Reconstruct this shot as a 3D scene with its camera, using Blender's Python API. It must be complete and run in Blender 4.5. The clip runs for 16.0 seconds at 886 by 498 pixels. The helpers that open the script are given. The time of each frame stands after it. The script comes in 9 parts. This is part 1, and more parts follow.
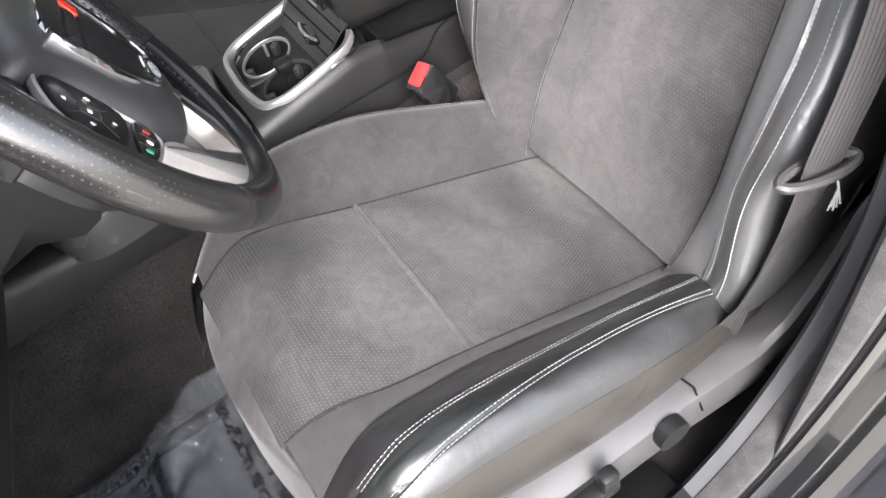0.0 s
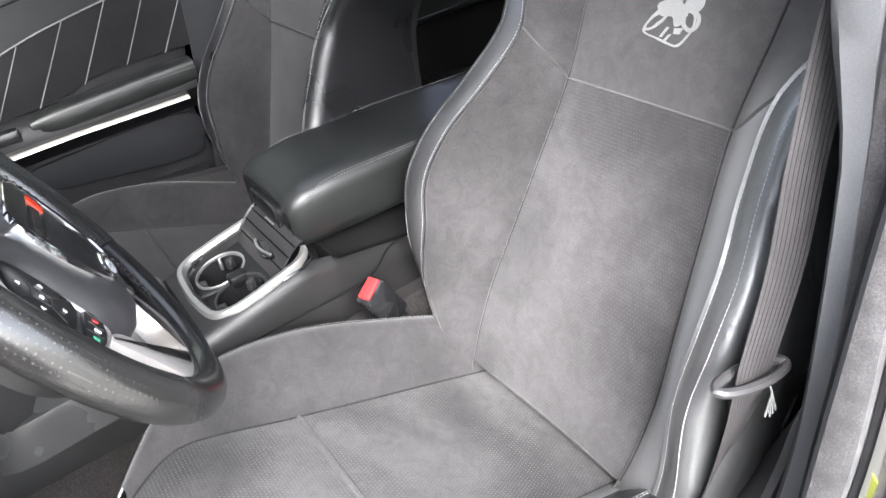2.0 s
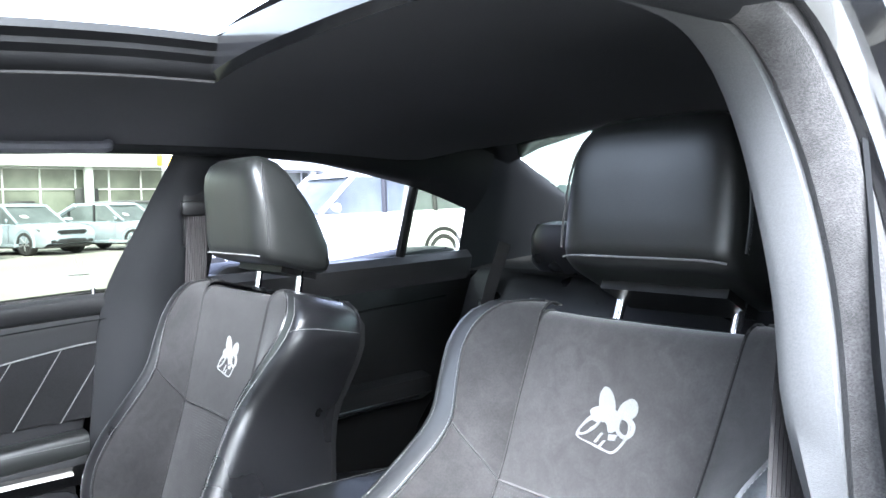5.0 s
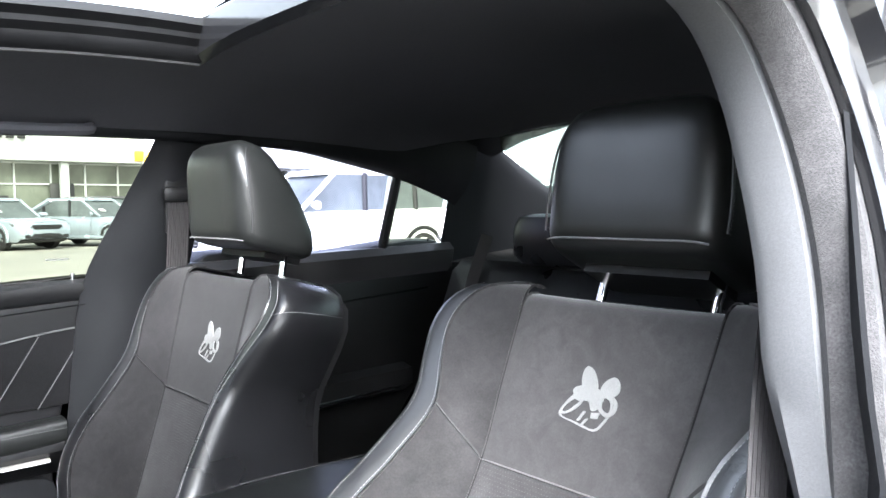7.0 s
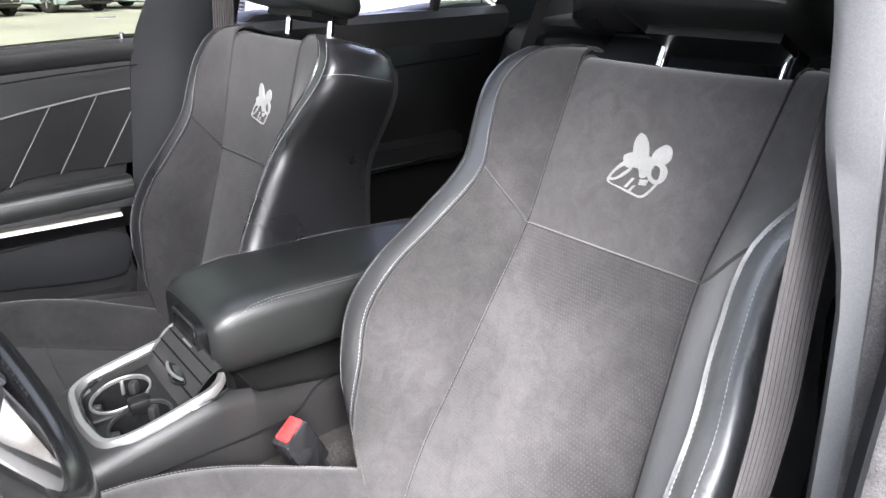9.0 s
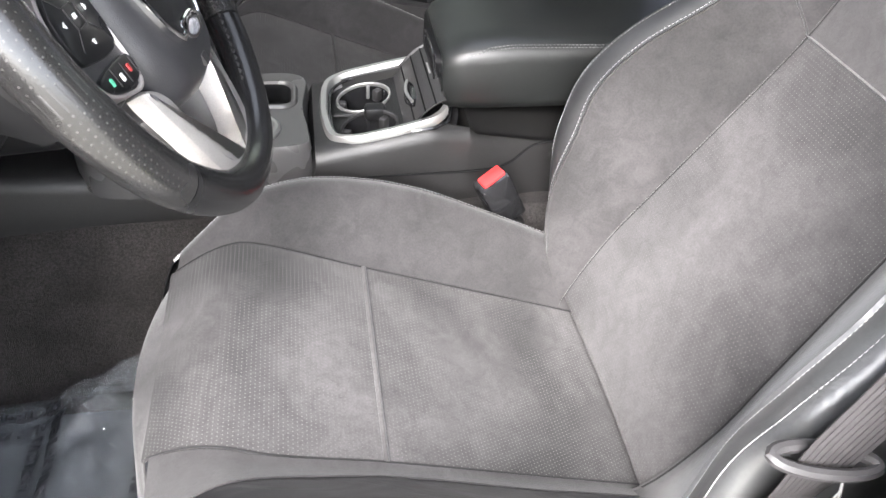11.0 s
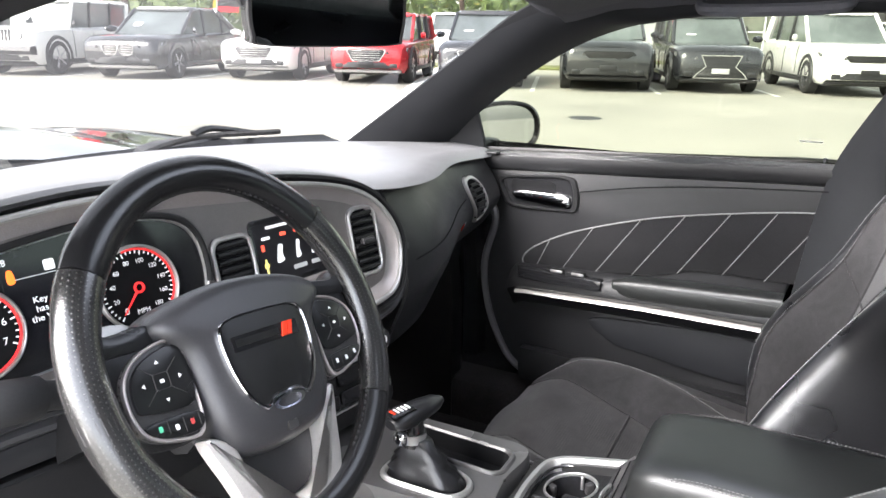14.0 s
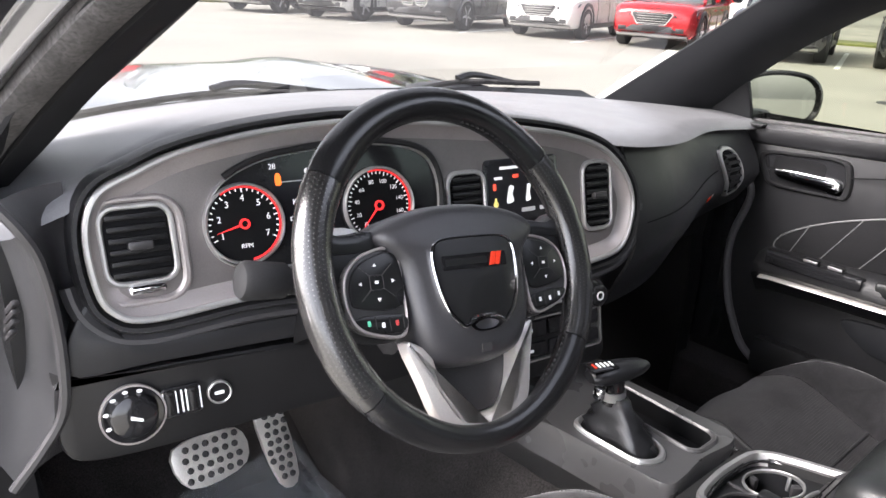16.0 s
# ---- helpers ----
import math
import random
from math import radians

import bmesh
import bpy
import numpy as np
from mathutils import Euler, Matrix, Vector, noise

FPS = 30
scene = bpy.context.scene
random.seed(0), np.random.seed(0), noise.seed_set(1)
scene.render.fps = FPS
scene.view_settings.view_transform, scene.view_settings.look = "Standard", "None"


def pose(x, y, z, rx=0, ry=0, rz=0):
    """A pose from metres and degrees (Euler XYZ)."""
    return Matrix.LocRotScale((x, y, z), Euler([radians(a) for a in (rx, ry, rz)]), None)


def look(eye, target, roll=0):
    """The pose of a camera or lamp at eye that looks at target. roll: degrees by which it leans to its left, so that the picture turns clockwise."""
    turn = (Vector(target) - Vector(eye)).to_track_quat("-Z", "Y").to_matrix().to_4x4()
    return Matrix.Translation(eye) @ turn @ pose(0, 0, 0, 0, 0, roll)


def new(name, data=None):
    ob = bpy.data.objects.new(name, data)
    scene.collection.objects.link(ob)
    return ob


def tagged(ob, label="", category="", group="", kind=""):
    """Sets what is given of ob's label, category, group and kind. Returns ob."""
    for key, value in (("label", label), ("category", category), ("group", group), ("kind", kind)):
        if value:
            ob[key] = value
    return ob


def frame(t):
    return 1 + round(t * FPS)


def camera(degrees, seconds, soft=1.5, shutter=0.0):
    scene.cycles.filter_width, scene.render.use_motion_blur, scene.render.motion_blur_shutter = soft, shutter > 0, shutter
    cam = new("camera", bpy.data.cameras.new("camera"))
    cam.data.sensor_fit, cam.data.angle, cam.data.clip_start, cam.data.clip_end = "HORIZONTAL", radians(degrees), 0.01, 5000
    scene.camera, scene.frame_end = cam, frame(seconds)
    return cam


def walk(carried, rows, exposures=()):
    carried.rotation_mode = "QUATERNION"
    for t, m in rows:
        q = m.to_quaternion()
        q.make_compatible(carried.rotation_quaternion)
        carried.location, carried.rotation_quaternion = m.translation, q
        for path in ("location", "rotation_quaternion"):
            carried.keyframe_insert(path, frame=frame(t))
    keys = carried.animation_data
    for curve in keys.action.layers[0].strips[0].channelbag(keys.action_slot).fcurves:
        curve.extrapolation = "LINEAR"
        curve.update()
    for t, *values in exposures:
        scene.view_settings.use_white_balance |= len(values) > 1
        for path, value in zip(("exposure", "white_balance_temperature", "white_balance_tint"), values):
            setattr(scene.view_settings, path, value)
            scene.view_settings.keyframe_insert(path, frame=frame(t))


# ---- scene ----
cam = camera(61.9, 16.0, soft=1.5)
PATH = [
    (0, (-0.902, 0.393, 1.245), (0.318, -0.032, -0.281), -17.4),
    (0.5, (-0.916, 0.402, 1.247), (0.369, -0.122, -0.194), -15.9),
    (1, (-0.92, 0.406, 1.248), (0.423, -0.218, -0.096), -13.7),
    (1.5, (-0.918, 0.409, 1.24), (0.479, -0.32, 0.008), -11.6),
    (2, (-0.921, 0.407, 1.237), (0.525, -0.424, 0.133), -9.4),
    (2.5, (-0.918, 0.408, 1.234), (0.571, -0.541, 0.295), -7.1),
    (3, (-0.92, 0.41, 1.234), (0.61, -0.641, 0.491), -5.4),
    (3.5, (-0.909, 0.412, 1.234), (0.64, -0.718, 0.666), -3.9),
    (4, (-0.906, 0.412, 1.215), (0.657, -0.789, 0.876), -2.4),
    (4.5, (-0.884, 0.398, 1.207), (0.665, -0.852, 1.016), -1.5),
    (4.7, (-0.871, 0.396, 1.205), (0.671, -0.87, 1.057), -1.4),
    (6.8, (-0.873, 0.405, 1.178), (0.625, -0.919, 1.113), -0.4),
    (7, (-0.871, 0.406, 1.178), (0.625, -0.916, 1.065), -0.6),
    (7.5, (-0.872, 0.406, 1.176), (0.619, -0.898, 0.899), -0.9),
    (8, (-0.875, 0.414, 1.175), (0.606, -0.856, 0.735), -1.0),
    (8.5, (-0.871, 0.408, 1.169), (0.615, -0.804, 0.598), -0.8),
    (9, (-0.871, 0.404, 1.167), (0.616, -0.731, 0.46), -0.2),
    (9.5, (-0.875, 0.405, 1.165), (0.609, -0.612, 0.292), 1.3),
    (10, (-0.892, 0.406, 1.165), (0.592, -0.46, 0.14), 3.3),
    (10.2, (-0.904, 0.412, 1.155), (0.576, -0.382, 0.071), 4.9),
    (12.3, (-0.856, 0.058, 1.278), (0.582, 0.458, -0.053), -5.5),
    (12.5, (-0.853, 0.051, 1.285), (0.633, 0.496, 0.023), -5.2),
    (13, (-0.859, 0.019, 1.282), (0.786, 0.589, 0.297), -3.4),
    (13.5, (-0.865, 0.0, 1.283), (0.856, 0.707, 0.55), -1.1),
    (14, (-0.862, -0.015, 1.283), (0.842, 0.861, 0.709), 0.9),
    (14.5, (-0.854, -0.034, 1.281), (0.777, 1.008, 0.775), 2.2),
    (15, (-0.854, -0.049, 1.282), (0.668, 1.138, 0.755), 2.9),
    (15.5, (-0.857, -0.058, 1.277), (0.518, 1.263, 0.672), 3.3),
    (16, (-0.86, -0.063, 1.27), (0.409, 1.32, 0.579), 3.2),
]
walk(cam, [(t, look(eye, target, roll)) for t, eye, target, roll in PATH],
     [(0, 3.12, 6450, 13), (2, 3.48, 6250, 11), (3, 3.65, 6050, 10), (3.5, 3.95, 5900, 9), (4.5, 4.08, 5700, 7), (7, 3.68, 6000, 9), (9, 3.6, 6250, 12), (10, 3.46, 6350, 12), (12.5, 3.6, 6450, 11), (14, 3.65, 6350, 12), (15, 3.4, 6350, 13), (16, 3.28, 6450, 15)])

# ==== world and light ====
world = bpy.data.worlds.new("overcast_sky")
scene.world = world
world.use_nodes = True
wn = world.node_tree
sky = wn.nodes.new("ShaderNodeTexSky")
sky.sky_type = "NISHITA"
sky.sun_disc = False
sky.sun_elevation, sky.sun_rotation = radians(39), radians(-63)
sky.air_density, sky.dust_density, sky.ozone_density = 1.0, 2.0, 1.0
pale = wn.nodes.new("ShaderNodeHueSaturation")
pale.inputs["Saturation"].default_value = 0.3
wn.links.new(sky.outputs[0], pale.inputs["Color"])
wn.links.new(pale.outputs[0], wn.nodes["Background"].inputs[0])
wn.nodes["Background"].inputs[1].default_value = 0.15
sun_data = bpy.data.lights.new("sun", "SUN")
sun_data.energy, sun_data.angle, sun_data.color = 1.9, radians(38), (1.0, 0.97, 0.93)
sun = new("sun", sun_data)
sun.matrix_world = look((-38, 19, 35), (0, 0, 0))


# ==== mesh helpers ====
def smooth_step(t):
    t = min(1.0, max(0.0, t))
    return t * t * (3 - 2 * t)


def curve_at(table, x):
    """Smooth value from a short table of (x, value)."""
    xs = [a for a, _ in table]
    if x <= xs[0]:
        return table[0][1]
    if x >= xs[-1]:
        return table[-1][1]
    k = max(i for i in range(len(xs) - 1) if xs[i] <= x)
    x0, y0 = table[k]
    x1, y1 = table[k + 1]
    m0 = (y1 - table[k - 1][1]) / (x1 - table[k - 1][0]) if k > 0 else (y1 - y0) / (x1 - x0)
    m1 = (table[k + 2][1] - y0) / (table[k + 2][0] - x0) if k + 2 < len(table) else (y1 - y0) / (x1 - x0)
    h = x1 - x0
    t = (x - x0) / h
    return ((2 * t**3 - 3 * t**2 + 1) * y0 + (t**3 - 2 * t**2 + t) * h * m0 + (-2 * t**3 + 3 * t**2) * y1 + (t**3 - t**2) * h * m1)


def steps(a, b, n):
    return [a + (b - a) * i / n for i in range(n + 1)]


def rounded_loop(points, n=6):
    """A closed loop through the points (Catmull-Rom), n points a span."""
    pts = [Vector(p) for p in points]
    out = []
    for i in range(len(pts)):
        p0, p1, p2, p3 = pts[i - 1], pts[i], pts[(i + 1) % len(pts)], pts[(i + 2) % len(pts)]
        for k in range(n):
            t = k / n
            out.append(0.5 * (2 * p1 + (p2 - p0) * t + (2 * p0 - 5 * p1 + 4 * p2 - p3) * t * t + (3 * p1 - p0 - 3 * p2 + p3) * t**3))
    return out


def through_points(points, n=6):
    """An open smooth line through the points."""
    pts = [Vector(p) for p in points]
    pts = [2 * pts[0] - pts[1]] + pts + [2 * pts[-1] - pts[-2]]
    out = []
    for i in range(1, len(pts) - 2):
        p0, p1, p2, p3 = pts[i - 1 : i + 3]
        for k in range(n):
            t = k / n
            out.append(0.5 * (2 * p1 + (p2 - p0) * t + (2 * p0 - 5 * p1 + 4 * p2 - p3) * t * t + (3 * p1 - p0 - 3 * p2 + p3) * t**3))
    return out + [pts[-2]]


def rect_loop(x0, x1, y0, y1, r, n=5):
    """A rectangle with rounded corners, as 2D points."""
    out = []
    for cx, cy, a in ((x1 - r, y1 - r, 0), (x0 + r, y1 - r, 90), (x0 + r, y0 + r, 180), (x1 - r, y0 + r, 270)):
        for k in range(n + 1):
            b = radians(a + 90 * k / n)
            out.append(Vector((cx + r * math.cos(b), cy + r * math.sin(b))))
    return out


def circle_loop(cx, cy, r, n=32, ry=None):
    return [Vector((cx + r * math.cos(2 * math.pi * k / n), cy + (ry or r) * math.sin(2 * math.pi * k / n))) for k in range(n)]


def sheet(fn, us, vs, tuck=0.0, flip=False):
    """A grid surface fn(u, v); with tuck its rim turns down into the seam. The UV map is in metres along the grid."""
    us, vs = list(us), list(vs)
    grid = [[Vector(fn(u, v)) for v in vs] for u in us]
    nu, nv = len(us), len(vs)
    normal = [[None] * nv for _ in range(nu)]
    for i in range(nu):
        for j in range(nv):
            a = grid[min(i + 1, nu - 1)][j] - grid[max(i - 1, 0)][j]
            b = grid[i][min(j + 1, nv - 1)] - grid[i][max(j - 1, 0)]
            c = a.cross(b)
            normal[i][j] = (-c if flip else c).normalized() if c.length > 1e-12 else Vector((0, 0, 1))
    if tuck:
        big = [[None] * (nv + 2) for _ in range(nu + 2)]
        for i in range(nu + 2):
            for j in range(nv + 2):
                a, b = min(max(i - 1, 0), nu - 1), min(max(j - 1, 0), nv - 1)
                rim = i in (0, nu + 1) or j in (0, nv + 1)
                p = grid[a][b].copy()
                if rim:
                    p -= normal[a][b] * tuck
                else:
                    inner = grid[min(max(a, 1), nu - 2)][min(max(b, 1), nv - 2)]
                    way = inner - p
                    if way.length > 1e-9:
                        p += way.normalized() * min(tuck * 0.6, way.length * 0.5)
                big[i][j] = p
        grid, nu, nv = big, nu + 2, nv + 2
    bm = bmesh.new()
    layer = bm.loops.layers.uv.new("UVMap")
    verts = [[bm.verts.new(p) for p in row] for row in grid]
    mi, mj = nu // 2, nv // 2
    along_u, along_v = [0.0], [0.0]
    for i in range(1, nu):
        along_u.append(along_u[-1] + (grid[i][mj] - grid[i - 1][mj]).length)
    for j in range(1, nv):
        along_v.append(along_v[-1] + (grid[mi][j] - grid[mi][j - 1]).length)
    for i in range(nu - 1):
        for j in range(nv - 1):
            quad = [(i, j), (i + 1, j), (i + 1, j + 1), (i, j + 1)]
            if flip:
                quad.reverse()
            try:
                face = bm.faces.new([verts[a][b] for a, b in quad])
            except ValueError:
                continue
            for loop, (a, b) in zip(face.loops, quad):
                loop[layer].uv = (along_u[a], along_v[b])
    return bm


def loft(rings, closed=True, caps=True):
    """Skin over rings of the same number of points."""
    bm = bmesh.new()
    rows = [[bm.verts.new(p) for p in ring] for ring in rings]
    n = len(rows[0])
    for a, b in zip(rows, rows[1:]):
        for k in range(n if closed else n - 1):
            q = (k + 1) % n
            bm.faces.new((a[k], a[q], b[q], b[k]))
    if caps and closed:
        bm.faces.new(list(reversed(rows[0])))
        bm.faces.new(rows[-1])
    bmesh.ops.recalc_face_normals(bm, faces=bm.faces)
    return bm


def sweep(points, radius, n=8, closed=False, flat=1.0, up=None):
    """A tube along points; radius a number or a list; flat squeezes it along the up direction."""
    pts = [Vector(p) for p in points]
    m = len(pts)
    rings, side = [], None
    for i, p in enumerate(pts):
        a = pts[(i - 1) % m] if closed or i else p
        b = pts[(i + 1) % m] if closed or i < m - 1 else p
        t = (b - a).normalized()
        if up is not None:
            side = t.cross(Vector(up)).normalized()
        elif side is None:
            side = t.orthogonal().normalized()
        else:
            side = (side - t * side.dot(t)).normalized()
        w = side.cross(t).normalized()
        r = radius[i] if isinstance(radius, (list, tuple)) else radius
        rings.append([p + side * (math.cos(2 * math.pi * k / n) * r) + w * (math.sin(2 * math.pi * k / n) * r * flat) for k in range(n)])
    if closed:
        rings.append(rings[0])
        bm = loft(rings, True, False)
        bmesh.ops.remove_doubles(bm, verts=bm.verts, dist=1e-6)
        return bm
    return loft(rings)


def box(cx, cy, cz, sx, sy, sz, bev=0.004, turn=None, segs=2):
    """A box with rounded edges; turn: rotation matrix about its middle."""
    bm = bmesh.new()
    bmesh.ops.create_cube(bm, size=1.0)
    bmesh.ops.scale(bm, vec=(sx, sy, sz), verts=bm.verts)
    if bev:
        bmesh.ops.bevel(bm, geom=bm.edges[:], offset=min(bev, 0.45 * min(sx, sy, sz)), segments=segs, affect="EDGES", profile=0.5)
    m = Matrix.Translation((cx, cy, cz))
    if turn is not None:
        m = m @ turn.to_4x4()
    bmesh.ops.transform(bm, matrix=m, verts=bm.verts)
    return bm


def plate(loop, place, c0, c1, bev=0.0, segs=2):
    """A solid from a closed outline: place(a, b, c) gives the point; c0 the back, c1 the front, its rim rounded by bev."""
    pts = [(p[0], p[1]) for p in loop]
    n = len(pts)

    def inset(d):
        out = []
        area = sum(pts[i - 1][0] * pts[i][1] - pts[i][0] * pts[i - 1][1] for i in range(n))
        s = 1 if area > 0 else -1
        for i in range(n):
            ax, ay = pts[i - 1]
            bx, by = pts[(i + 1) % n]
            tx, ty = bx - ax, by - ay
            q = math.hypot(tx, ty) or 1
            out.append((pts[i][0] - s * ty / q * d, pts[i][1] + s * tx / q * d))
        return out

    layers = [(0.0, c0)]
    if bev:
        for k in range(segs + 1):
            a = math.pi / 2 * k / segs
            layers.append((bev * (1 - math.cos(a)), c1 - bev * (1 - math.sin(a)) * (1 if c1 > c0 else -1)))
    else:
        layers.append((0.0, c1))
    return loft([[Vector(place(a, b, c)) for a, b in inset(d)] for d, c in layers])


def ring_plate(outer, inner, place, c0, c1, bev=0.0):
    """A band between two outlines of the same number of points."""
    bm = bmesh.new()
    mid = 0.0 if not bev else bev
    lays = [(outer, c0), (outer, c1 - mid)]
    if bev:
        lays.append(([o + (i - o) * min(0.35, bev / max((i - o).length, 1e-6)) for o, i in zip(outer, inner)], c1))
        lays.append(([i + (o - i) * min(0.35, bev / max((i - o).length, 1e-6)) for o, i in zip(outer, inner)], c1))
        lays.append((inner, c1 - mid))
    else:
        lays.append((inner, c1))
    lays.append((inner, c0))
    rows = [[bm.verts.new(place(p[0], p[1], c)) for p in loop] for loop, c in lays]
    n = len(outer)
    for a, b in zip(rows, rows[1:] + rows[:1]):
        for k in range(n):
            bm.faces.new((a[k], a[(k + 1) % n], b[(k + 1) % n], b[k]))
    bmesh.ops.recalc_face_normals(bm, faces=bm.faces)
    return bm


def merge(*parts_):
    """Joins bmeshes into the first."""
    out = bmesh.new()
    out.loops.layers.uv.new("UVMap")
    for b in parts_:
        tmp = bpy.data.meshes.new("tmp")
        b.to_mesh(tmp)
        out.from_mesh(tmp)
        bpy.data.meshes.remove(tmp)
        b.free()
    return out


def stitches(points, normal, gap=0.0048, size=0.0034, thick=0.00055):
    """A row of thread stitches along a line, lying on the side of normal (a vector or a list of them)."""
    pts = [Vector(p) for p in points]
    vs, fs = [], []
    carry = 0.0
    for i in range(len(pts) - 1):
        a, b = pts[i], pts[i + 1]
        seg = (b - a).length
        if seg < 1e-9:
            continue
        t = (b - a) / seg
        nn = Vector(normal[i]) if isinstance(normal, list) else Vector(normal)
        s = t.cross(nn).normalized() * thick * 0.6
        d = carry
        while d < seg:
            p = a + t * d
            q = p + t * size
            k = len(vs)
            up_ = nn.normalized() * thick
            m_ = (p + q) / 2
            vs += [p - s, p + s, q + s, q - s, m_ - s + up_, m_ + s + up_]
            fs += [(k, k + 4, k + 5, k + 1), (k + 2, k + 5, k + 4, k + 3), (k, k + 3, k + 4), (k + 1, k + 5, k + 2)]
            d += gap
        carry = d - seg
    mesh = bpy.data.meshes.new("tmp")
    mesh.from_pydata([tuple(v) for v in vs], [], fs)
    bm = bmesh.new()
    bm.from_mesh(mesh)
    bpy.data.meshes.remove(mesh)
    return bm


def base_of(ob):
    at = Vector((0, 0, 0))
    while ob is not None:
        at += ob.location
        ob = ob.parent
    return at


def part(name, bm, material, parent=None, label="", smooth=40):
    """Links a bmesh, given in world places, as one mesh object under a thing or a part."""
    at = base_of(parent)
    if at.length:
        bmesh.ops.translate(bm, verts=bm.verts, vec=-at)
    mesh = bpy.data.meshes.new(name)
    bm.to_mesh(mesh)
    bm.free()
    mesh.materials.append(material)
    if smooth:
        mesh.polygons.foreach_set("use_smooth", [True] * len(mesh.polygons))
        mesh.set_sharp_from_angle(angle=radians(smooth))
    ob = new(name, mesh)
    if parent is not None:
        ob.parent = parent
    if label:
        tagged(ob, label)
    return ob


def thing(name, at, label, category, group="", kind=""):
    ob = new(name)
    ob.location = at
    ob.empty_display_size = 0.05
    return tagged(ob, label, category, group, kind)


def solo(name, bm, material, label, category, group="", kind="", smooth=40):
    return tagged(part(name, bm, material, None, "", smooth), label, category, group, kind)


# ==== materials ====
def material(name, color, rough=0.5, metal=0.0, grain=(60, 0.15), blot=(6, 0.15), bump=(400, 0.1), sheen=0.0, coat=0.0, spec=0.5, warp=0.0, nap=0.0, dist=0.001):
    """A surface with fine grain and larger blotches in colour, uneven gloss and fine relief. Scales are per metre."""
    m = bpy.data.materials.new(name)
    m.use_nodes = True
    nt = m.node_tree
    b = nt.nodes["Principled BSDF"]
    b.inputs["Roughness"].default_value, b.inputs["Metallic"].default_value = rough, metal
    b.inputs["Sheen Weight"].default_value, b.inputs["Coat Weight"].default_value = sheen, coat
    b.inputs["Specular IOR Level"].default_value = spec
    b.inputs["Coat Roughness"].default_value = 0.04
    where = nt.nodes.new("ShaderNodeNewGeometry")

    def noise_node(scale, detail=3.0):
        n = nt.nodes.new("ShaderNodeTexNoise")
        n.inputs["Scale"].default_value, n.inputs["Detail"].default_value = scale, detail
        nt.links.new(where.outputs["Position"], n.inputs["Vector"])
        return n

    def spread(n, lo, hi):
        r = nt.nodes.new("ShaderNodeMapRange")
        r.inputs["From Min"].default_value, r.inputs["From Max"].default_value = 0.3, 0.7
        r.inputs["To Min"].default_value, r.inputs["To Max"].default_value = lo, hi
        nt.links.new(n.outputs["Fac"], r.inputs["Value"])
        return r

    g, l = noise_node(grain[0], 4.0), noise_node(blot[0], 3.0)
    l.inputs["Distortion"].default_value = warp
    g1, l1 = spread(g, 1 - grain[1], 1 + grain[1]), spread(l, 1 - blot[1], 1 + blot[1])
    mul = nt.nodes.new("ShaderNodeMath")
    mul.operation = "MULTIPLY"
    nt.links.new(g1.outputs[0], mul.inputs[0])
    nt.links.new(l1.outputs[0], mul.inputs[1])
    if nap:
        n3 = noise_node(38, 6.0)
        n3.inputs["Distortion"].default_value = 1.2
        r3 = spread(n3, 1 - nap, 1 + nap)
        mul2 = nt.nodes.new("ShaderNodeMath")
        mul2.operation = "MULTIPLY"
        nt.links.new(mul.outputs[0], mul2.inputs[0])
        nt.links.new(r3.outputs[0], mul2.inputs[1])
        mul = mul2
    mix = nt.nodes.new("ShaderNodeVectorMath")
    mix.operation = "SCALE"
    mix.inputs[0].default_value = color[:3]
    nt.links.new(mul.outputs[0], mix.inputs["Scale"])
    nt.links.new(mix.outputs[0], b.inputs["Base Color"])
    r1 = spread(l, max(0.02, rough * 0.85), min(1, rough * 1.15))
    nt.links.new(r1.outputs[0], b.inputs["Roughness"])
    if sheen:
        b.inputs["Sheen Roughness"].default_value = 0.5
    if bump and bump[1]:
        h = noise_node(bump[0], 2.0)
        bn = nt.nodes.new("ShaderNodeBump")
        bn.inputs["Strength"].default_value, bn.inputs["Distance"].default_value = bump[1], dist
        nt.links.new(h.outputs["Fac"], bn.inputs["Height"])
        nt.links.new(bn.outputs[0], b.inputs["Normal"])
    return m


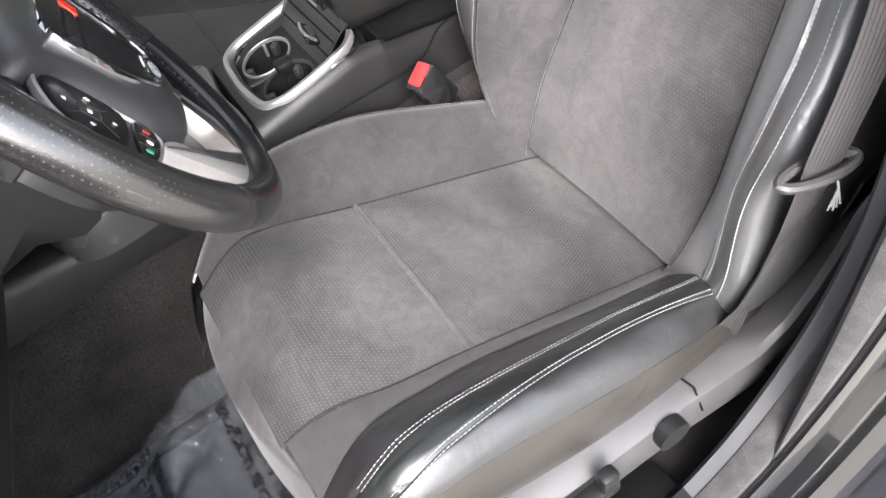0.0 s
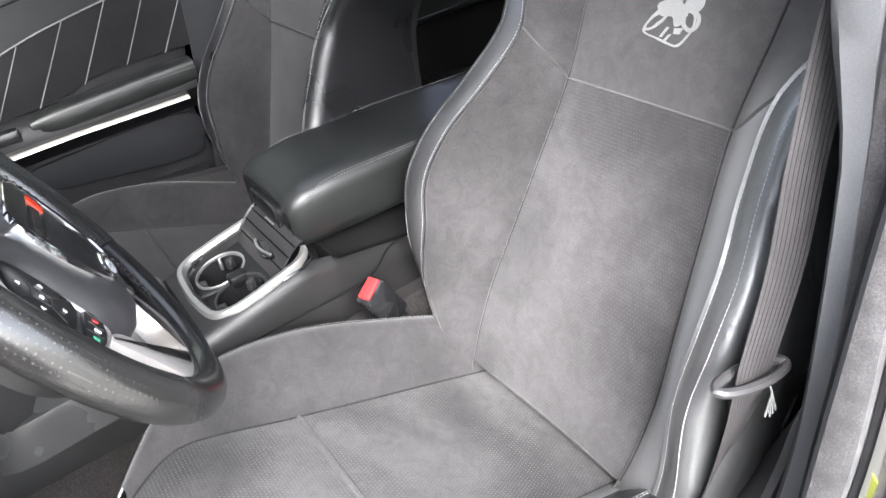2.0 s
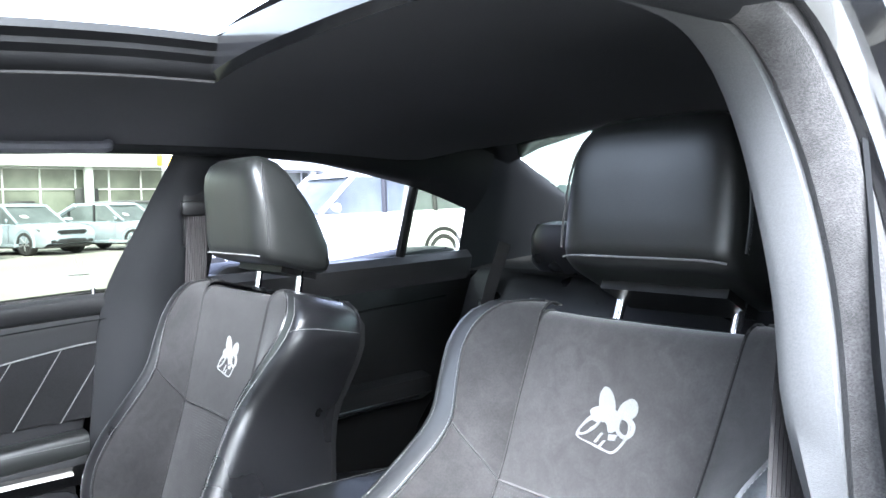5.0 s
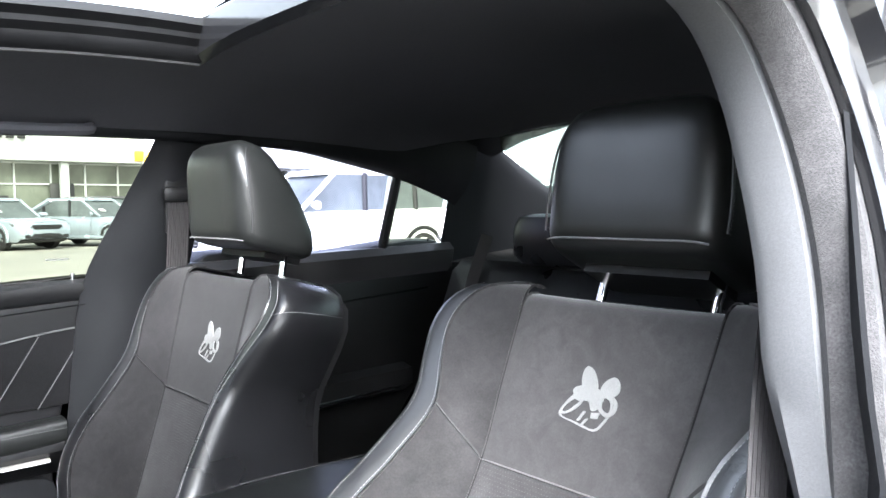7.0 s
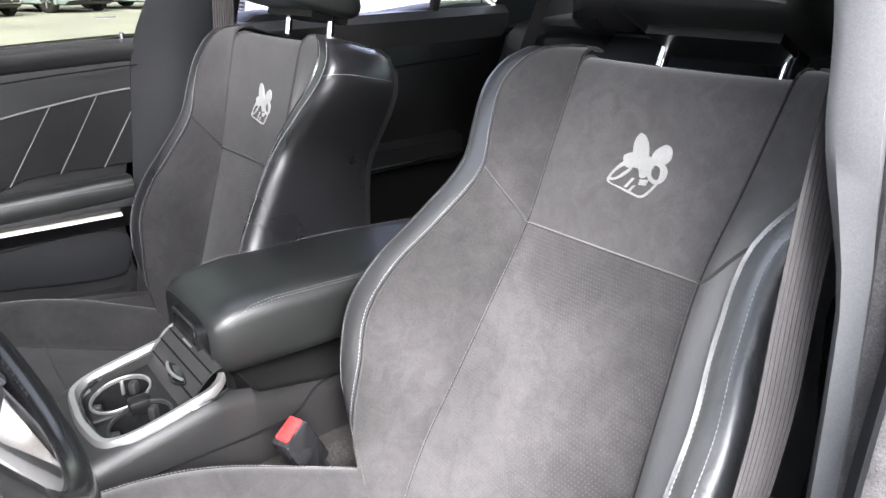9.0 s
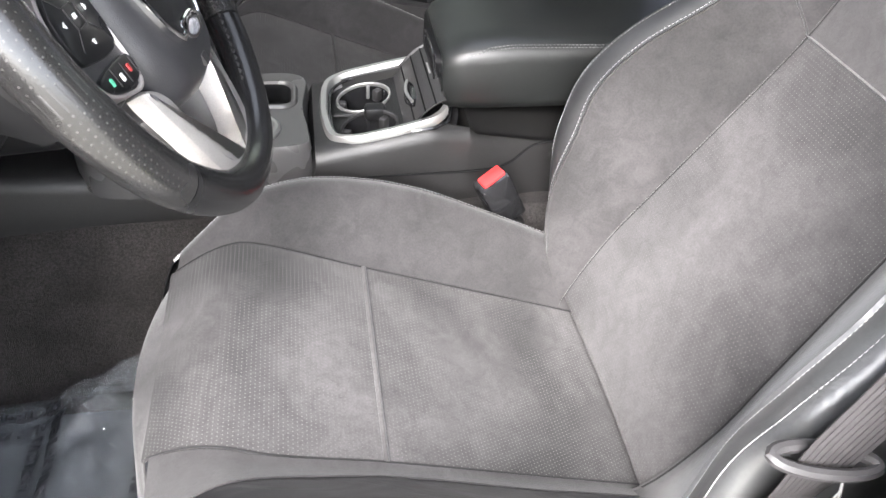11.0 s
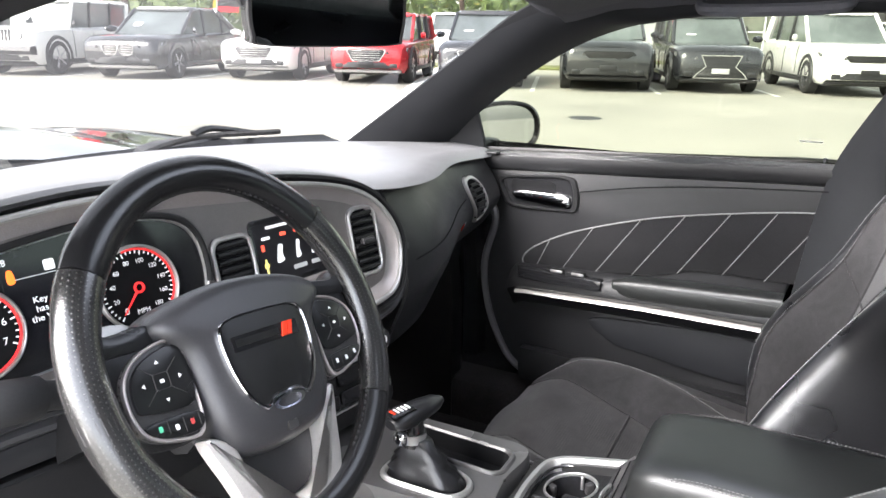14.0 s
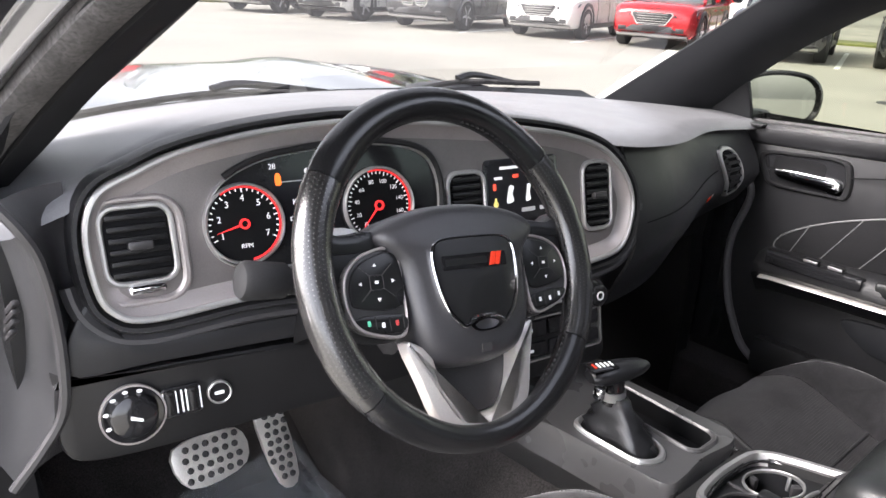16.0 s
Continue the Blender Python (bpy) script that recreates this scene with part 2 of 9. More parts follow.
def leather_material(name, color, rough, scale=900, strength=0.25, coarse=14, folds=0.0):
    """Leather: pebbled by small cells, with faint larger creases."""
    m = material(name, color, rough, 0, (250, 0.12), (9, 0.18), None)
    nt = m.node_tree
    b = nt.nodes["Principled BSDF"]
    where = [n for n in nt.nodes if n.bl_idname == "ShaderNodeNewGeometry"][0]
    v = nt.nodes.new("ShaderNodeTexVoronoi")
    v.inputs["Scale"].default_value = scale
    nt.links.new(where.outputs["Position"], v.inputs["Vector"])
    n2 = nt.nodes.new("ShaderNodeTexNoise")
    n2.inputs["Scale"].default_value, n2.inputs["Detail"].default_value, n2.inputs["Distortion"].default_value = coarse, 4, 1.5
    nt.links.new(where.outputs["Position"], n2.inputs["Vector"])
    b1, b2 = nt.nodes.new("ShaderNodeBump"), nt.nodes.new("ShaderNodeBump")
    b1.inputs["Strength"].default_value, b1.inputs["Distance"].default_value = strength, 0.0004
    b2.inputs["Strength"].default_value, b2.inputs["Distance"].default_value = 0.02 + folds, 0.006
    nt.links.new(v.outputs["Distance"], b1.inputs["Height"])
    nt.links.new(n2.outputs["Fac"], b2.inputs["Height"])
    nt.links.new(b2.outputs[0], b1.inputs["Normal"])
    nt.links.new(b1.outputs[0], b.inputs["Normal"])
    b.inputs["Specular IOR Level"].default_value = 0.85
    return m


def creased(m, stretch, strength):
    """Adds long soft folds to a leather, stretched along one axis."""
    nt = m.node_tree
    b = nt.nodes["Principled BSDF"]
    where = [n for n in nt.nodes if n.bl_idname == "ShaderNodeNewGeometry"][0]
    mp = nt.nodes.new("ShaderNodeMapping")
    mp.inputs["Scale"].default_value = stretch
    mp.inputs["Rotation"].default_value = (0.35, 0.0, 0.5)
    nt.links.new(where.outputs["Position"], mp.inputs["Vector"])
    n = nt.nodes.new("ShaderNodeTexNoise")
    n.inputs["Scale"].default_value, n.inputs["Detail"].default_value, n.inputs["Distortion"].default_value = 1.6, 3.0, 0.9
    nt.links.new(mp.outputs[0], n.inputs["Vector"])
    ridge = nt.nodes.new("ShaderNodeMapRange")
    ridge.interpolation_type = "SMOOTHSTEP"
    ridge.inputs["From Min"].default_value, ridge.inputs["From Max"].default_value = 0.38, 0.62
    nt.links.new(n.outputs["Fac"], ridge.inputs["Value"])
    bn = nt.nodes.new("ShaderNodeBump")
    bn.inputs["Strength"].default_value, bn.inputs["Distance"].default_value = strength, 0.004
    nt.links.new(ridge.outputs[0], bn.inputs["Height"])
    nt.links.new(b.inputs["Normal"].links[0].from_socket, bn.inputs["Normal"])
    nt.links.new(bn.outputs[0], b.inputs["Normal"])
    return m


def dotted(m, pitch, dot, dot_color, depth=0.4, rows=None, fade=None):
    """Adds rows of small holes to a material along the UV map (metres); fade: noise scale at which the rows come and go."""
    nt = m.node_tree
    b = nt.nodes["Principled BSDF"]
    uv = nt.nodes.new("ShaderNodeUVMap")
    sep = nt.nodes.new("ShaderNodeSeparateXYZ")
    nt.links.new(uv.outputs[0], sep.inputs[0])

    def math_node(op, a, c=None):
        n = nt.nodes.new("ShaderNodeMath")
        n.operation = op
        for slot, val in ((0, a), (1, c)):
            if val is None:
                continue
            if isinstance(val, (int, float)):
                n.inputs[slot].default_value = val
            else:
                nt.links.new(val, n.inputs[slot])
        return n.outputs[0]

    a = math_node("DIVIDE", sep.outputs[0], pitch)
    c = math_node("DIVIDE", sep.outputs[1], pitch)
    row = math_node("FLOOR", c)
    shift = math_node("MULTIPLY", math_node("MODULO", row, 2.0), 0.5)
    fa = math_node("SUBTRACT", math_node("FRACT", math_node("ADD", a, shift)), 0.5)
    fc = math_node("SUBTRACT", math_node("FRACT", c), 0.5)
    d = math_node("SQRT", math_node("ADD", math_node("MULTIPLY", fa, fa), math_node("MULTIPLY", fc, fc)))
    hole = math_node("LESS_THAN", d, dot)
    if fade:
        n = nt.nodes.new("ShaderNodeTexNoise")
        n.inputs["Scale"].default_value = fade
        nt.links.new(uv.outputs[0], n.inputs["Vector"])
        r = nt.nodes.new("ShaderNodeMapRange")
        r.inputs["From Min"].default_value, r.inputs["From Max"].default_value = 0.36, 0.5
        nt.links.new(n.outputs["Fac"], r.inputs["Value"])
        hole = math_node("MULTIPLY", hole, r.outputs[0])
    src = b.inputs["Base Color"].links[0].from_socket
    mix = nt.nodes.new("ShaderNodeMix")
    mix.data_type = "RGBA"
    nt.links.new(hole, mix.inputs["Factor"])
    nt.links.new(src, mix.inputs["A"])
    mix.inputs["B"].default_value = (*dot_color, 1)
    nt.links.new(mix.outputs["Result"], b.inputs["Base Color"])
    bn = nt.nodes.new("ShaderNodeBump")
    bn.invert = True
    bn.inputs["Strength"].default_value, bn.inputs["Distance"].default_value = depth, 0.001
    nt.links.new(hole, bn.inputs["Height"])
    if b.inputs["Normal"].links:
        nt.links.new(b.inputs["Normal"].links[0].from_socket, bn.inputs["Normal"])
    nt.links.new(bn.outputs[0], b.inputs["Normal"])
    return m


def glass_material(name, tint, gloss=0.08):
    """Clear thin pane: light goes straight through with a tint; grazing gloss by Fresnel."""
    m = bpy.data.materials.new(name)
    m.use_nodes = True
    nt = m.node_tree
    nt.nodes.remove(nt.nodes["Principled BSDF"])
    t, g, mix = (nt.nodes.new(k) for k in ("ShaderNodeBsdfTransparent", "ShaderNodeBsdfGlossy", "ShaderNodeMixShader"))
    f = nt.nodes.new("ShaderNodeFresnel")
    f.inputs["IOR"].default_value = 1.3
    t.inputs[0].default_value = (*tint, 1)
    g.inputs["Roughness"].default_value = 0.02
    nt.links.new(f.outputs[0], mix.inputs[0])
    nt.links.new(t.outputs[0], mix.inputs[1])
    nt.links.new(g.outputs[0], mix.inputs[2])
    nt.links.new(mix.outputs[0], nt.nodes["Material Output"].inputs[0])
    return m


def glow_material(name, color, strength):
    m = bpy.data.materials.new(name)
    m.use_nodes = True
    b = m.node_tree.nodes["Principled BSDF"]
    b.inputs["Base Color"].default_value = (*color, 1)
    b.inputs["Emission Color"].default_value = (*color, 1)
    b.inputs["Emission Strength"].default_value = strength
    return m


CONSOLE_SKIN = leather_material("console_skin", (0.014, 0.0136, 0.0136), 0.45, 700, 0.5)
CONSOLE_SKIN.node_tree.nodes["Principled BSDF"].inputs["Specular IOR Level"].default_value = 0.5
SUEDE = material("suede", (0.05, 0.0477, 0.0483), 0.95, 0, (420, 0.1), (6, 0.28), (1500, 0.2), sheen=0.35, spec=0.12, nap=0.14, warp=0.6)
# darker copy of the suede: shade on the driver's bolsters put into the colour
SUEDE_SIDE_SHADE = material("suede_side_shade", (0.036, 0.0342, 0.0348), 0.95, 0, (420, 0.12), (6, 0.32), (1500, 0.2), sheen=0.25, spec=0.12, nap=0.16, warp=0.7)
# darkened suede: paints in the dimness on the passenger side, away from the door
SUEDE_SHADE = material("suede_shade", (0.02, 0.0192, 0.02), 0.95, 0, (420, 0.12), (7, 0.34), (1500, 0.2), sheen=0.1, spec=0.12, nap=0.14, warp=0.6)
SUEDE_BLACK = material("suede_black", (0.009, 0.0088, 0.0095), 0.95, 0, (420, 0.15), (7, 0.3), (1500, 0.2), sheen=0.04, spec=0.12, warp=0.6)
# perforated kind, darkened for the same dimness
SUEDE_SHADE_DOTS = dotted(material("suede_shade_perforated", (0.022, 0.021, 0.022), 0.95, 0, (420, 0.12), (7, 0.34), (1500, 0.2), sheen=0.1, spec=0.12, nap=0.2, warp=0.6), 0.0046, 0.17, (0.06, 0.06, 0.06), 0.2, fade=11)
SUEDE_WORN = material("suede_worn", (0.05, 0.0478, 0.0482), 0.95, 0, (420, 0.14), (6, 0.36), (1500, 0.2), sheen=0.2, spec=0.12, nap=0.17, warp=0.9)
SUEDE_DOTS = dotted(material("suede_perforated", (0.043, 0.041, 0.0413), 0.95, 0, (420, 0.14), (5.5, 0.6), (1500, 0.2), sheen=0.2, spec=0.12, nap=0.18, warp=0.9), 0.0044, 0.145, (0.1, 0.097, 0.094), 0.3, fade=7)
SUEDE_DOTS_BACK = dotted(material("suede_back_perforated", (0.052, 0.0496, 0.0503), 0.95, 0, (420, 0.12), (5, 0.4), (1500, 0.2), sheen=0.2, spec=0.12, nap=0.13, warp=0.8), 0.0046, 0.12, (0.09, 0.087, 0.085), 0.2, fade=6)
LEATHER = leather_material("leather_black", (0.009, 0.009, 0.01), 0.3, folds=0.03)
LEATHER.node_tree.nodes["Principled BSDF"].inputs["Specular IOR Level"].default_value = 0.45
LEATHER_WORN = leather_material("leather_worn", (0.016, 0.0162, 0.017), 0.4, 900, 0.22, 16, 0.2)
LEATHER_WORN.node_tree.nodes["Principled BSDF"].inputs["Specular IOR Level"].default_value = 0.8
LEATHER_BAND = creased(leather_material("leather_band", (0.014, 0.0132, 0.0145), 0.4, 900, 0.15), (14, 4, 14), 0.18)
LEATHER_CREASED = creased(leather_material("leather_creased", (0.012, 0.0138, 0.0135), 0.36, 900, 0.15), (16, 5, 16), 0.3)
# greyer, coated copy of the black leather, painting in a sheen of sky
LEATHER_SHEEN = creased(leather_material("leather_sheen", (0.055, 0.056, 0.057), 0.42, 900, 0.18), (14, 16, 5), 0.26)
LEATHER_SHEEN.node_tree.nodes["Principled BSDF"].inputs["Specular IOR Level"].default_value = 1.0
LEATHER_SHEEN.node_tree.nodes["Principled BSDF"].inputs["Coat Weight"].default_value = 0.7
LEATHER_SHEEN.node_tree.nodes["Principled BSDF"].inputs["Coat Roughness"].default_value = 0.3
# black leather tinted warm: the flank's bronze reflection painted into the base
LEATHER_BRONZE = creased(leather_material("leather_bronze_reflection", (0.02, 0.0175, 0.015), 0.36, 700, 0.2), (9, 3, 9), 0.14)
LEATHER_RIM = leather_material("leather_rim", (0.008, 0.008, 0.0085), 0.24, 900, 0.15)
LEATHER_RIM.node_tree.nodes["Principled BSDF"].inputs["Specular IOR Level"].default_value = 0.55
LEATHER_SOFT = leather_material("leather_armrest", (0.01, 0.0108, 0.0105), 0.36, 1100, 0.3)
LEATHER_SOFT.node_tree.nodes["Principled BSDF"].inputs["Specular IOR Level"].default_value = 0.55
LEATHER_DOTS = dotted(leather_material("leather_perforated", (0.013, 0.0126, 0.0126), 0.24, 800, 0.12, 14, -0.02), 0.0044, 0.13, (0.035, 0.0335, 0.032), 0.3)
THREAD = material("thread", (0.36, 0.36, 0.36), 0.7, 0, (800, 0.2), (20, 0.15), (900, 0.1))
PIPE_GREY = material("piping_grey", (0.14, 0.14, 0.14), 0.5, 0, (300, 0.1), (10, 0.1), None)
THREAD_DIM = material("thread_dim", (0.11, 0.11, 0.11), 0.7, 0, (800, 0.2), (20, 0.15), (900, 0.1))
PLASTIC = material("plastic_black", (0.009, 0.009, 0.0095), 0.38, 0, (500, 0.12), (12, 0.12), (1400, 0.22), spec=0.28)
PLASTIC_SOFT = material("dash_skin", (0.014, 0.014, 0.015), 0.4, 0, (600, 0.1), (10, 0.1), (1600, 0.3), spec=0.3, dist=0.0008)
# paler dash skin: light from the open door put into the colour
DASH_SIDE_LIT = material("dash_side_lit", (0.04, 0.039, 0.041), 0.38, 0, (600, 0.1), (10, 0.12), (1600, 0.3), spec=0.45, dist=0.0008)
# dash skin made far paler, to paint in the sky's glare on top
DASH_GLARE = material("dash_glare_skin", (0.12, 0.12, 0.125), 0.42, 0, (600, 0.1), (10, 0.1), (1600, 0.3), dist=0.0008)
SHIELD = material("seat_shield_plastic", (0.05, 0.049, 0.05), 0.42, 0, (500, 0.1), (10, 0.12), (1500, 0.15), spec=0.5)
PANEL_GREY = material("satin_grey_panel", (0.07, 0.068, 0.068), 0.28, 0.2, (700, 0.08), (10, 0.1), (1500, 0.08), spec=0.5)
PLASTIC_GREY = material("plastic_grey", (0.03, 0.029, 0.03), 0.4, 0, (500, 0.1), (10, 0.12), (1500, 0.15), spec=0.4)
GLOSS = material("gloss_black", (0.012, 0.012, 0.013), 0.12, 0, (300, 0.1), (10, 0.2), None)
BEZEL_FACE = material("bezel_face_graphite", (0.19, 0.175, 0.171), 0.36, 0.55, (900, 0.12), (14, 0.12), (1800, 0.12))
BEZEL = material("bezel_graphite", (0.33, 0.302, 0.295), 0.4, 0.5, (900, 0.12), (14, 0.1), (1800, 0.12))
SILVER = material("wheel_silver", (0.6, 0.57, 0.54), 0.34, 0.55, (900, 0.08), (14, 0.08), (1500, 0.05))
SATIN = material("satin_silver", (0.47, 0.465, 0.455), 0.42, 0.85, (900, 0.08), (14, 0.08), (1500, 0.05))
CHROME = material("chrome", (0.8, 0.8, 0.82), 0.08, 1.0, (300, 0.04), (8, 0.05), None)
ALU = material("brushed_pedal", (0.75, 0.72, 0.67), 0.4, 0.6, (900, 0.15), (20, 0.1), (900, 0.1))
CARPET = material("carpet", (0.026, 0.0235, 0.023), 1.0, 0, (350, 0.45), (14, 0.3), (700, 0.9), sheen=0.03, spec=0.1, dist=0.003)
HEADLINER = material("headliner_cloth", (0.085, 0.085, 0.094), 0.95, 0, (700, 0.15), (5, 0.08), (1200, 0.3), spec=0.1)
PILLAR = material("pillar_trim", (0.01, 0.0105, 0.012), 0.65, 0, (700, 0.1), (8, 0.1), (1300, 0.2), spec=0.2)
SEAL = material("dusty_seal", (0.03, 0.0285, 0.0295), 0.9, 0, (600, 0.45), (60, 0.5), (900, 0.6), sheen=0.1)
RUBBER = material("rubber_seal", (0.045, 0.043, 0.043), 0.75, 0, (250, 0.5), (40, 0.4), (900, 0.5))
# much paler than PILLAR: skylight on the driver's pillar put into the colour
TRIM_LIT = material("pillar_lit", (0.085, 0.086, 0.09), 0.75, 0, (700, 0.1), (8, 0.14), (1300, 0.25), spec=0.2)
WEB = material("belt_webbing", (0.05, 0.0465, 0.048), 0.75, 0, (500, 0.15), (10, 0.1), (700, 0.3))
RED = material("red_button", (0.75, 0.03, 0.03), 0.3, 0, (200, 0.05), (10, 0.05), None)
RED_BADGE = material("red_enamel", (0.8, 0.05, 0.02), 0.25, 0, (200, 0.05), (10, 0.05), None)
WHITE = material("white_print", (0.8, 0.8, 0.8), 0.6, 0, (300, 0.05), (10, 0.05), None)
GREY_PRINT = material("grey_print", (0.4, 0.4, 0.4), 0.6, 0, (300, 0.05), (10, 0.05), None)
# near-black for joints, dials, and recesses whose shade is painted in
DARK = material("near_black", (0.005, 0.005, 0.0055), 0.8, 0, (100, 0.1), (10, 0.1), None, spec=0.1)
EMBROIDERY = material("embroidery_thread", (0.24, 0.24, 0.235), 0.6, 0, (1200, 0.25), (30, 0.1), (1500, 0.6))


# ==== ground and car shell ====
CONCRETE = material("lot_concrete", (0.28, 0.27, 0.235), 0.85, 0, (40, 0.12), (0.4, 0.16), (60, 0.3))
ground = sheet(lambda u, v: (u, v, 0), steps(-300, 300, 24), steps(-300, 300, 24))
solo("ground", ground, CONCRETE, "pale weathered concrete of the car lot", "ground", kind="structure")
PAINT_BLACK = material("paint_black", (0.01, 0.01, 0.011), 0.18, 0, (300, 0.1), (3, 0.1), None, coat=1.0)

shell = thing("car_shell", (0, 0, 0.3), "black sedan body around the cabin", "car body", kind="structure")
part("floor_pan", box(0, -0.1, 0.285, 1.44, 2.9, 0.03, 0.004), CARPET, shell, "dark cabin carpet")


def profile(points, x0, x1):
    """A slab along x through points (y, z)."""
    return loft([[Vector((x, y, z)) for y, z in points] for x in (x0, x1)])


part("firewall", loft([[Vector((x, y, z)) for y, z in ((1.0, 0.29), (1.22, 0.42), (1.32, 0.75), (1.36, 0.75), (1.28, 0.38), (1.05, 0.25))] for x in (-0.72, 0.72)]), CARPET, shell)
for k in (1, -1):
    y0 = 0.76 if k > 0 else 0.86
    part("kick_panel", loft([[Vector((k * x, y, z)) for y, z in ((y0, 0.29), (y0, 0.6), (y0 + 0.04, 0.98), (1.4, 0.98), (1.4, 0.29))] for x in (0.705, 0.76)]), PLASTIC, shell)
# two boxes added to stop daylight leaking in round the passenger door
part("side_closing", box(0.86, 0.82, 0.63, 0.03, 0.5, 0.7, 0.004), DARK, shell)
part("door_sill", box(0.785, 0.2, 0.33, 0.15, 1.9, 0.16, 0.02), CARPET, shell, "dark sill under the passenger doors")
for k in (1, -1):
    part("rocker", loft([[Vector((k * x, y, z)) for x, z in ((0.72, 0.17), (0.87, 0.18), (0.9, 0.24), (0.87, 0.3), (0.72, 0.31))] for y in (-0.85, 0.1, 1.44)]), PAINT_BLACK, shell, "glossy black rocker panel")
part("tunnel", loft([[Vector((x * k, y, z)) for x, z in ((-0.16, 0.29), (-0.135, 0.52), (-0.1, 0.56), (0.1, 0.56), (0.135, 0.52), (0.16, 0.29))] for y, k in ((-0.9, 1), (0.5, 1), (1.25, 1.15))]), CARPET, shell)

ROOF_Z = [(-1.25, 1.33), (-1.0, 1.39), (-0.6, 1.43), (-0.1, 1.44), (0.2, 1.425), (0.36, 1.388), (0.48, 1.345)]


def head_pt(x, y, lift=0.0):
    z = curve_at(ROOF_Z, y) - 0.115 * abs(x / 0.62) ** 3.2 * min(1.0, 0.35 + (0.62 - min(y, 0.48)) * 1.3) * (1 - 0.75 * smooth_step((-y - 0.7) / 0.35)) + lift
    return Vector((x, y, z))


SUN_X, SUN_Y0, SUN_Y1 = 0.335, -0.12, 0.3
# headliner with the sunroof's opening
bands = [(-0.62, -SUN_X), (-SUN_X, SUN_X), (SUN_X, 0.62)]
cells = []
for x0, x1 in bands:
    for y0, y1 in ((-1.05, SUN_Y0), (SUN_Y0, SUN_Y1), (SUN_Y1, 0.47)):
        if x0 == -SUN_X and y0 == SUN_Y0:
            continue
        cells.append(sheet(lambda u, v: head_pt(u, v), steps(x0, x1, 10), steps(y0, y1, 10), 0, True))
        cells.append(sheet(lambda u, v: head_pt(u, v, 0.07), steps(x0, x1, 10), steps(y0, y1, 10), 0, False))
solo("ceiling", merge(*cells), HEADLINER, "dark grey cloth headliner with a sunroof opening", "ceiling", kind="structure")

# sunroof: walls of the opening, ribbed deflector, sliding panel and glass
sunroof = thing("sunroof", (0, 0.1, 1.44), "open sunroof with black ribbed frame", "sunroof", kind="structure")
for k in (-1, 1):
    part("rail", loft([[Vector((k * (SUN_X + a), y, head_pt(SUN_X, y).z + b)) for a, b in ((0.0, -0.004), (-0.006, 0.0), (-0.022, 0.012), (-0.024, 0.02), (-0.038, 0.03), (-0.04, 0.038), (-0.055, 0.048), (-0.055, 0.06), (0.02, 0.06))] for y in steps(SUN_Y0, SUN_Y1, 8)]), PLASTIC, sunroof, "ribbed black sunroof rail")
    part("bright_edge", sweep([Vector((k * (SUN_X + 0.001), y, head_pt(SUN_X, y).z - 0.004)) for y in steps(SUN_Y0, SUN_Y1, 8)], 0.0035, 6), PLASTIC_GREY, sunroof)
for y, d in ((SUN_Y0, -1), (SUN_Y1, 1)):
    part("cross_rail", loft([[Vector((x, y + d * a, head_pt(0, y).z + b - 0.115 * abs(x / 0.62) ** 3.2)) for a, b in ((0.004, -0.004), (-0.012, 0.006), (-0.016, 0.05), (0.02, 0.055))] for x in steps(-SUN_X, SUN_X, 8)]), GLOSS, sunroof)
part("panel_edge", box(0, SUN_Y0 - 0.02, head_pt(0, SUN_Y0).z + 0.05, 0.66, 0.06, 0.012, 0.005), GLOSS, sunroof)

# outer roof, and trim between the side windows and the headliner
TOP_EDGE = [(-1.03, 1.18), (-0.99, 1.197), (-0.812, 1.252), (-0.6, 1.295), (-0.455, 1.318), (-0.25, 1.328), (0.0, 1.327), (0.15, 1.322), (0.3, 1.305), (0.45, 1.26), (0.6, 1.175), (0.72, 1.085), (0.8, 1.01)]


def rail_x(z):
    return 0.745 - 0.26 * max(0.0, z - 1.02)


for k, side_name in ((1, "right"), (-1, "left")):
    def rail(y, q):
        z0 = curve_at(TOP_EDGE, y)
        a = Vector((k * rail_x(z0), y, z0))
        b = head_pt(0.6, min(y, 0.47))
        b.x = k * 0.6
        if y > 0.3:
            t = smooth_step((y - 0.3) / 0.2)
            # windscreen edge of the pillar
            edge_x = [(0.3, 0.5), (0.5, 0.54), (0.75, 0.585), (1.0, 0.62), (1.06, 0.63)] if k > 0 else [(0.3, 0.5), (0.45, 0.5), (0.6, 0.515), (0.75, 0.565), (0.85, 0.612), (0.95, 0.66), (1.06, 0.7)]
            e = Vector((k * curve_at(edge_x, y + 0.24 * smooth_step((y - 0.3) / 0.5)), y + 0.24 * smooth_step((y - 0.3) / 0.5), 1.395 - 0.66 * max(0, y + 0.24 * smooth_step((y - 0.3) / 0.5) - 0.44) + 0.0))
            b = b.lerp(e, t)
        p = a.lerp(b, q)
        bulge = 0.018 * math.sin(math.pi * q)
        return p + Vector((-k * bulge, -0.2 * bulge, -bulge * 0.8))

    part("roof_rail_trim", sheet(rail, steps(-1.03, 0.8, 60), steps(0, 1, 10), 0.004, k > 0), PILLAR if k > 0 else PILLAR, shell, "dark grey cloth-covered pillar and rail trim")
part("roof_skin", sheet(lambda x, y: Vector((x, y, 1.485 - 0.07 * abs(x / 0.6) ** 3 - 0.09 * max(0, (-y - 0.5) / 0.6) ** 2 - 0.12 * max(0, (y - 0.2) / 0.35) ** 2)), [-0.62, -0.5, -SUN_X], steps(-1.1, 0.47, 16)), PAINT_BLACK, shell)
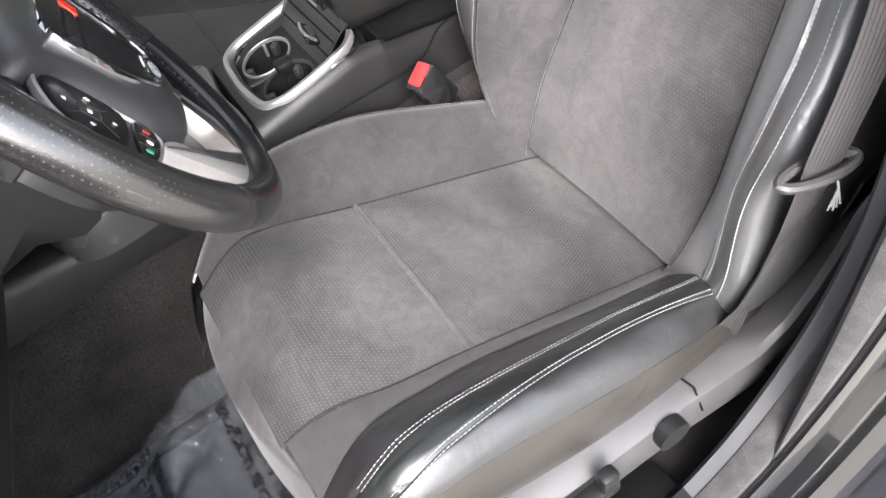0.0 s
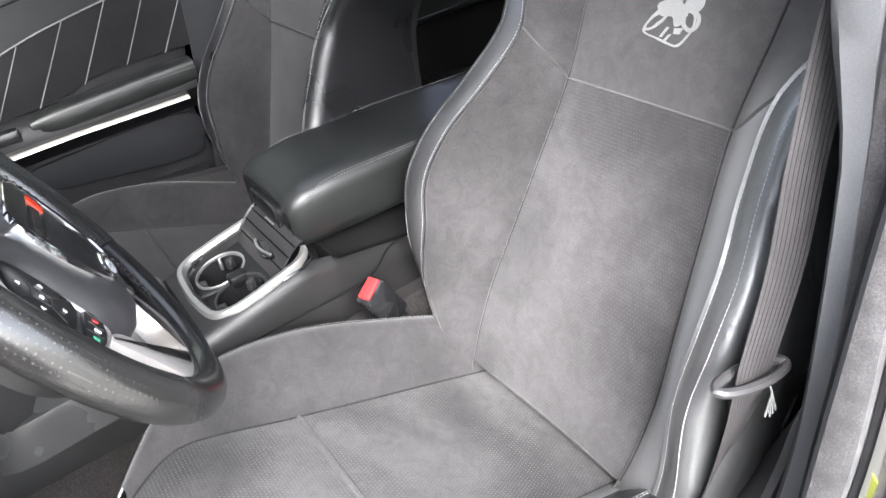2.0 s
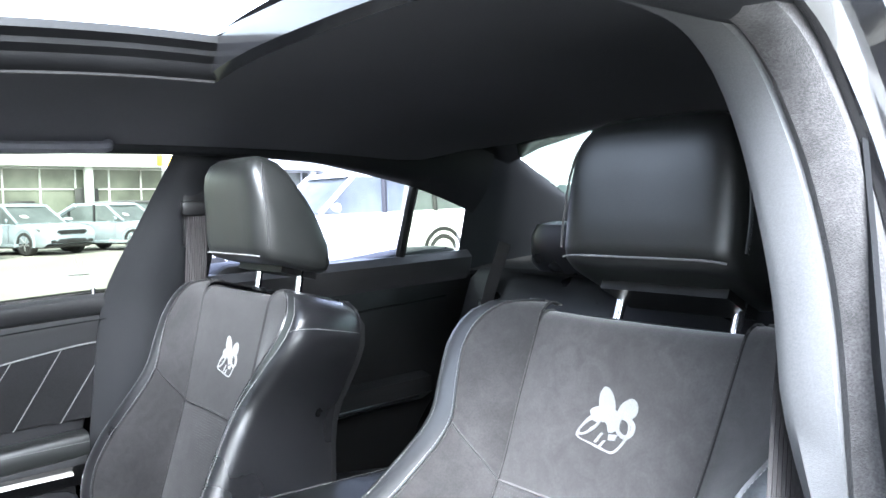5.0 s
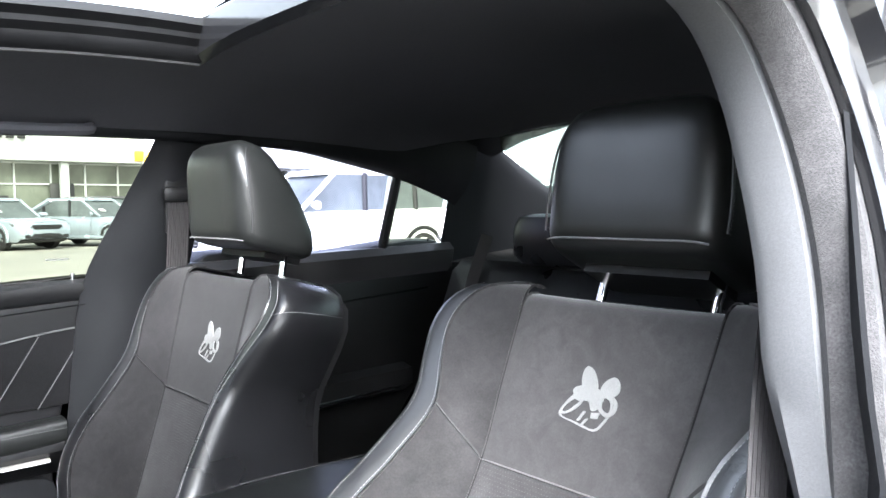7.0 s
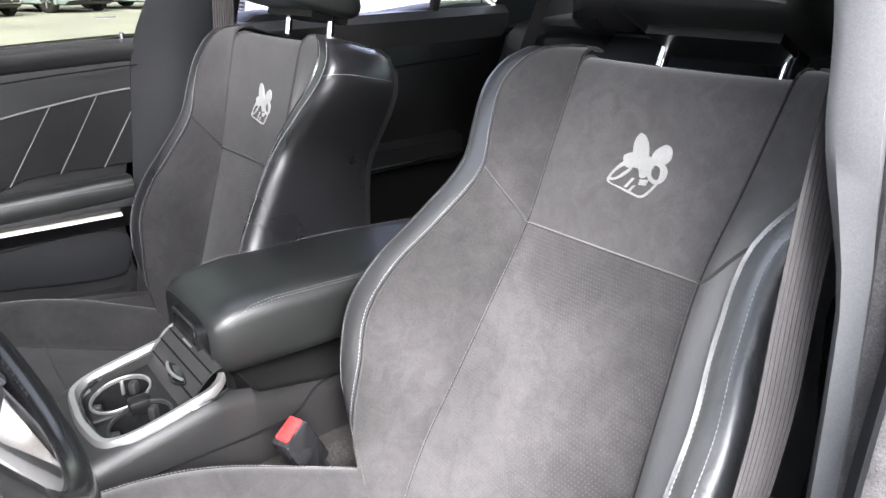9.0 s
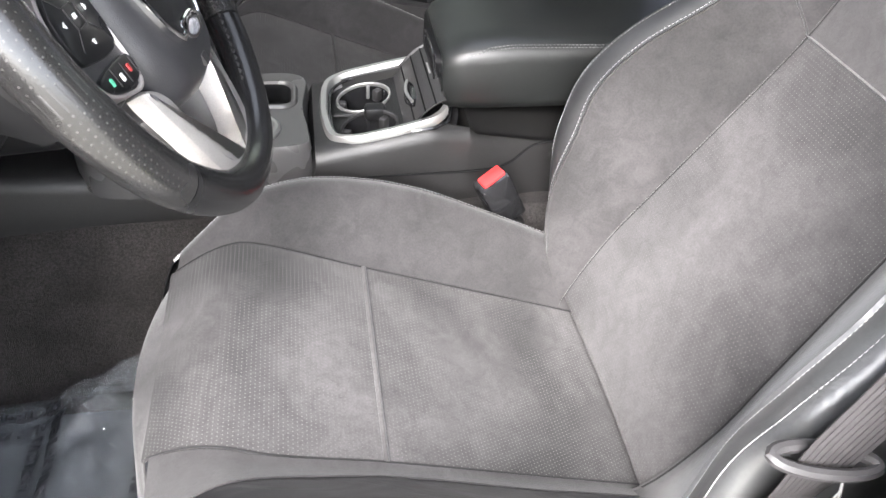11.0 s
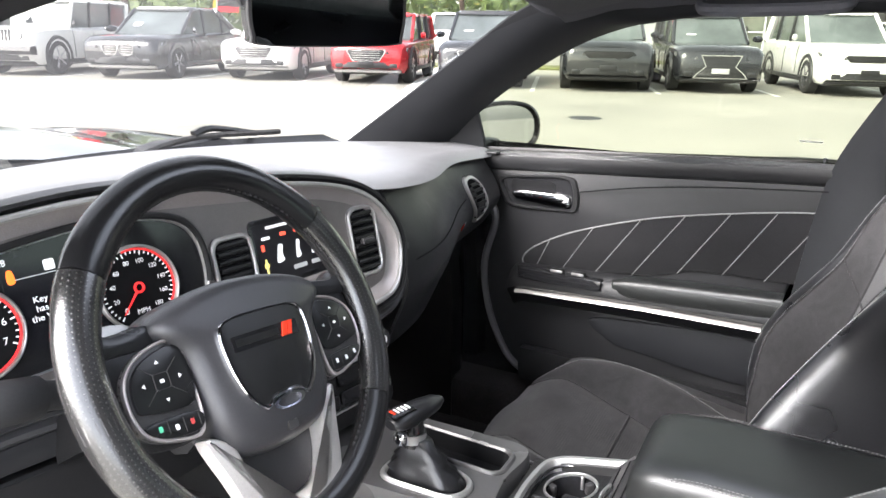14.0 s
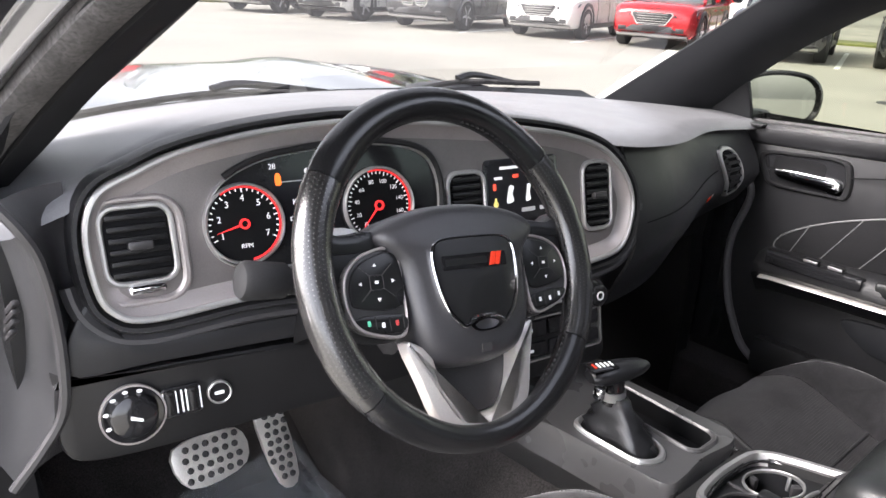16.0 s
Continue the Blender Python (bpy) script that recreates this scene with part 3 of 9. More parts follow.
part("roof_skin", sheet(lambda x, y: Vector((x, y, 1.485 - 0.07 * abs(x / 0.6) ** 3 - 0.09 * max(0, (-y - 0.5) / 0.6) ** 2 - 0.12 * max(0, (y - 0.2) / 0.35) ** 2)), [SUN_X, 0.5, 0.62], steps(-1.1, 0.47, 16)), PAINT_BLACK, shell)
part("roof_skin", sheet(lambda x, y: Vector((x, y, 1.485 - 0.09 * max(0, (-y - 0.5) / 0.6) ** 2)), steps(-SUN_X, SUN_X, 4), steps(-1.1, SUN_Y0, 10)), PAINT_BLACK, shell)
part("roof_skin", sheet(lambda x, y: Vector((x, y, 1.485 - 0.12 * max(0, (y - 0.2) / 0.35) ** 2)), steps(-SUN_X, SUN_X, 4), steps(SUN_Y1, 0.47, 4)), PAINT_BLACK, shell)

# glass
# tints set dark to hold the bright outdoors down at the cabin's exposure
DIMMED = glass_material("windscreen_glass", (0.37, 0.364, 0.353))
GREEN = glass_material("side_glass", (0.245, 0.255, 0.205))
PRIVACY = glass_material("rear_glass", (0.34, 0.34, 0.42))


def pane(name, bm, mat_, label):
    ob = solo(name, bm, mat_, label, "window", kind="structure")
    ob.visible_shadow = False
    return ob


def screen_pt(u, q):
    x = u * (0.66 - 0.1 * q)
    b = Vector((u * 0.68, curve_at([(-0.72, 1.08), (-0.5, 1.22), (0.0, 1.33), (0.5, 1.22), (0.72, 1.08)], u * 0.68) , 0.985))
    t = Vector((u * 0.56, 0.5 - 0.05 * u * u, 1.36 - 0.02 * u * u))
    return b.lerp(t, q) + Vector((0, 0.02, 0.02)) * math.sin(math.pi * q)


pane("window_1", sheet(screen_pt, steps(-1, 1, 16), steps(0, 1, 10)), DIMMED, "raked windscreen above the dashboard, tinted to dim the outdoors")


def side_glass(k, y0, y1, zlow, name, mat_, label, n=16):
    def pt(y, q):
        z0, z1 = zlow - 0.03, curve_at(TOP_EDGE, y) + 0.012
        z = z0 + (z1 - z0) * q
        return Vector((k * (rail_x(z) + 0.018), y, z))
    return pane(name, sheet(pt, steps(y0, y1, n), steps(0, 1, 6)), mat_, label)


side_glass(1, -0.15, 0.76, 1.02, "window_2", GREEN, "closed passenger door window, green and tinted to dim the outdoors")
side_glass(1, -0.79, -0.25, 1.06, "window_3", PRIVACY, "tinted rear passenger door window")
side_glass(1, -1.0, -0.815, 1.07, "window_4", GREEN, "small fixed quarter window")
side_glass(-1, -0.79, -0.25, 1.06, "window_5", PRIVACY, "tinted rear door window")
REAR = glass_material("rear_window_glass", (0.16, 0.19, 0.17))
pane("window_6", sheet(lambda u, q: Vector((u * (0.56 + 0.06 * q), -1.03 - 0.55 * q, 1.385 - 0.27 * q - 0.02 * u * u)), steps(-1, 1, 8), steps(0, 1, 6)), REAR, "sloping rear window")
part("quarter_bar", sweep([(rail_x(1.05) + 0.005, -0.79, 1.04), (rail_x(1.255) + 0.005, -0.812, 1.262)], 0.014, 8), PLASTIC, shell, "black window divider")
# C pillars, parcel shelf and closing panels behind
for k in (1, -1):
    part("rear_pillar_trim", sheet(lambda q, z: Vector((k * (rail_x(z) + (0.60 - rail_x(z)) * smooth_step(q)), -1.0 - 0.3 * (1.4 - z) * 0 - q * (0.03 + 1.9 * max(0, 1.385 - z)), z)), steps(0, 1, 10), steps(1.0, 1.385, 10), 0, k < 0), PILLAR, shell, "dark rear pillar trim")
part("parcel_shelf", sheet(lambda x, q: Vector((x, -1.02 - 0.6 * q, 1.02 + 0.07 * q)), steps(-0.72, 0.72, 6), steps(0, 1, 4)), CARPET, shell)
part("trunk_lid", sheet(lambda x, y: Vector((x, y, 1.12 - 0.1 * ((-y - 1.55) / 0.9) ** 2)), steps(-0.75, 0.75, 6), steps(-2.4, -1.55, 6)), PAINT_BLACK, shell)
part("rear_wall", box(0, -1.65, 0.65, 1.6, 0.04, 0.75, 0), CARPET, shell)
part("header_trim", sheet(lambda u, q: Vector((u * 0.55, 0.465 + 0.055 * q, head_pt(u * 0.55, 0.465).z - 0.004 * math.sin(math.pi * q) + 0.015 * q)), steps(-1, 1, 12), steps(0, 1, 4), 0, True), HEADLINER, shell)

# bonnet, cowl and wipers
part("bonnet", sheet(lambda x, y: Vector((x, y, 0.985 + 0.02 * math.sin((y - 1.33) * 2.2) - 0.09 * max(0, (y - 1.9) / 0.6) ** 2 - 0.05 * abs(x / 0.8) ** 3 + 0.012 * math.exp(-((abs(x) - 0.34) / 0.09) ** 2))), steps(-0.84, 0.84, 40), steps(1.36, 2.5, 26), 0.01, False), PAINT_BLACK, shell, "glossy black bonnet mirroring the sky")
part("cowl", sheet(lambda x, q: Vector((x, curve_at([(-0.75, 1.02), (-0.5, 1.18), (0, 1.28), (0.5, 1.18), (0.75, 1.02)], x) + 0.16 * q, 1.006 - 0.016 * math.sin(math.pi * q))), steps(-0.75, 0.75, 24), steps(0, 1, 5), 0.002, False), PLASTIC, shell, "black plastic cowl")
for x0, x1, y0 in ((-0.52, 0.06, 1.33), (0.12, 0.62, 1.28)):
    wiper = thing("wiper", ((x0 + x1) / 2, y0, 1.0), "black windscreen wiper resting on the cowl", "wiper", "windscreen wipers")
    part("blade", sweep(through_points([(x0, y0 - 0.08, 1.022), ((x0 + x1) / 2, y0 - 0.02, 1.034), (x1, y0 - 0.06, 1.024)], 6), 0.007, 6), RUBBER, wiper)
    part("arm", sweep(through_points([(x1, y0 + 0.02, 1.014), ((x0 + x1) / 2 + 0.08, y0, 1.046), ((x0 + x1) / 2, y0 - 0.02, 1.042)], 6), 0.01, 6, flat=0.6), PLASTIC, wiper)
for x in (-0.2, 0.36):
    part("cowl_hump", loft([[Vector((x + dx * s_, 1.3 + dy * s_, 1.004 + h)) for dx, dy in ((-0.12, -0.04), (0.12, -0.06), (0.14, 0.03), (-0.1, 0.04))] for s_, h in ((1, 0), (0.85, 0.018), (0.5, 0.026))]), PLASTIC_GREY, shell)

# rear-view mirror with its foot, and the roof console
mirror = thing("rear_view_mirror", (-0.02, 0.6, 1.3), "black rear-view mirror on the windscreen", "mirror")
MIRROR = material("mirror_glass", (0.6, 0.62, 0.63), 0.02, 1.0, (50, 0.01), (5, 0.01), None)
mt_ = Euler((radians(6), 0, radians(-26))).to_matrix()


def MR(a, b, c=0.0):
    return Vector((-0.02, 0.588, 1.294)) + mt_ @ Vector((a, -c, b))


mloop = rounded_loop([(-0.118, -0.022), (-0.122, 0.014), (-0.11, 0.031), (0.0, 0.034), (0.098, 0.031), (0.109, 0.016), (0.106, -0.024), (0.094, -0.035), (0.0, -0.037), (-0.106, -0.035)], 5)
part("housing", loft([[MR(p.x * s_, p.y * s_, c) for p in mloop] for s_, c in ((0.5, -0.035), (0.85, -0.028), (1.0, -0.01), (1.0, 0.006), (0.96, 0.01))]), GLOSS, mirror)
part("mirror_pane", plate([p * 0.95 for p in mloop], MR, 0.008, 0.0115), MIRROR, mirror, "dark reflecting pane")
part("bright_edge", ring_plate(mloop, [p * 0.955 for p in mloop], MR, 0.004, 0.0118, 0.001), PLASTIC_GREY, mirror)
part("indicator", box(*MR(0.045, -0.033, 0.0), 0.01, 0.006, 0.004, 0.001), glow_material("mirror_led", (0.8, 0.05, 0.05), 0.5), mirror)
part("foot", loft([[Vector(p) for p in ring] for ring in (((-0.13, 0.68, 1.315), (0.06, 0.66, 1.31), (0.06, 0.665, 1.3), (-0.13, 0.685, 1.305)), ((-0.09, 0.58, 1.36), (0.06, 0.56, 1.36), (0.06, 0.57, 1.33), (-0.09, 0.6, 1.33)), ((-0.06, 0.5, 1.385), (0.06, 0.48, 1.385), (0.06, 0.5, 1.345), (-0.06, 0.52, 1.345)))]), PLASTIC, mirror, "black sensor housing")
over = thing("roof_console", (0, 0.36, 1.37), "black overhead console with lamps", "overhead console")
oloop = rounded_loop([(-0.1, 0.46), (0.0, 0.475), (0.1, 0.46), (0.095, 0.36), (0.07, 0.3), (-0.07, 0.3), (-0.095, 0.36)], 5)
part("console_body", loft([[Vector((p.x * s_, 0.38 + (p.y - 0.38) * s_, head_pt(0, 0.3 + (p.y - 0.3)).z - d)) for p in oloop] for s_, d in ((1.05, -0.01), (1.0, 0.016), (0.92, 0.024), (0.4, 0.026))]), PLASTIC, over)
for x in (-0.045, 0.045):
    part("lamp_lens", loft([[Vector((x + 0.028 * s_ * math.cos(t), 0.39 + 0.035 * s_ * math.sin(t), head_pt(0, 0.39 + 0.035 * s_ * math.sin(t)).z - d)) for t in [2 * math.pi * k / 20 for k in range(20)]] for s_, d in ((1, 0.02), (0.95, 0.029), (0.5, 0.031))]), GLOSS, over)
for k in (1, -1):
    visor = thing("sun_visor", (k * 0.33, 0.4, 1.36), "dark cloth sun visor folded up to the roof", "sun visor", "sun visors")
    vl = rect_loop(k * 0.33 - 0.2, k * 0.33 + 0.2, 0.3, 0.455, 0.03)
    part("visor_pad", loft([[Vector((p.x, p.y, head_pt(p.x, p.y).z - d)) for p in lp] for lp, d in ((vl, 0.002), (vl, 0.009), ([Vector((k * 0.33 + (p.x - k * 0.33) * 0.97, 0.378 + (p.y - 0.378) * 0.93)) for p in vl], 0.012))]), HEADLINER, visor)
    if k > 0:
        label_ = sheet(lambda a, b: Vector((a, 0.425 - 0.3 * (a - 0.265) + b, head_pt(a, 0.425 - 0.3 * (a - 0.265) + b).z - 0.0142)), steps(0.268, 0.48, 6), steps(-0.018, 0.012, 3), 0, True)
        tag = part("warning_label", label_, GREY_PRINT, visor, "pale printed label")
        for q in (0.3, 0.36, 0.42):
            part("label_bar", sheet(lambda a, b: Vector((a, 0.425 - 0.3 * (a - 0.265) + b, head_pt(a, 0.425 - 0.3 * (a - 0.265) + b).z - 0.0152)), steps(q, q + 0.04, 2), steps(-0.01, 0.004, 1), 0, True), PLASTIC_GREY, tag, smooth=0)
part("grab_handle", sweep(through_points([(0.6, -0.02, 1.335), (0.565, 0.0, 1.325), (0.56, 0.1, 1.32), (0.565, 0.2, 1.32), (0.6, 0.22, 1.33)], 6), 0.011, 8), HEADLINER, shell)


# ==== front seats ====
SEAM = [(-0.1, 0.11), (-0.05, 0.14), (0.06, 0.15), (0.15, 0.142), (0.25, 0.132), (0.38, 0.121), (0.48, 0.128), (0.62, 0.136)]
HALF = [(-0.1, 0.13), (-0.05, 0.18), (0.02, 0.212), (0.08, 0.238), (0.14, 0.258), (0.2, 0.27), (0.27, 0.262), (0.34, 0.24), (0.42, 0.226), (0.48, 0.25), (0.53, 0.27), (0.57, 0.265), (0.6, 0.23), (0.615, 0.175)]
WING = [(-0.05, 0.02), (0.05, 0.07), (0.12, 0.1), (0.2, 0.112), (0.28, 0.1), (0.36, 0.075), (0.42, 0.055), (0.5, 0.035), (0.58, 0.01), (0.615, 0.0)]
V_TOP = 0.583
V_PANEL = 0.572


BACK_OUT = [(-0.1, 0.2), (-0.05, 0.238), (0.02, 0.258), (0.08, 0.262), (0.14, 0.262), (0.2, 0.266), (0.27, 0.26)] + HALF[7:]


def back_face(a, v, half=HALF):
    """Height of the backrest's front over its base plane, at half-width a."""
    s, hw, wing = curve_at(SEAM, v), curve_at(half, v), curve_at(WING, v)
    crest = hw - 0.018
    w0 = 0.006 * min(1, a / s) ** 2 + 0.014 * math.exp(-(((v - 0.14) / 0.11) ** 2)) * (1 - min(1, a / s) ** 2)
    if a <= s:
        return w0
    if a <= crest:
        return 0.006 + wing * smooth_step((a - s) / (crest - s)) ** 0.8
    return 0.006 + wing - 0.022 * ((a - crest) / (hw - crest)) ** 2


CUSH_HALF = [(-0.08, 0.215), (0.03, 0.228), (0.12, 0.242), (0.24, 0.258), (0.36, 0.248), (0.43, 0.222), (0.48, 0.18), (0.52, 0.15)]
CUSH_SEAM = [(-0.06, 0.125), (0.0, 0.13), (0.3, 0.134), (0.42, 0.138), (0.5, 0.12)]
OUT_HALF = [(-0.08, 0.235), (0.03, 0.245), (0.12, 0.256), (0.24, 0.265), (0.36, 0.268), (0.43, 0.268), (0.48, 0.256), (0.52, 0.21)]
OUT_WING = [(-0.06, 0.05), (0.0, 0.056), (0.1, 0.06), (0.25, 0.062), (0.36, 0.056), (0.43, 0.042), (0.48, 0.02), (0.52, 0.0)]
OUT_SUEDE = [(-0.06, 0.15), (0.06, 0.15), (0.15, 0.153), (0.244, 0.15), (0.317, 0.153), (0.407, 0.166), (0.46, 0.183), (0.5, 0.2)]
OUT_SEAM = [(-0.05, 0.196), (0.044, 0.195), (0.15, 0.189), (0.236, 0.195), (0.328, 0.202), (0.4, 0.209), (0.463, 0.222), (0.5, 0.226)]
OUT_STITCH = [(-0.05, 0.226), (0.057, 0.222), (0.153, 0.219), (0.256, 0.225), (0.331, 0.234), (0.397, 0.243), (0.466, 0.25), (0.5, 0.225)]
CUSH_WING = [(-0.06, 0.05), (0.0, 0.058), (0.1, 0.062), (0.25, 0.062), (0.36, 0.05), (0.43, 0.03), (0.48, 0.012), (0.52, 0.0)]


def cush_face(a, f, wide=False):
    s, hw, wing = curve_at(CUSH_SEAM, f), curve_at(OUT_HALF if wide else CUSH_HALF, f), curve_at(OUT_WING if wide else CUSH_WING, f)
    crest = hw - 0.03
    lip = -0.08 * max(0.0, (f - 0.43) / 0.09) ** 2
    dip = -0.012 * math.exp(-(((f - 0.12) / 0.1) ** 2)) * (1 - min(1, a / s) ** 2)
    if a <= s:
        return lip + dip
    if a <= crest:
        return lip + wing * smooth_step((a - s) / (crest - s))
    return lip + wing - 0.025 * ((a - crest) / (hw - crest)) ** 2


def emblem_shape(place, seat):
    """The embroidered mark, as plain shapes: two upright lobes over a rounded patch outline."""
    def ring_of(points, width, n=4):
        lp = rounded_loop(points, n)
        c = sum(lp, Vector((0, 0))) / len(lp)
        return lp, [p + (c - p).normalized() * min(width, (c - p).length * 0.6) for p in lp]

    out, inn = ring_of([(-0.028, -0.034), (-0.022, -0.018), (-0.008, -0.008), (0.004, -0.003), (0.018, -0.002), (0.034, -0.006), (0.037, -0.02), (0.03, -0.036), (0.022, -0.043), (0.008, -0.042), (-0.008, -0.039)], 0.0026)
    emblem = part("emblem_outline", ring_plate(out, inn, place, -0.002, 0.0012), EMBROIDERY, seat, "white embroidered outline on the suede")
    for points, width in (([(-0.007, 0.026), (0.001, 0.023), (0.009, 0.013), (0.013, 0.0), (0.007, -0.005), (-0.003, -0.004), (-0.009, 0.006), (-0.011, 0.018)], 0.0066), ([(0.03, 0.019), (0.038, 0.014), (0.04, 0.004), (0.034, -0.003), (0.024, -0.004), (0.017, 0.002), (0.02, 0.012)], 0.0072), ([(-0.028, -0.031), (-0.018, -0.031), (-0.005, -0.02), (-0.001, -0.008), (-0.009, -0.004), (-0.02, -0.014)], 0.0038), ([(0.02, -0.003), (0.034, -0.002), (0.042, -0.009), (0.041, -0.02), (0.031, -0.025), (0.02, -0.018)], 0.0045)):
        o_, i_ = ring_of(points, width)
        part("emblem_lobe", ring_plate(o_, i_, place, -0.002, 0.0013) if width < 0.006 else plate(o_, place, -0.002, 0.0013), EMBROIDERY, emblem)
    part("emblem_bar", plate(rounded_loop([(-0.018, -0.004), (-0.012, 0.002), (0.0, 0.004), (0.014, 0.003), (0.022, -0.004), (0.02, -0.018), (0.012, -0.022), (0.007, -0.014), (0.0, -0.012), (-0.01, -0.014)], 4), place, -0.002, 0.001), EMBROIDERY, emblem)
    for loop in ([(-0.008, -0.002), (0.022, -0.001), (0.024, -0.009), (0.0, -0.013)], [(0.003, -0.024), (0.006, -0.024), (0.0, -0.036), (-0.003, -0.036)], [(0.013, -0.024), (0.024, -0.022), (0.022, -0.029), (0.014, -0.03)], [(0.008, -0.032), (0.011, -0.031), (0.006, -0.04), (0.003, -0.04)]):
        part("emblem_bar", plate(loop, place, -0.002, 0.0012), EMBROIDERY, emblem, smooth=0)


def front_seat(name, xc, s, recline, label, y_back=-0.033, z_back=0.538, y_cush=-0.02, z_cush=0.486):
    """A sports seat. s: +1 where the middle of the car is towards +x. The backrest and the cushion have frames of their own."""
    seat = thing(name, (xc, 0.1, 0.3), label, "car seat", "front seats")
    rc = radians(recline)
    bu, bn = Vector((0, -math.sin(rc), math.cos(rc))), Vector((0, math.cos(rc), math.sin(rc)))
    bo = Vector((xc, y_back, z_back))
    cf, cn = Vector((0, math.cos(radians(20)), math.sin(radians(20)))), Vector((0, -math.sin(radians(20)), math.cos(radians(20))))
    co = Vector((xc, y_cush, z_cush))

    def B(u, v, w):
        return bo + Vector((s * u, 0, 0)) + bu * v + bn * w

    def C(u, f, w):
        return co + Vector((s * u, 0, 0)) + cf * f + cn * w

    def over_top(u, v, w, top=V_TOP):
        """Bends what lies above the top edge backwards."""
        if v <= top:
            return B(u, v, w)
        r, over = 0.025, v - top
        ang = min(over / r, math.pi / 2)
        rest = max(0.0, over - r * math.pi / 2)
        return B(u, top + r * math.sin(ang), w - r * (1 - math.cos(ang)) - rest)

    fl = s < 0
    # the passenger seat takes the darkened copies, its shade being in the colour
    plain, holes = (SUEDE_WORN, SUEDE_DOTS) if s > 0 else (SUEDE_SHADE, SUEDE_SHADE_DOTS)
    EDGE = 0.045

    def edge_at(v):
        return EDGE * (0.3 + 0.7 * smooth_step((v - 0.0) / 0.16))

    soft = SUEDE if s > 0 else SUEDE_SHADE
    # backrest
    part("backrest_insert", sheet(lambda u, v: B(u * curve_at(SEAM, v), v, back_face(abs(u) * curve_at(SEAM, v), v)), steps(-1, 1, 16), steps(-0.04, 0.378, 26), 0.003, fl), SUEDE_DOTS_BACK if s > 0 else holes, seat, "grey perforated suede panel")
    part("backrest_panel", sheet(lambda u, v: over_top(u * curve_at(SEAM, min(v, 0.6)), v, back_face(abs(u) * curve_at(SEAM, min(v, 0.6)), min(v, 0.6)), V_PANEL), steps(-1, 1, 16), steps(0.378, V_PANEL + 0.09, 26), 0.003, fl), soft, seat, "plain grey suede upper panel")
    for k in (1, -1):
        # darkened tubes along the seams draw the shade of their grooves
        part("seam", sweep([over_top(k * curve_at(SEAM, min(v, 0.6)), v, back_face(curve_at(SEAM, min(v, 0.6)), min(v, 0.6)) + 0.0002) for v in steps(-0.04, V_TOP + 0.04, 60)], 0.0018, 6), SUEDE_SHADE, seat, "sewn seam, its groove's shade drawn dark")
        part("seam", sweep([C(k * curve_at(CUSH_SEAM, f), f, cush_face(curve_at(CUSH_SEAM, f), f) + 0.0002) for f in steps(-0.04, 0.5, 40)], 0.0011, 6), SUEDE_SHADE, seat, "sewn seam, its groove's shade drawn dark")
    part("cross_seam", sweep([C(u * curve_at(CUSH_SEAM, 0.296), 0.296, cush_face(abs(u) * curve_at(CUSH_SEAM, 0.296), 0.296) - 0.0006) for u in steps(-1, 1, 20)], 0.0032, 8), plain, seat, "raised seam across the cushion")
    for k in (1, -1):
        turn_in = (k * s) < 0
        outer = k < 0 and s > 0
        half = BACK_OUT if outer else HALF
        # inner bolsters take the darkened copy, the outer one keeps the lighter suede
        side_suede = SUEDE_SIDE_SHADE if s > 0 and not outer else soft

        def rim(v):
            return EDGE * 1.05 if outer else edge_at(v)

        def inner(t, v, lo, hi):
            vv = lo + (hi - lo) * v
            vv = vv + (0.045 * t if lo > 0.3 else 0) + (0.045 * t * v if hi < 0.4 else 0) - (0.045 * t * v if lo > 0.3 else 0)
            c = min(vv, 0.612)
            sm, cr = curve_at(SEAM, c), curve_at(half, c) - rim(c)
            cr = max(cr, sm + 0.012)
            a = sm + (cr - sm) * t
            return over_top(k * a, vv, back_face(a, c, half)) if lo > 0.3 else B(k * a, vv, back_face(a, c, half))

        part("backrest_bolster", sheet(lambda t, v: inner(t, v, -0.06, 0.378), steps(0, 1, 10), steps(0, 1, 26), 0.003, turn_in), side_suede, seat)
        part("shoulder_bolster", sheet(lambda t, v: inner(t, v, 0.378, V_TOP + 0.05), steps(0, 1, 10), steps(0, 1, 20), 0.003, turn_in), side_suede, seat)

        def side(q, v):
            c = min(v, 0.612)
            hw = curve_at(half, c)
            cr = max(hw - rim(c), curve_at(SEAM, c) + 0.012)
            depth = -0.14 + 0.025 * smooth_step(v / 0.6)
            hw -= 0.014
            if q < 0.4:
                a = cr + (max(hw, cr + 0.008) - cr) * (q / 0.4)
                return over_top(k * a, v, back_face(a, c, half))
            a0 = max(hw, cr + 0.008)
            w = back_face(a0, c, half)
            t = (q - 0.4) / 0.6
            if t < 0.5:
                th = t * math.pi
                return over_top(k * (a0 + 0.014 * math.sin(th)), v, w - 0.03 * (1 - math.cos(th)))
            t = (t - 0.5) / 0.5
            return over_top(k * (a0 + 0.014 - 0.034 * t * t), v, w - 0.03 + (depth - w + 0.03) * t)

        # only the outer side takes the leather with the painted sheen
        worn = LEATHER_SHEEN if outer else LEATHER_WORN if s > 0 else LEATHER
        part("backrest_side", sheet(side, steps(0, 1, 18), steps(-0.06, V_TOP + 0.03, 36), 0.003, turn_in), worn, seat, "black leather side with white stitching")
        rows = []
        for off in (0.003, 0.0265):
            line = []
            for v in steps(-0.05, 0.6, 76):
                a = max(curve_at(half, v) - rim(v), curve_at(SEAM, v) + 0.012) + min(off, rim(v) * 0.66)
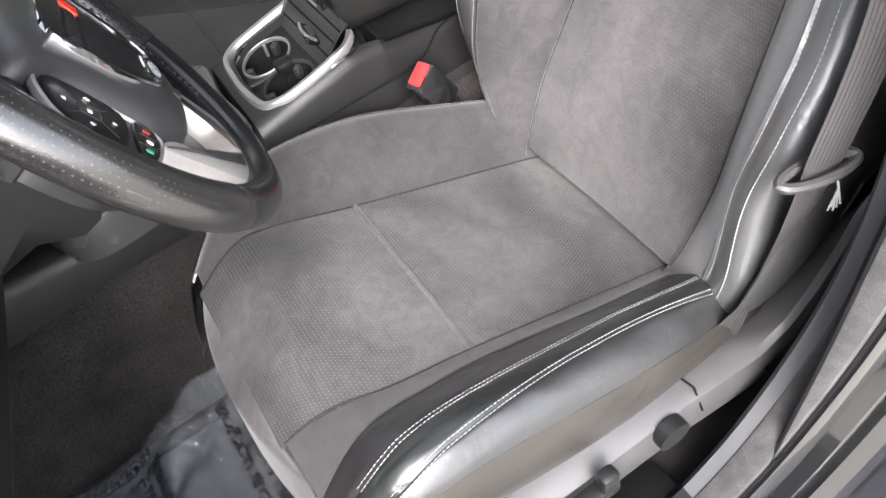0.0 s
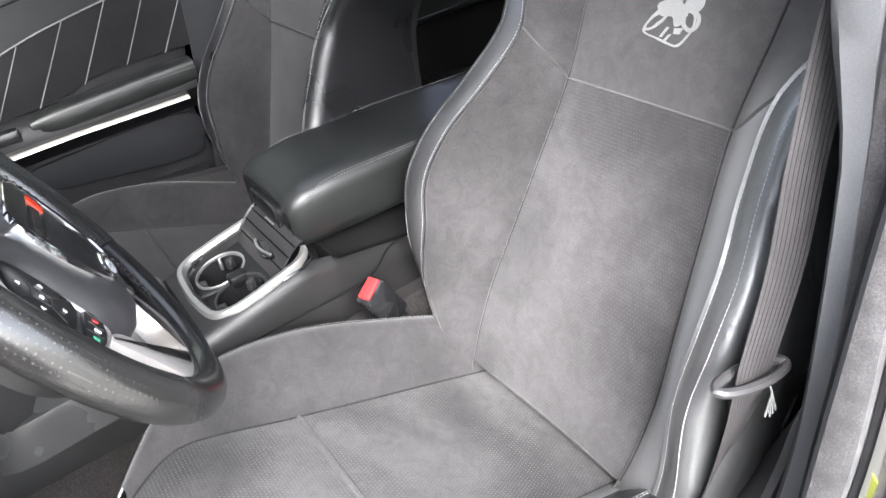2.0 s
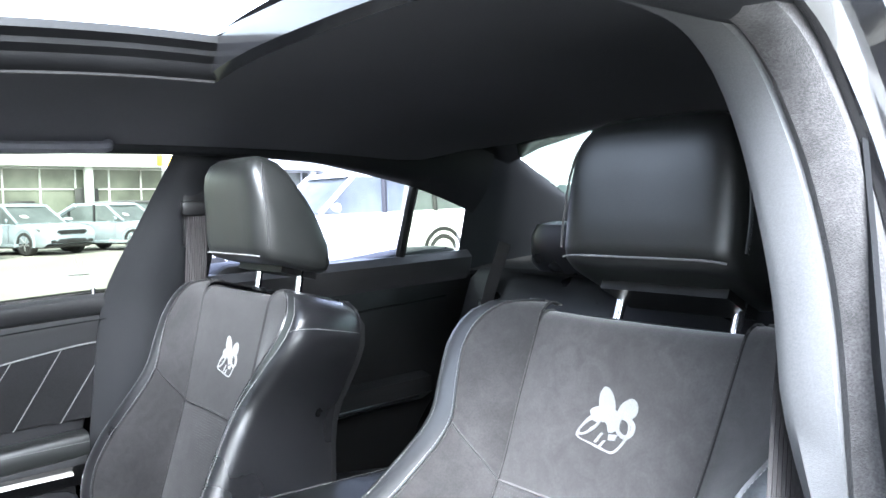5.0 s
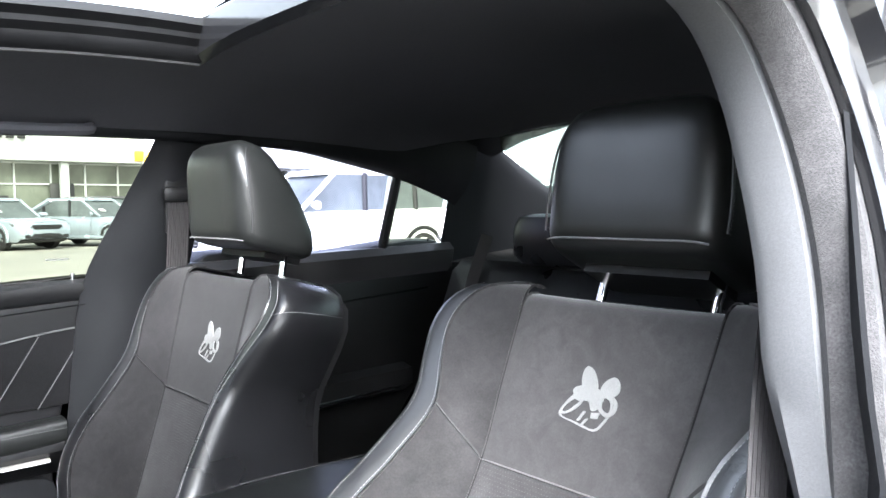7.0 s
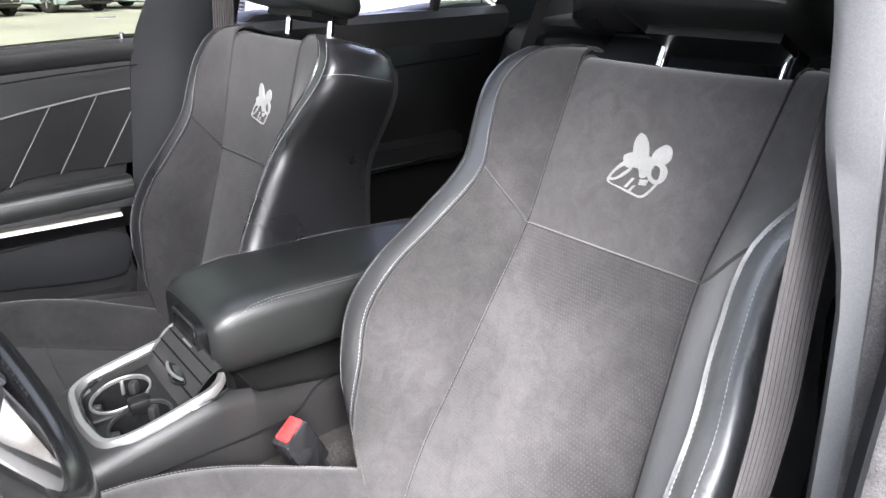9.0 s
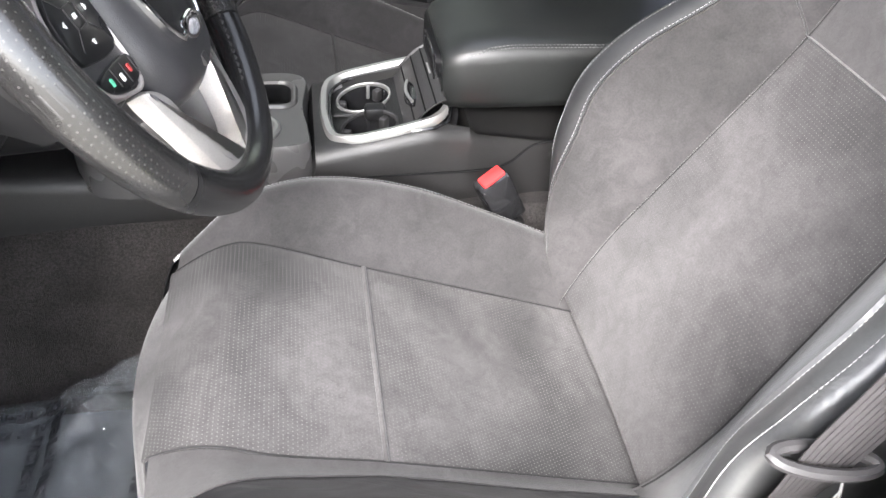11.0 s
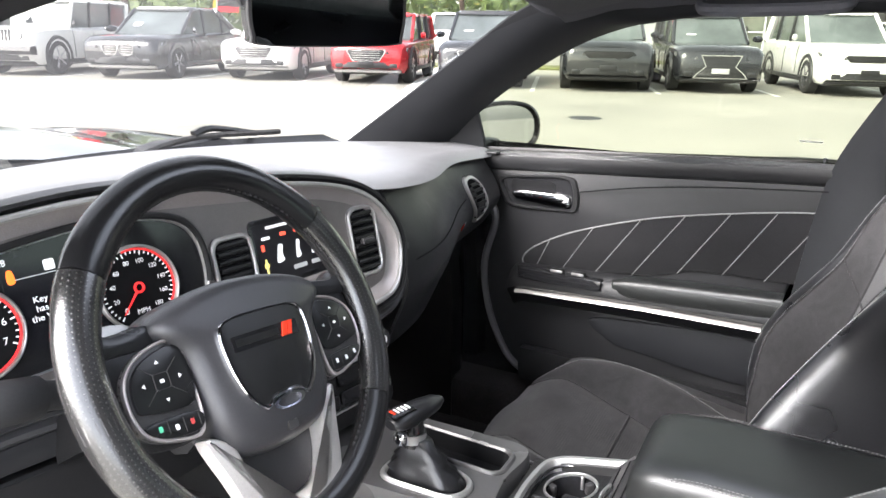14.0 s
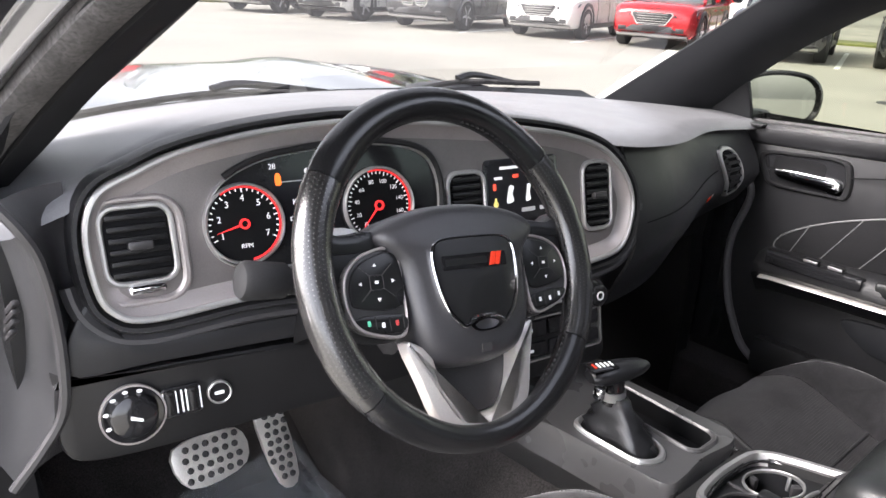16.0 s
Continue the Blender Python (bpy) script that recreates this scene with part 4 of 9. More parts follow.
                line.append(over_top(k * a, v, back_face(a, v, half) + 0.0008))
            rows.append(stitches(line, [bn + Vector((0, 0, 0))] * 80 if off < 0.01 else Vector((k * s * 0.7, 0.5, 0.1))))
        # seam over the shoulder
        rows.append(stitches([side(q, 0.548 + 0.012 * math.sin((q - 0.4) * 3)) + Vector((k * s * 0.0012, 0, 0)) for q in steps(0.36, 0.97, 30)], Vector((k * s, 0, 0.1))))
        part("stitching", merge(*rows), THREAD, seat, "white contrast thread", smooth=0)
    part("back_shell", sheet(lambda u, v: B(u * (curve_at(HALF, min(v, 0.61)) - 0.018), v, -0.138 + 0.025 * smooth_step(v / 0.6)), steps(-1, 1, 12), steps(-0.05, V_TOP + 0.025, 20), 0.0, not fl), PLASTIC, seat, "black moulded seat back shell")
    part("top_edge", sheet(lambda u, q: B(u * 0.2, V_TOP + 0.018 - 0.012 * q * q, -0.03 - 0.09 * q), steps(-1, 1, 10), steps(0, 1, 6), 0.0, fl), LEATHER, seat)
    emblem_shape(lambda a, b, c: B(-s * a * 1.02 + 0.006, 0.487 + b, back_face(0.03, 0.48) + c), seat)

    # headrest: leans forward, deep at its foot
    profile_ = ((0.649, 0.1, 0.006, -0.085), (0.651, 0.112, 0.024, -0.108), (0.658, 0.118, 0.034, -0.117), (0.671, 0.121, 0.04, -0.119), (0.7, 0.122, 0.048, -0.108), (0.74, 0.12, 0.06, -0.078), (0.77, 0.115, 0.069, -0.05), (0.792, 0.108, 0.073, -0.026), (0.81, 0.097, 0.07, -0.008), (0.822, 0.082, 0.06, 0.006), (0.828, 0.062, 0.046, 0.018))
    rings = []
    for v, hu, wf, wb in profile_:
        ring, mid_w, half_w = [], (wf + wb) / 2, (wf - wb) / 2
        for q in range(48):
            ang = 2 * math.pi * q / 48
            c, sn = math.cos(ang), math.sin(ang)
            ring.append(B(hu * math.copysign(abs(c) ** 0.32, c), v, mid_w + half_w * math.copysign(abs(sn) ** 0.45, sn)))
        rings.append(ring)
    head = part("headrest", loft(rings), LEATHER_SOFT, seat, "black leather headrest on two chrome posts")
    for k in (1, -1):
        part("post", sweep([B(k * 0.079, 0.55, -0.078), B(k * 0.079, 0.66, -0.07)], 0.0065, 12), CHROME, head, "chrome post")
        part("post_collar", sweep([B(k * 0.079, V_TOP + 0.008, -0.078), B(k * 0.079, V_TOP + 0.026, -0.077)], 0.013, 12), PLASTIC, head)
        line = [B(k * (hu + 0.0012), v, wf - 0.02) for v, hu, wf, wb in profile_[3:9]]
        part("headrest_seam", sweep(through_points(line, 4), 0.0016, 6), PLASTIC_GREY, head, "raised seam")
        part("headrest_stitching", stitches([p + bn * -0.005 for p in through_points(line, 6)], Vector((k * s, 0.2, 0)), 0.005, 0.0035, 0.0008), PLASTIC_GREY, head, smooth=0)
    part("headrest_piping", sweep([B(u, 0.656, 0.0335 - 0.4 * max(0.0, abs(u) - 0.09)) for u in steps(-0.108, 0.108, 16)], 0.0014, 6), PIPE_GREY, head, "pale piping under the pad")
    part("headrest_foot", loft([[B(u, v, w) for u, w in ((-0.085, -0.03), (0.085, -0.03), (0.085, -0.1), (-0.085, -0.1))] for v in (0.638, 0.642, 0.66)]), PLASTIC, head, "black foot under the pad")

    # cushion
    def ins(u, f):
        a = curve_at(CUSH_SEAM, f)
        return C(u * a, f, cush_face(abs(u) * a, f))

    part("cushion_rear", sheet(ins, steps(-1, 1, 16), steps(-0.05, 0.296, 20), 0.003, fl), holes, seat, "grey perforated suede, worn and blotchy" if s > 0 else "perforated suede with shade painted in")
    part("cushion_front", sheet(ins, steps(-1, 1, 16), steps(0.296, 0.505, 16), 0.003, fl), holes, seat, "grey perforated suede, worn and blotchy" if s > 0 else "perforated suede with shade painted in")

    def lip(u, q):
        """The rounded front of the cushion, down to the frame."""
        if q <= 0.5:
            f = 0.503 + 0.017 * (q / 0.5)
            a = 0.121 + 0.036 * (q / 0.5)
            return C(u * a, f - 0.03 * u * u * (q / 0.5), cush_face(0, f))
        t = (q - 0.5) / 0.5
        return C(u * (0.157 + 0.02 * t), 0.52 - 0.02 * t - 0.03 * u * u, -0.08 - 0.09 * t)

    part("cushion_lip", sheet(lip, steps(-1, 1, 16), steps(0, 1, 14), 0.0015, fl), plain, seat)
    for k in (1, -1):
        turn_in = (k * s) < 0
        outb = k < 0 and s > 0
        half = OUT_HALF if outb else CUSH_HALF

        def suede_end(f):
            return curve_at(OUT_SUEDE, f) if outb else curve_at(CUSH_HALF, f) - 0.014

        def wing(t, f):
            sm = curve_at(CUSH_SEAM, f)
            a = sm + (max(suede_end(f), sm + 0.01) - sm) * t
            return C(k * a, f, cush_face(a, f, outb))

        part("cushion_bolster", sheet(wing, steps(0, 1, 10), steps(-0.05, 0.5, 28), 0.004, turn_in), SUEDE_SIDE_SHADE if s > 0 else plain, seat)

        def edge(t, f):
            hw = curve_at(half, f)
            a0 = max(suede_end(f), curve_at(CUSH_SEAM, f) + 0.01)
            a = a0 + (hw - a0) * t
            return C(k * a, f, cush_face(a, f, outb))

        if outb:
            # smooth inner band, then a creased strip between two seams, slightly pulled in at each seam
            def band(t, f, lo, hi):
                a0, a1 = lo(f), max(hi(f), lo(f) + 0.004)
                a = a0 + (a1 - a0) * t
                pull = 0.0022 * (math.exp(-(t / 0.09) ** 2) + math.exp(-((1 - t) / 0.09) ** 2))
                crease = 0.0016 * noise.noise(Vector((a * 45 + f * 22, f * 9, 3.0))) + 0.0012 * abs(noise.noise(Vector((a * 110 - f * 50, f * 14, 7.0))))
                return C(k * a, f, cush_face(a, f, True) - pull + crease)

            lines = (lambda f: max(suede_end(f), curve_at(CUSH_SEAM, f) + 0.01), lambda f: max(curve_at(OUT_SEAM, f) + 0.0025, suede_end(f) + 0.006), lambda f: min(curve_at(OUT_STITCH, f) + 0.0025, curve_at(OUT_HALF, f) - 0.003), lambda f: curve_at(OUT_HALF, f))
            for lo, hi, name_, mat_ in ((lines[0], lines[1], "bolster_band", LEATHER_BAND), (lines[1], lines[2], "bolster_strip", LEATHER_CREASED), (lines[2], lines[3], "bolster_edge", LEATHER_WORN)):
                part(name_, sheet(lambda t, f: band(t, f, lo, hi), steps(0, 1, 16), steps(-0.05, 0.505, 70), 0.0, turn_in), mat_, seat, "creased black leather bolster")
        else:
            part("bolster_edge", sheet(edge, steps(0, 1, 12), steps(-0.05, 0.505, 28), 0.003, turn_in), LEATHER, seat, "black leather bolster edge")

        def flank(t, f):
            hw = curve_at(half, f)
            return C(k * (hw + 0.012 * math.sin(math.pi * t) - 0.012 * t), f, cush_face(hw, f, outb) - 0.12 * t)

        part("cushion_flank", sheet(flank, steps(0, 1, 8), steps(-0.05, 0.505, 28), 0.003, turn_in), LEATHER_BRONZE if outb else LEATHER, seat, "black leather cushion side")
        rows = []
        for pick in (lambda f: curve_at(OUT_SEAM, f), lambda f: curve_at(OUT_SEAM, f) + 0.005, lambda f: curve_at(OUT_STITCH, f), lambda f: curve_at(OUT_STITCH, f) + 0.005) if outb else (lambda f: curve_at(CUSH_HALF, f) - 0.018,):
            rows.append(stitches([C(k * pick(f), f, cush_face(pick(f), f, outb) + 0.001) for f in steps(-0.02, 0.475, 60)], cn))
        part("stitching", merge(*rows), THREAD, seat, "white contrast thread", smooth=0)
    # frame and shields below
    part("seat_frame", box(xc, 0.16, 0.4, 0.42, 0.5, 0.08, 0.02), PLASTIC, seat)
    for k in (1, -1):
        part("seat_rail", box(xc + k * 0.17, 0.16, 0.33, 0.05, 0.6, 0.06, 0.006), PLASTIC, seat)
    if s > 0:
        # trough-shaped shield that climbs to the belt's anchor behind
        rows = []
        for yo, zo, yi, zi in ((0.42, 0.5, 0.42, 0.5), (0.3, 0.505, 0.3, 0.512), (0.2, 0.503, 0.2, 0.516), (0.1, 0.503, 0.123, 0.508), (0.03, 0.492, 0.051, 0.484), (-0.008, 0.488, 0.006, 0.475), (-0.049, 0.508, -0.048, 0.464), (-0.078, 0.548, -0.085, 0.472), (-0.102, 0.594, -0.13, 0.49), (-0.115, 0.632, -0.166, 0.502), (-0.13, 0.65, -0.2, 0.51)):
            rows.append([Vector(q) for q in ((-0.585, yi, zi - 0.1), (-0.592, yi, zi - 0.012), (-0.6, yi, zi), (-0.628, (yo + yi) / 2, (zo + zi) / 2 + 0.006), (-0.652, yo, zo), (-0.66, yo, zo - 0.006), (-0.665, yo, zo - 0.03), (-0.66, yo, min(zo - 0.07, 0.46)), (-0.62, yo, min(zo - 0.1, 0.4)))])
        shield = part("side_shield", loft(rows), SHIELD, seat, "grey plastic seat side shield")
        # dark block set in the shield in place of the slot's shaded opening
        part("belt_slot", box(-0.618, 0.038, 0.486, 0.016, 0.07, 0.014, 0.003, Euler((radians(10), 0, radians(-10))).to_matrix()), DARK, shield, "dark block painting the shade of the belt slot")
        for y, z in ((0.088, 0.5045), (-0.012, 0.4815)):
            part("shield_joint", sweep([(-0.606, y + 0.004, z - 0.001), (-0.628, y, z + 0.002), (-0.652, y - 0.004, z + 0.002), (-0.666, y - 0.005, z - 0.03)], 0.0014, 5), DARK, shield)
    else:
        side_loop = through_points([(-0.2, 0.47), (-0.1, 0.51), (0.02, 0.53), (0.2, 0.557), (0.36, 0.575), (0.44, 0.55), (0.45, 0.47), (0.3, 0.41), (0.0, 0.38), (-0.18, 0.39)], 4)
        shield = part("side_shield", plate(side_loop, lambda a, b, c: (xc - s * (0.25 + c), a, b), 0.0, 0.045, 0.014), PLASTIC_GREY, seat, "grey plastic seat side shield")
    part("adjuster_lever", merge(box(xc - s * 0.3, 0.245, 0.495, 0.02, 0.07, 0.018, 0.006), box(xc - s * 0.302, 0.222, 0.515, 0.018, 0.022, 0.034, 0.006)), PLASTIC, shield, "power seat switch")
    part("adjuster_knob", sweep([(xc - s * 0.285, 0.13, 0.485), (xc - s * 0.3, 0.13, 0.485)], 0.02, 16), PLASTIC, shield, "round lumbar switch")
    return seat


front_seat("driver_seat", -0.375, 1, 26.5, "reclined grey suede and black leather driver seat")
front_seat("passenger_seat", 0.375, -1, 14.5, "upright grey suede and black leather passenger seat", -0.018, 0.484, z_cush=0.43)


# ==== centre console ====
console = thing("centre_console", (0, 0.1, 0.3), "dark console with silver-framed cup holders and padded armrest", "console")
# long body: cross-sections from the armrest's rear end to the dashboard
stations = [(-0.36, -0.11, 0.1, 0.62, 0), (-0.1, -0.112, 0.09, 0.64, 0), (0.1, -0.124, 0.075, 0.672, 0), (0.111, -0.128, 0.072, 0.683, 0), (0.112, -0.128, 0.072, 0.683, 1), (0.15, -0.136, 0.062, 0.692, 1), (0.17, -0.138, 0.062, 0.693, 1), (0.24, -0.14, 0.062, 0.679, 1), (0.288, -0.14, 0.062, 0.669, 1), (0.289, -0.14, 0.062, 0.669, 0), (0.312, -0.139, 0.06, 0.662, 0), (0.324, -0.13, 0.055, 0.622, 0), (0.6, -0.146, 0.055, 0.642, 0), (0.95, -0.17, 0.07, 0.68, 0)]
rings = []
for y, xl, xr, z, pit in stations:
    dz, low = (-0.085 if pit else 0.0), (0.3 if y < 0.12 else 0.45)
    rings.append([Vector(q) for q in ((xl + 0.012, y, low), (xl + 0.006, y, z - 0.07), (xl, y, z - 0.02), (xl + 0.004, y, z - 0.008), (xl + 0.014, y, z), (-0.116, y, z), (-0.115, y, z + dz), (0.037, y, z + dz), (0.038, y, z), (xr - 0.014, y, z), (xr - 0.004, y, z - 0.008), (xr, y, z - 0.02), (xr + 0.02, y, z - 0.07), (xr + 0.05, y, low))])
part("body", loft(rings), CONSOLE_SKIN, console, "black grained console body")
part("parting_line", sweep(through_points([(-0.1195, -0.03, 0.66), (-0.1215, 0.02, 0.655), (-0.1265, 0.055, 0.63), (-0.1295, 0.1, 0.622), (-0.1345, 0.2, 0.624), (-0.1355, 0.29, 0.622)], 6), 0.0016, 5), DARK, console)


def tilt_at(a, b, c):
    return Vector((a, b, 0.694 + (0.08 * (0.17 - b) if b < 0.17 else -0.2 * (b - 0.17)) + c))


# cup holder well with an open silver frame whose ends run up to the armrest
out_line = through_points([(-0.112, 0.14, 0.01), (-0.12, 0.15, 0.005), (-0.127, 0.172, 0.001), (-0.131, 0.235, 0.0), (-0.127, 0.272, 0.0), (-0.109, 0.294, 0.0), (-0.06, 0.302, 0.0), (-0.02, 0.302, 0.0), (0.03, 0.295, 0.0), (0.049, 0.272, 0.0), (0.054, 0.235, 0.0), (0.056, 0.17, 0.0), (0.057, 0.1, 0.0)], 6)
frame_rows = []
for i, p in enumerate(out_line):
    a, b = out_line[max(i - 1, 0)], out_line[min(i + 1, len(out_line) - 1)]
    t = Vector((b.x - a.x, b.y - a.y)).normalized()
    inward = Vector((t.y, -t.x))
    frame_rows.append([tilt_at(p.x + inward.x * d, p.y + inward.y * d, p.z + c) for d, c in ((0.0, -0.006), (0.0, 0.002), (0.002, 0.006), (0.0085, 0.0055), (0.0105, 0.002), (0.0125, -0.02))])
part("cup_frame", loft(frame_rows), SATIN, console, "satin silver cup holder frame")
CUPS = ((-0.004, 0.241), (-0.081, 0.239))
deck = bmesh.new()
for lp in [rounded_loop([(-0.119, 0.13), (-0.12, 0.235), (-0.116, 0.268), (-0.1, 0.285), (-0.06, 0.291), (-0.02, 0.291), (0.02, 0.285), (0.038, 0.268), (0.043, 0.235), (0.044, 0.13)], 4)] + [circle_loop(cx, cy, 0.0375, 32) for cx, cy in CUPS]:
    vs = [deck.verts.new(tilt_at(p.x, p.y, -0.014)) for p in lp]
    for a, b in zip(vs, vs[1:] + vs[:1]):
        deck.edges.new((a, b))
bmesh.ops.triangle_fill(deck, use_beauty=True, use_dissolve=False, edges=deck.edges[:], normal=(0, 0, 1))
well = part("cup_deck", deck, PLASTIC, console, "black deck round the cup holders")
part("well_lip", sweep([tilt_at(p.x, p.y, -0.004) for p in rounded_loop([(-0.117, 0.14), (-0.118, 0.235), (-0.114, 0.266), (-0.099, 0.283), (-0.06, 0.289), (-0.02, 0.289), (0.018, 0.283), (0.036, 0.266), (0.041, 0.235), (0.042, 0.14)], 4)], 0.0022, 6, closed=True), GLOSS, well)
for cx, cy in CUPS:
    cup = part("cup_holder", loft([[tilt_at(cx + r * math.cos(2 * math.pi * k / 32), cy + r * math.sin(2 * math.pi * k / 32), c) for k in range(32)] for r, c in ((0.0385, -0.0135), (0.0375, -0.012), (0.036, -0.02), (0.0345, -0.072), (0.001, -0.073))], caps=False), GLOSS, console, "deep round black cup holder")
    part("cup_ring", ring_plate(circle_loop(cx, cy, 0.0385, 32), circle_loop(cx, cy, 0.0355, 32), tilt_at, -0.016, -0.0105, 0.001), SATIN if cx > -0.05 else PLASTIC_GREY, cup, "thin bright ring")
    for ang in (75, 195, 315):
        px, py = cx + 0.031 * math.cos(radians(ang)), cy + 0.031 * math.sin(radians(ang))
        part("grip_tab", box(*tilt_at(px, py, -0.026), 0.014, 0.01, 0.018, 0.003, Euler((0, 0, radians(ang))).to_matrix()), PLASTIC_GREY, cup)
part("cup_bridge", box(*tilt_at(-0.0425, 0.228, -0.016), 0.022, 0.03, 0.02, 0.006), PLASTIC, well)
part("cup_bridge", box(*tilt_at(-0.0425, 0.265, -0.013), 0.006, 0.04, 0.004, 0.002), PLASTIC_GREY, well)
# satin block added as a glint on the cup's far wall
part("cup_glint", box(*tilt_at(0.024, 0.232, -0.022), 0.004, 0.005, 0.022, 0.0015), SATIN, well, "small bright block painting a glint")
# roller lid behind the cups, with a bright pull
part("roller_lid", sheet(lambda u, q: Vector((-0.038 + u * 0.08, 0.196 - 0.052 * q, 0.672 + 0.05 * math.sin(q * 1.5))), steps(-1, 1, 10), steps(0, 1, 10), 0.003, False), PLASTIC_GREY, console, "black sliding lid")
for q_ in (0.25, 0.5, 0.75):
    part("lid_line", sweep([Vector((-0.038 + u * 0.078, 0.196 - 0.052 * q_, 0.6725 + 0.05 * math.sin(q_ * 1.5))) for u in (-1, 0, 1)], 0.0012, 5), DARK, console)
pull_c = Vector((-0.048, 0.178, 0.693))
part("lid_pull", loft([[pull_c + Vector((0.07 * (t - 0.5), 0, 0)) + Vector((0, 0.55, 0.83)) * (0.006 * math.sin(a)) + Vector((0, -0.83, 0.55)) * (0.013 * math.sin(math.pi * t) * math.cos(a)) for a in [2 * math.pi * k / 12 for k in range(12)]] for t in [0.03 + 0.94 * k / 12 for k in range(13)]]), GLOSS, console, "dark oval pull of the lid")
part("pull_edge", sweep([pull_c + Vector((0.028 * u, 0.004 + 0.005 * (1 - u * u), 0.007)) for u in steps(-1, 1, 10)], 0.0022, 6), SATIN, console, "bright oval pull edge")
# armrest lid
arm_rings = []
for y, hx, zt, zb in ((0.142, 0.07, 0.755, 0.705), (0.147, 0.082, 0.768, 0.696), (0.138, 0.089, 0.78, 0.69), (0.115, 0.092, 0.789, 0.688), (0.06, 0.094, 0.794, 0.688), (-0.2, 0.096, 0.79, 0.69), (-0.33, 0.096, 0.78, 0.69), (-0.35, 0.09, 0.77, 0.695)):
    ring = []
    for k in range(40):
        a = 2 * math.pi * k / 40
        c, sn = math.cos(a), math.sin(a)
        ring.append(Vector((-0.008 + hx * math.copysign(abs(c) ** 0.38, c), y, (zt + zb) / 2 + (zt - zb) / 2 * math.copysign(abs(sn) ** 0.45, sn))))
    arm_rings.append(ring)
arm = part("armrest", loft(arm_rings), LEATHER_SOFT, console, "padded black leather armrest")
for k in (-1, 1):
    for dx in (0.0, 0.005):
        part("stitching", stitches([Vector((-0.008 + k * (x_ + 0.001 - dx * (1 if y < 0.1 else 0)), y - (dx if y > 0.1 else 0), z + dx * (0.25 if y < 0.1 else 0))) for x_, y, z in ((0.0845, 0.138, 0.705), (0.0855, 0.137, 0.735), (0.086, 0.13, 0.757), (0.0875, 0.117, 0.772), (0.089, 0.09, 0.781), (0.09, 0.06, 0.785), (0.092, -0.1, 0.784), (0.092, -0.3, 0.776))], (k * 0.8, 0.2, 0.6), 0.005, 0.0035, 0.0007), THREAD_DIM, arm, smooth=0)
latch = part("latch_frame", ring_plate(rect_loop(-0.055, 0.045, 0.706, 0.752, 0.014), rect_loop(-0.046, 0.036, 0.713, 0.744, 0.009), lambda a, b, c: Vector((a, 0.147 + c, b)), -0.012, 0.005, 0.002), GLOSS, arm, "glossy latch surround")
part("latch", box(-0.005, 0.147, 0.73, 0.074, 0.01, 0.02, 0.004), PLASTIC, latch)
part("latch_pull", box(-0.02, 0.152, 0.716, 0.034, 0.006, 0.007, 0.002), SATIN, latch)

# shifter plate
plate_loop = rounded_loop([(-0.132, 0.314), (-0.142, 0.37), (-0.152, 0.46), (-0.154, 0.56), (-0.06, 0.6), (0.03, 0.58), (0.042, 0.5), (0.05, 0.38), (0.052, 0.33), (0.03, 0.308), (-0.04, 0.314), (-0.1, 0.308)], 5)


def shift_at(a, b, c):
    return Vector((a, b + 0.012, 0.664 + 0.03 * (b - 0.3) + c))


tray = rect_loop(-0.04, 0.018, 0.328, 0.5, 0.016)
panel_top = bmesh.new()
for lp in (plate_loop, tray):
    vs = [panel_top.verts.new(shift_at(p.x, p.y, 0.012)) for p in lp]
    for a, b in zip(vs, vs[1:] + vs[:1]):
        panel_top.edges.new((a, b))
bmesh.ops.triangle_fill(panel_top, use_beauty=True, use_dissolve=False, edges=panel_top.edges[:], normal=(0, 0, 1))
mid_p = Vector((-0.05, 0.45))
skirt = loft([[shift_at(mid_p.x + (p.x - mid_p.x) * k, mid_p.y + (p.y - mid_p.y) * k, c) for p in plate_loop] for k, c in ((1.0, 0.012), (1.012, 0.008), (1.02, -0.002), (1.03, -0.03), (1.03, -0.045))], True, False)
panel = part("shifter_panel", merge(panel_top, skirt), PANEL_GREY, console, "satin grey shifter panel")
# tray lined near-black, which paints in its inner shade
part("tray", loft([[shift_at(0 - 0.011 + (p.x + 0.011) * k, 0.414 + (p.y - 0.414) * k, c) for p in tray] for k, c in ((1.0, 0.0125), (0.97, 0.008), (0.95, -0.014), (0.1, -0.015))], True, False), DARK, panel, "dark narrow tray")
part("tray_frame", ring_plate([Vector(q) for q in rect_loop(-0.047, 0.026, 0.319, 0.509, 0.022)], tray, shift_at, 0.008, 0.0165, 0.003), PANEL_GREY, panel)
boot_out = rounded_loop([(-0.128, 0.36), (-0.134, 0.41), (-0.134, 0.46), (-0.115, 0.476), (-0.075, 0.472), (-0.062, 0.45), (-0.064, 0.38), (-0.075, 0.352), (-0.1, 0.342)], 5)
bmid = Vector((-0.099, 0.412))
boot_in = [Vector((bmid.x + (q.x - bmid.x) * 0.82, bmid.y + (q.y - bmid.y) * 0.86)) for q in boot_out]
part("boot_frame", ring_plate(boot_out, boot_in, shift_at, 0.0, 0.018, 0.003), SATIN, panel, "bright frame round the shift boot")
boot_rings = []
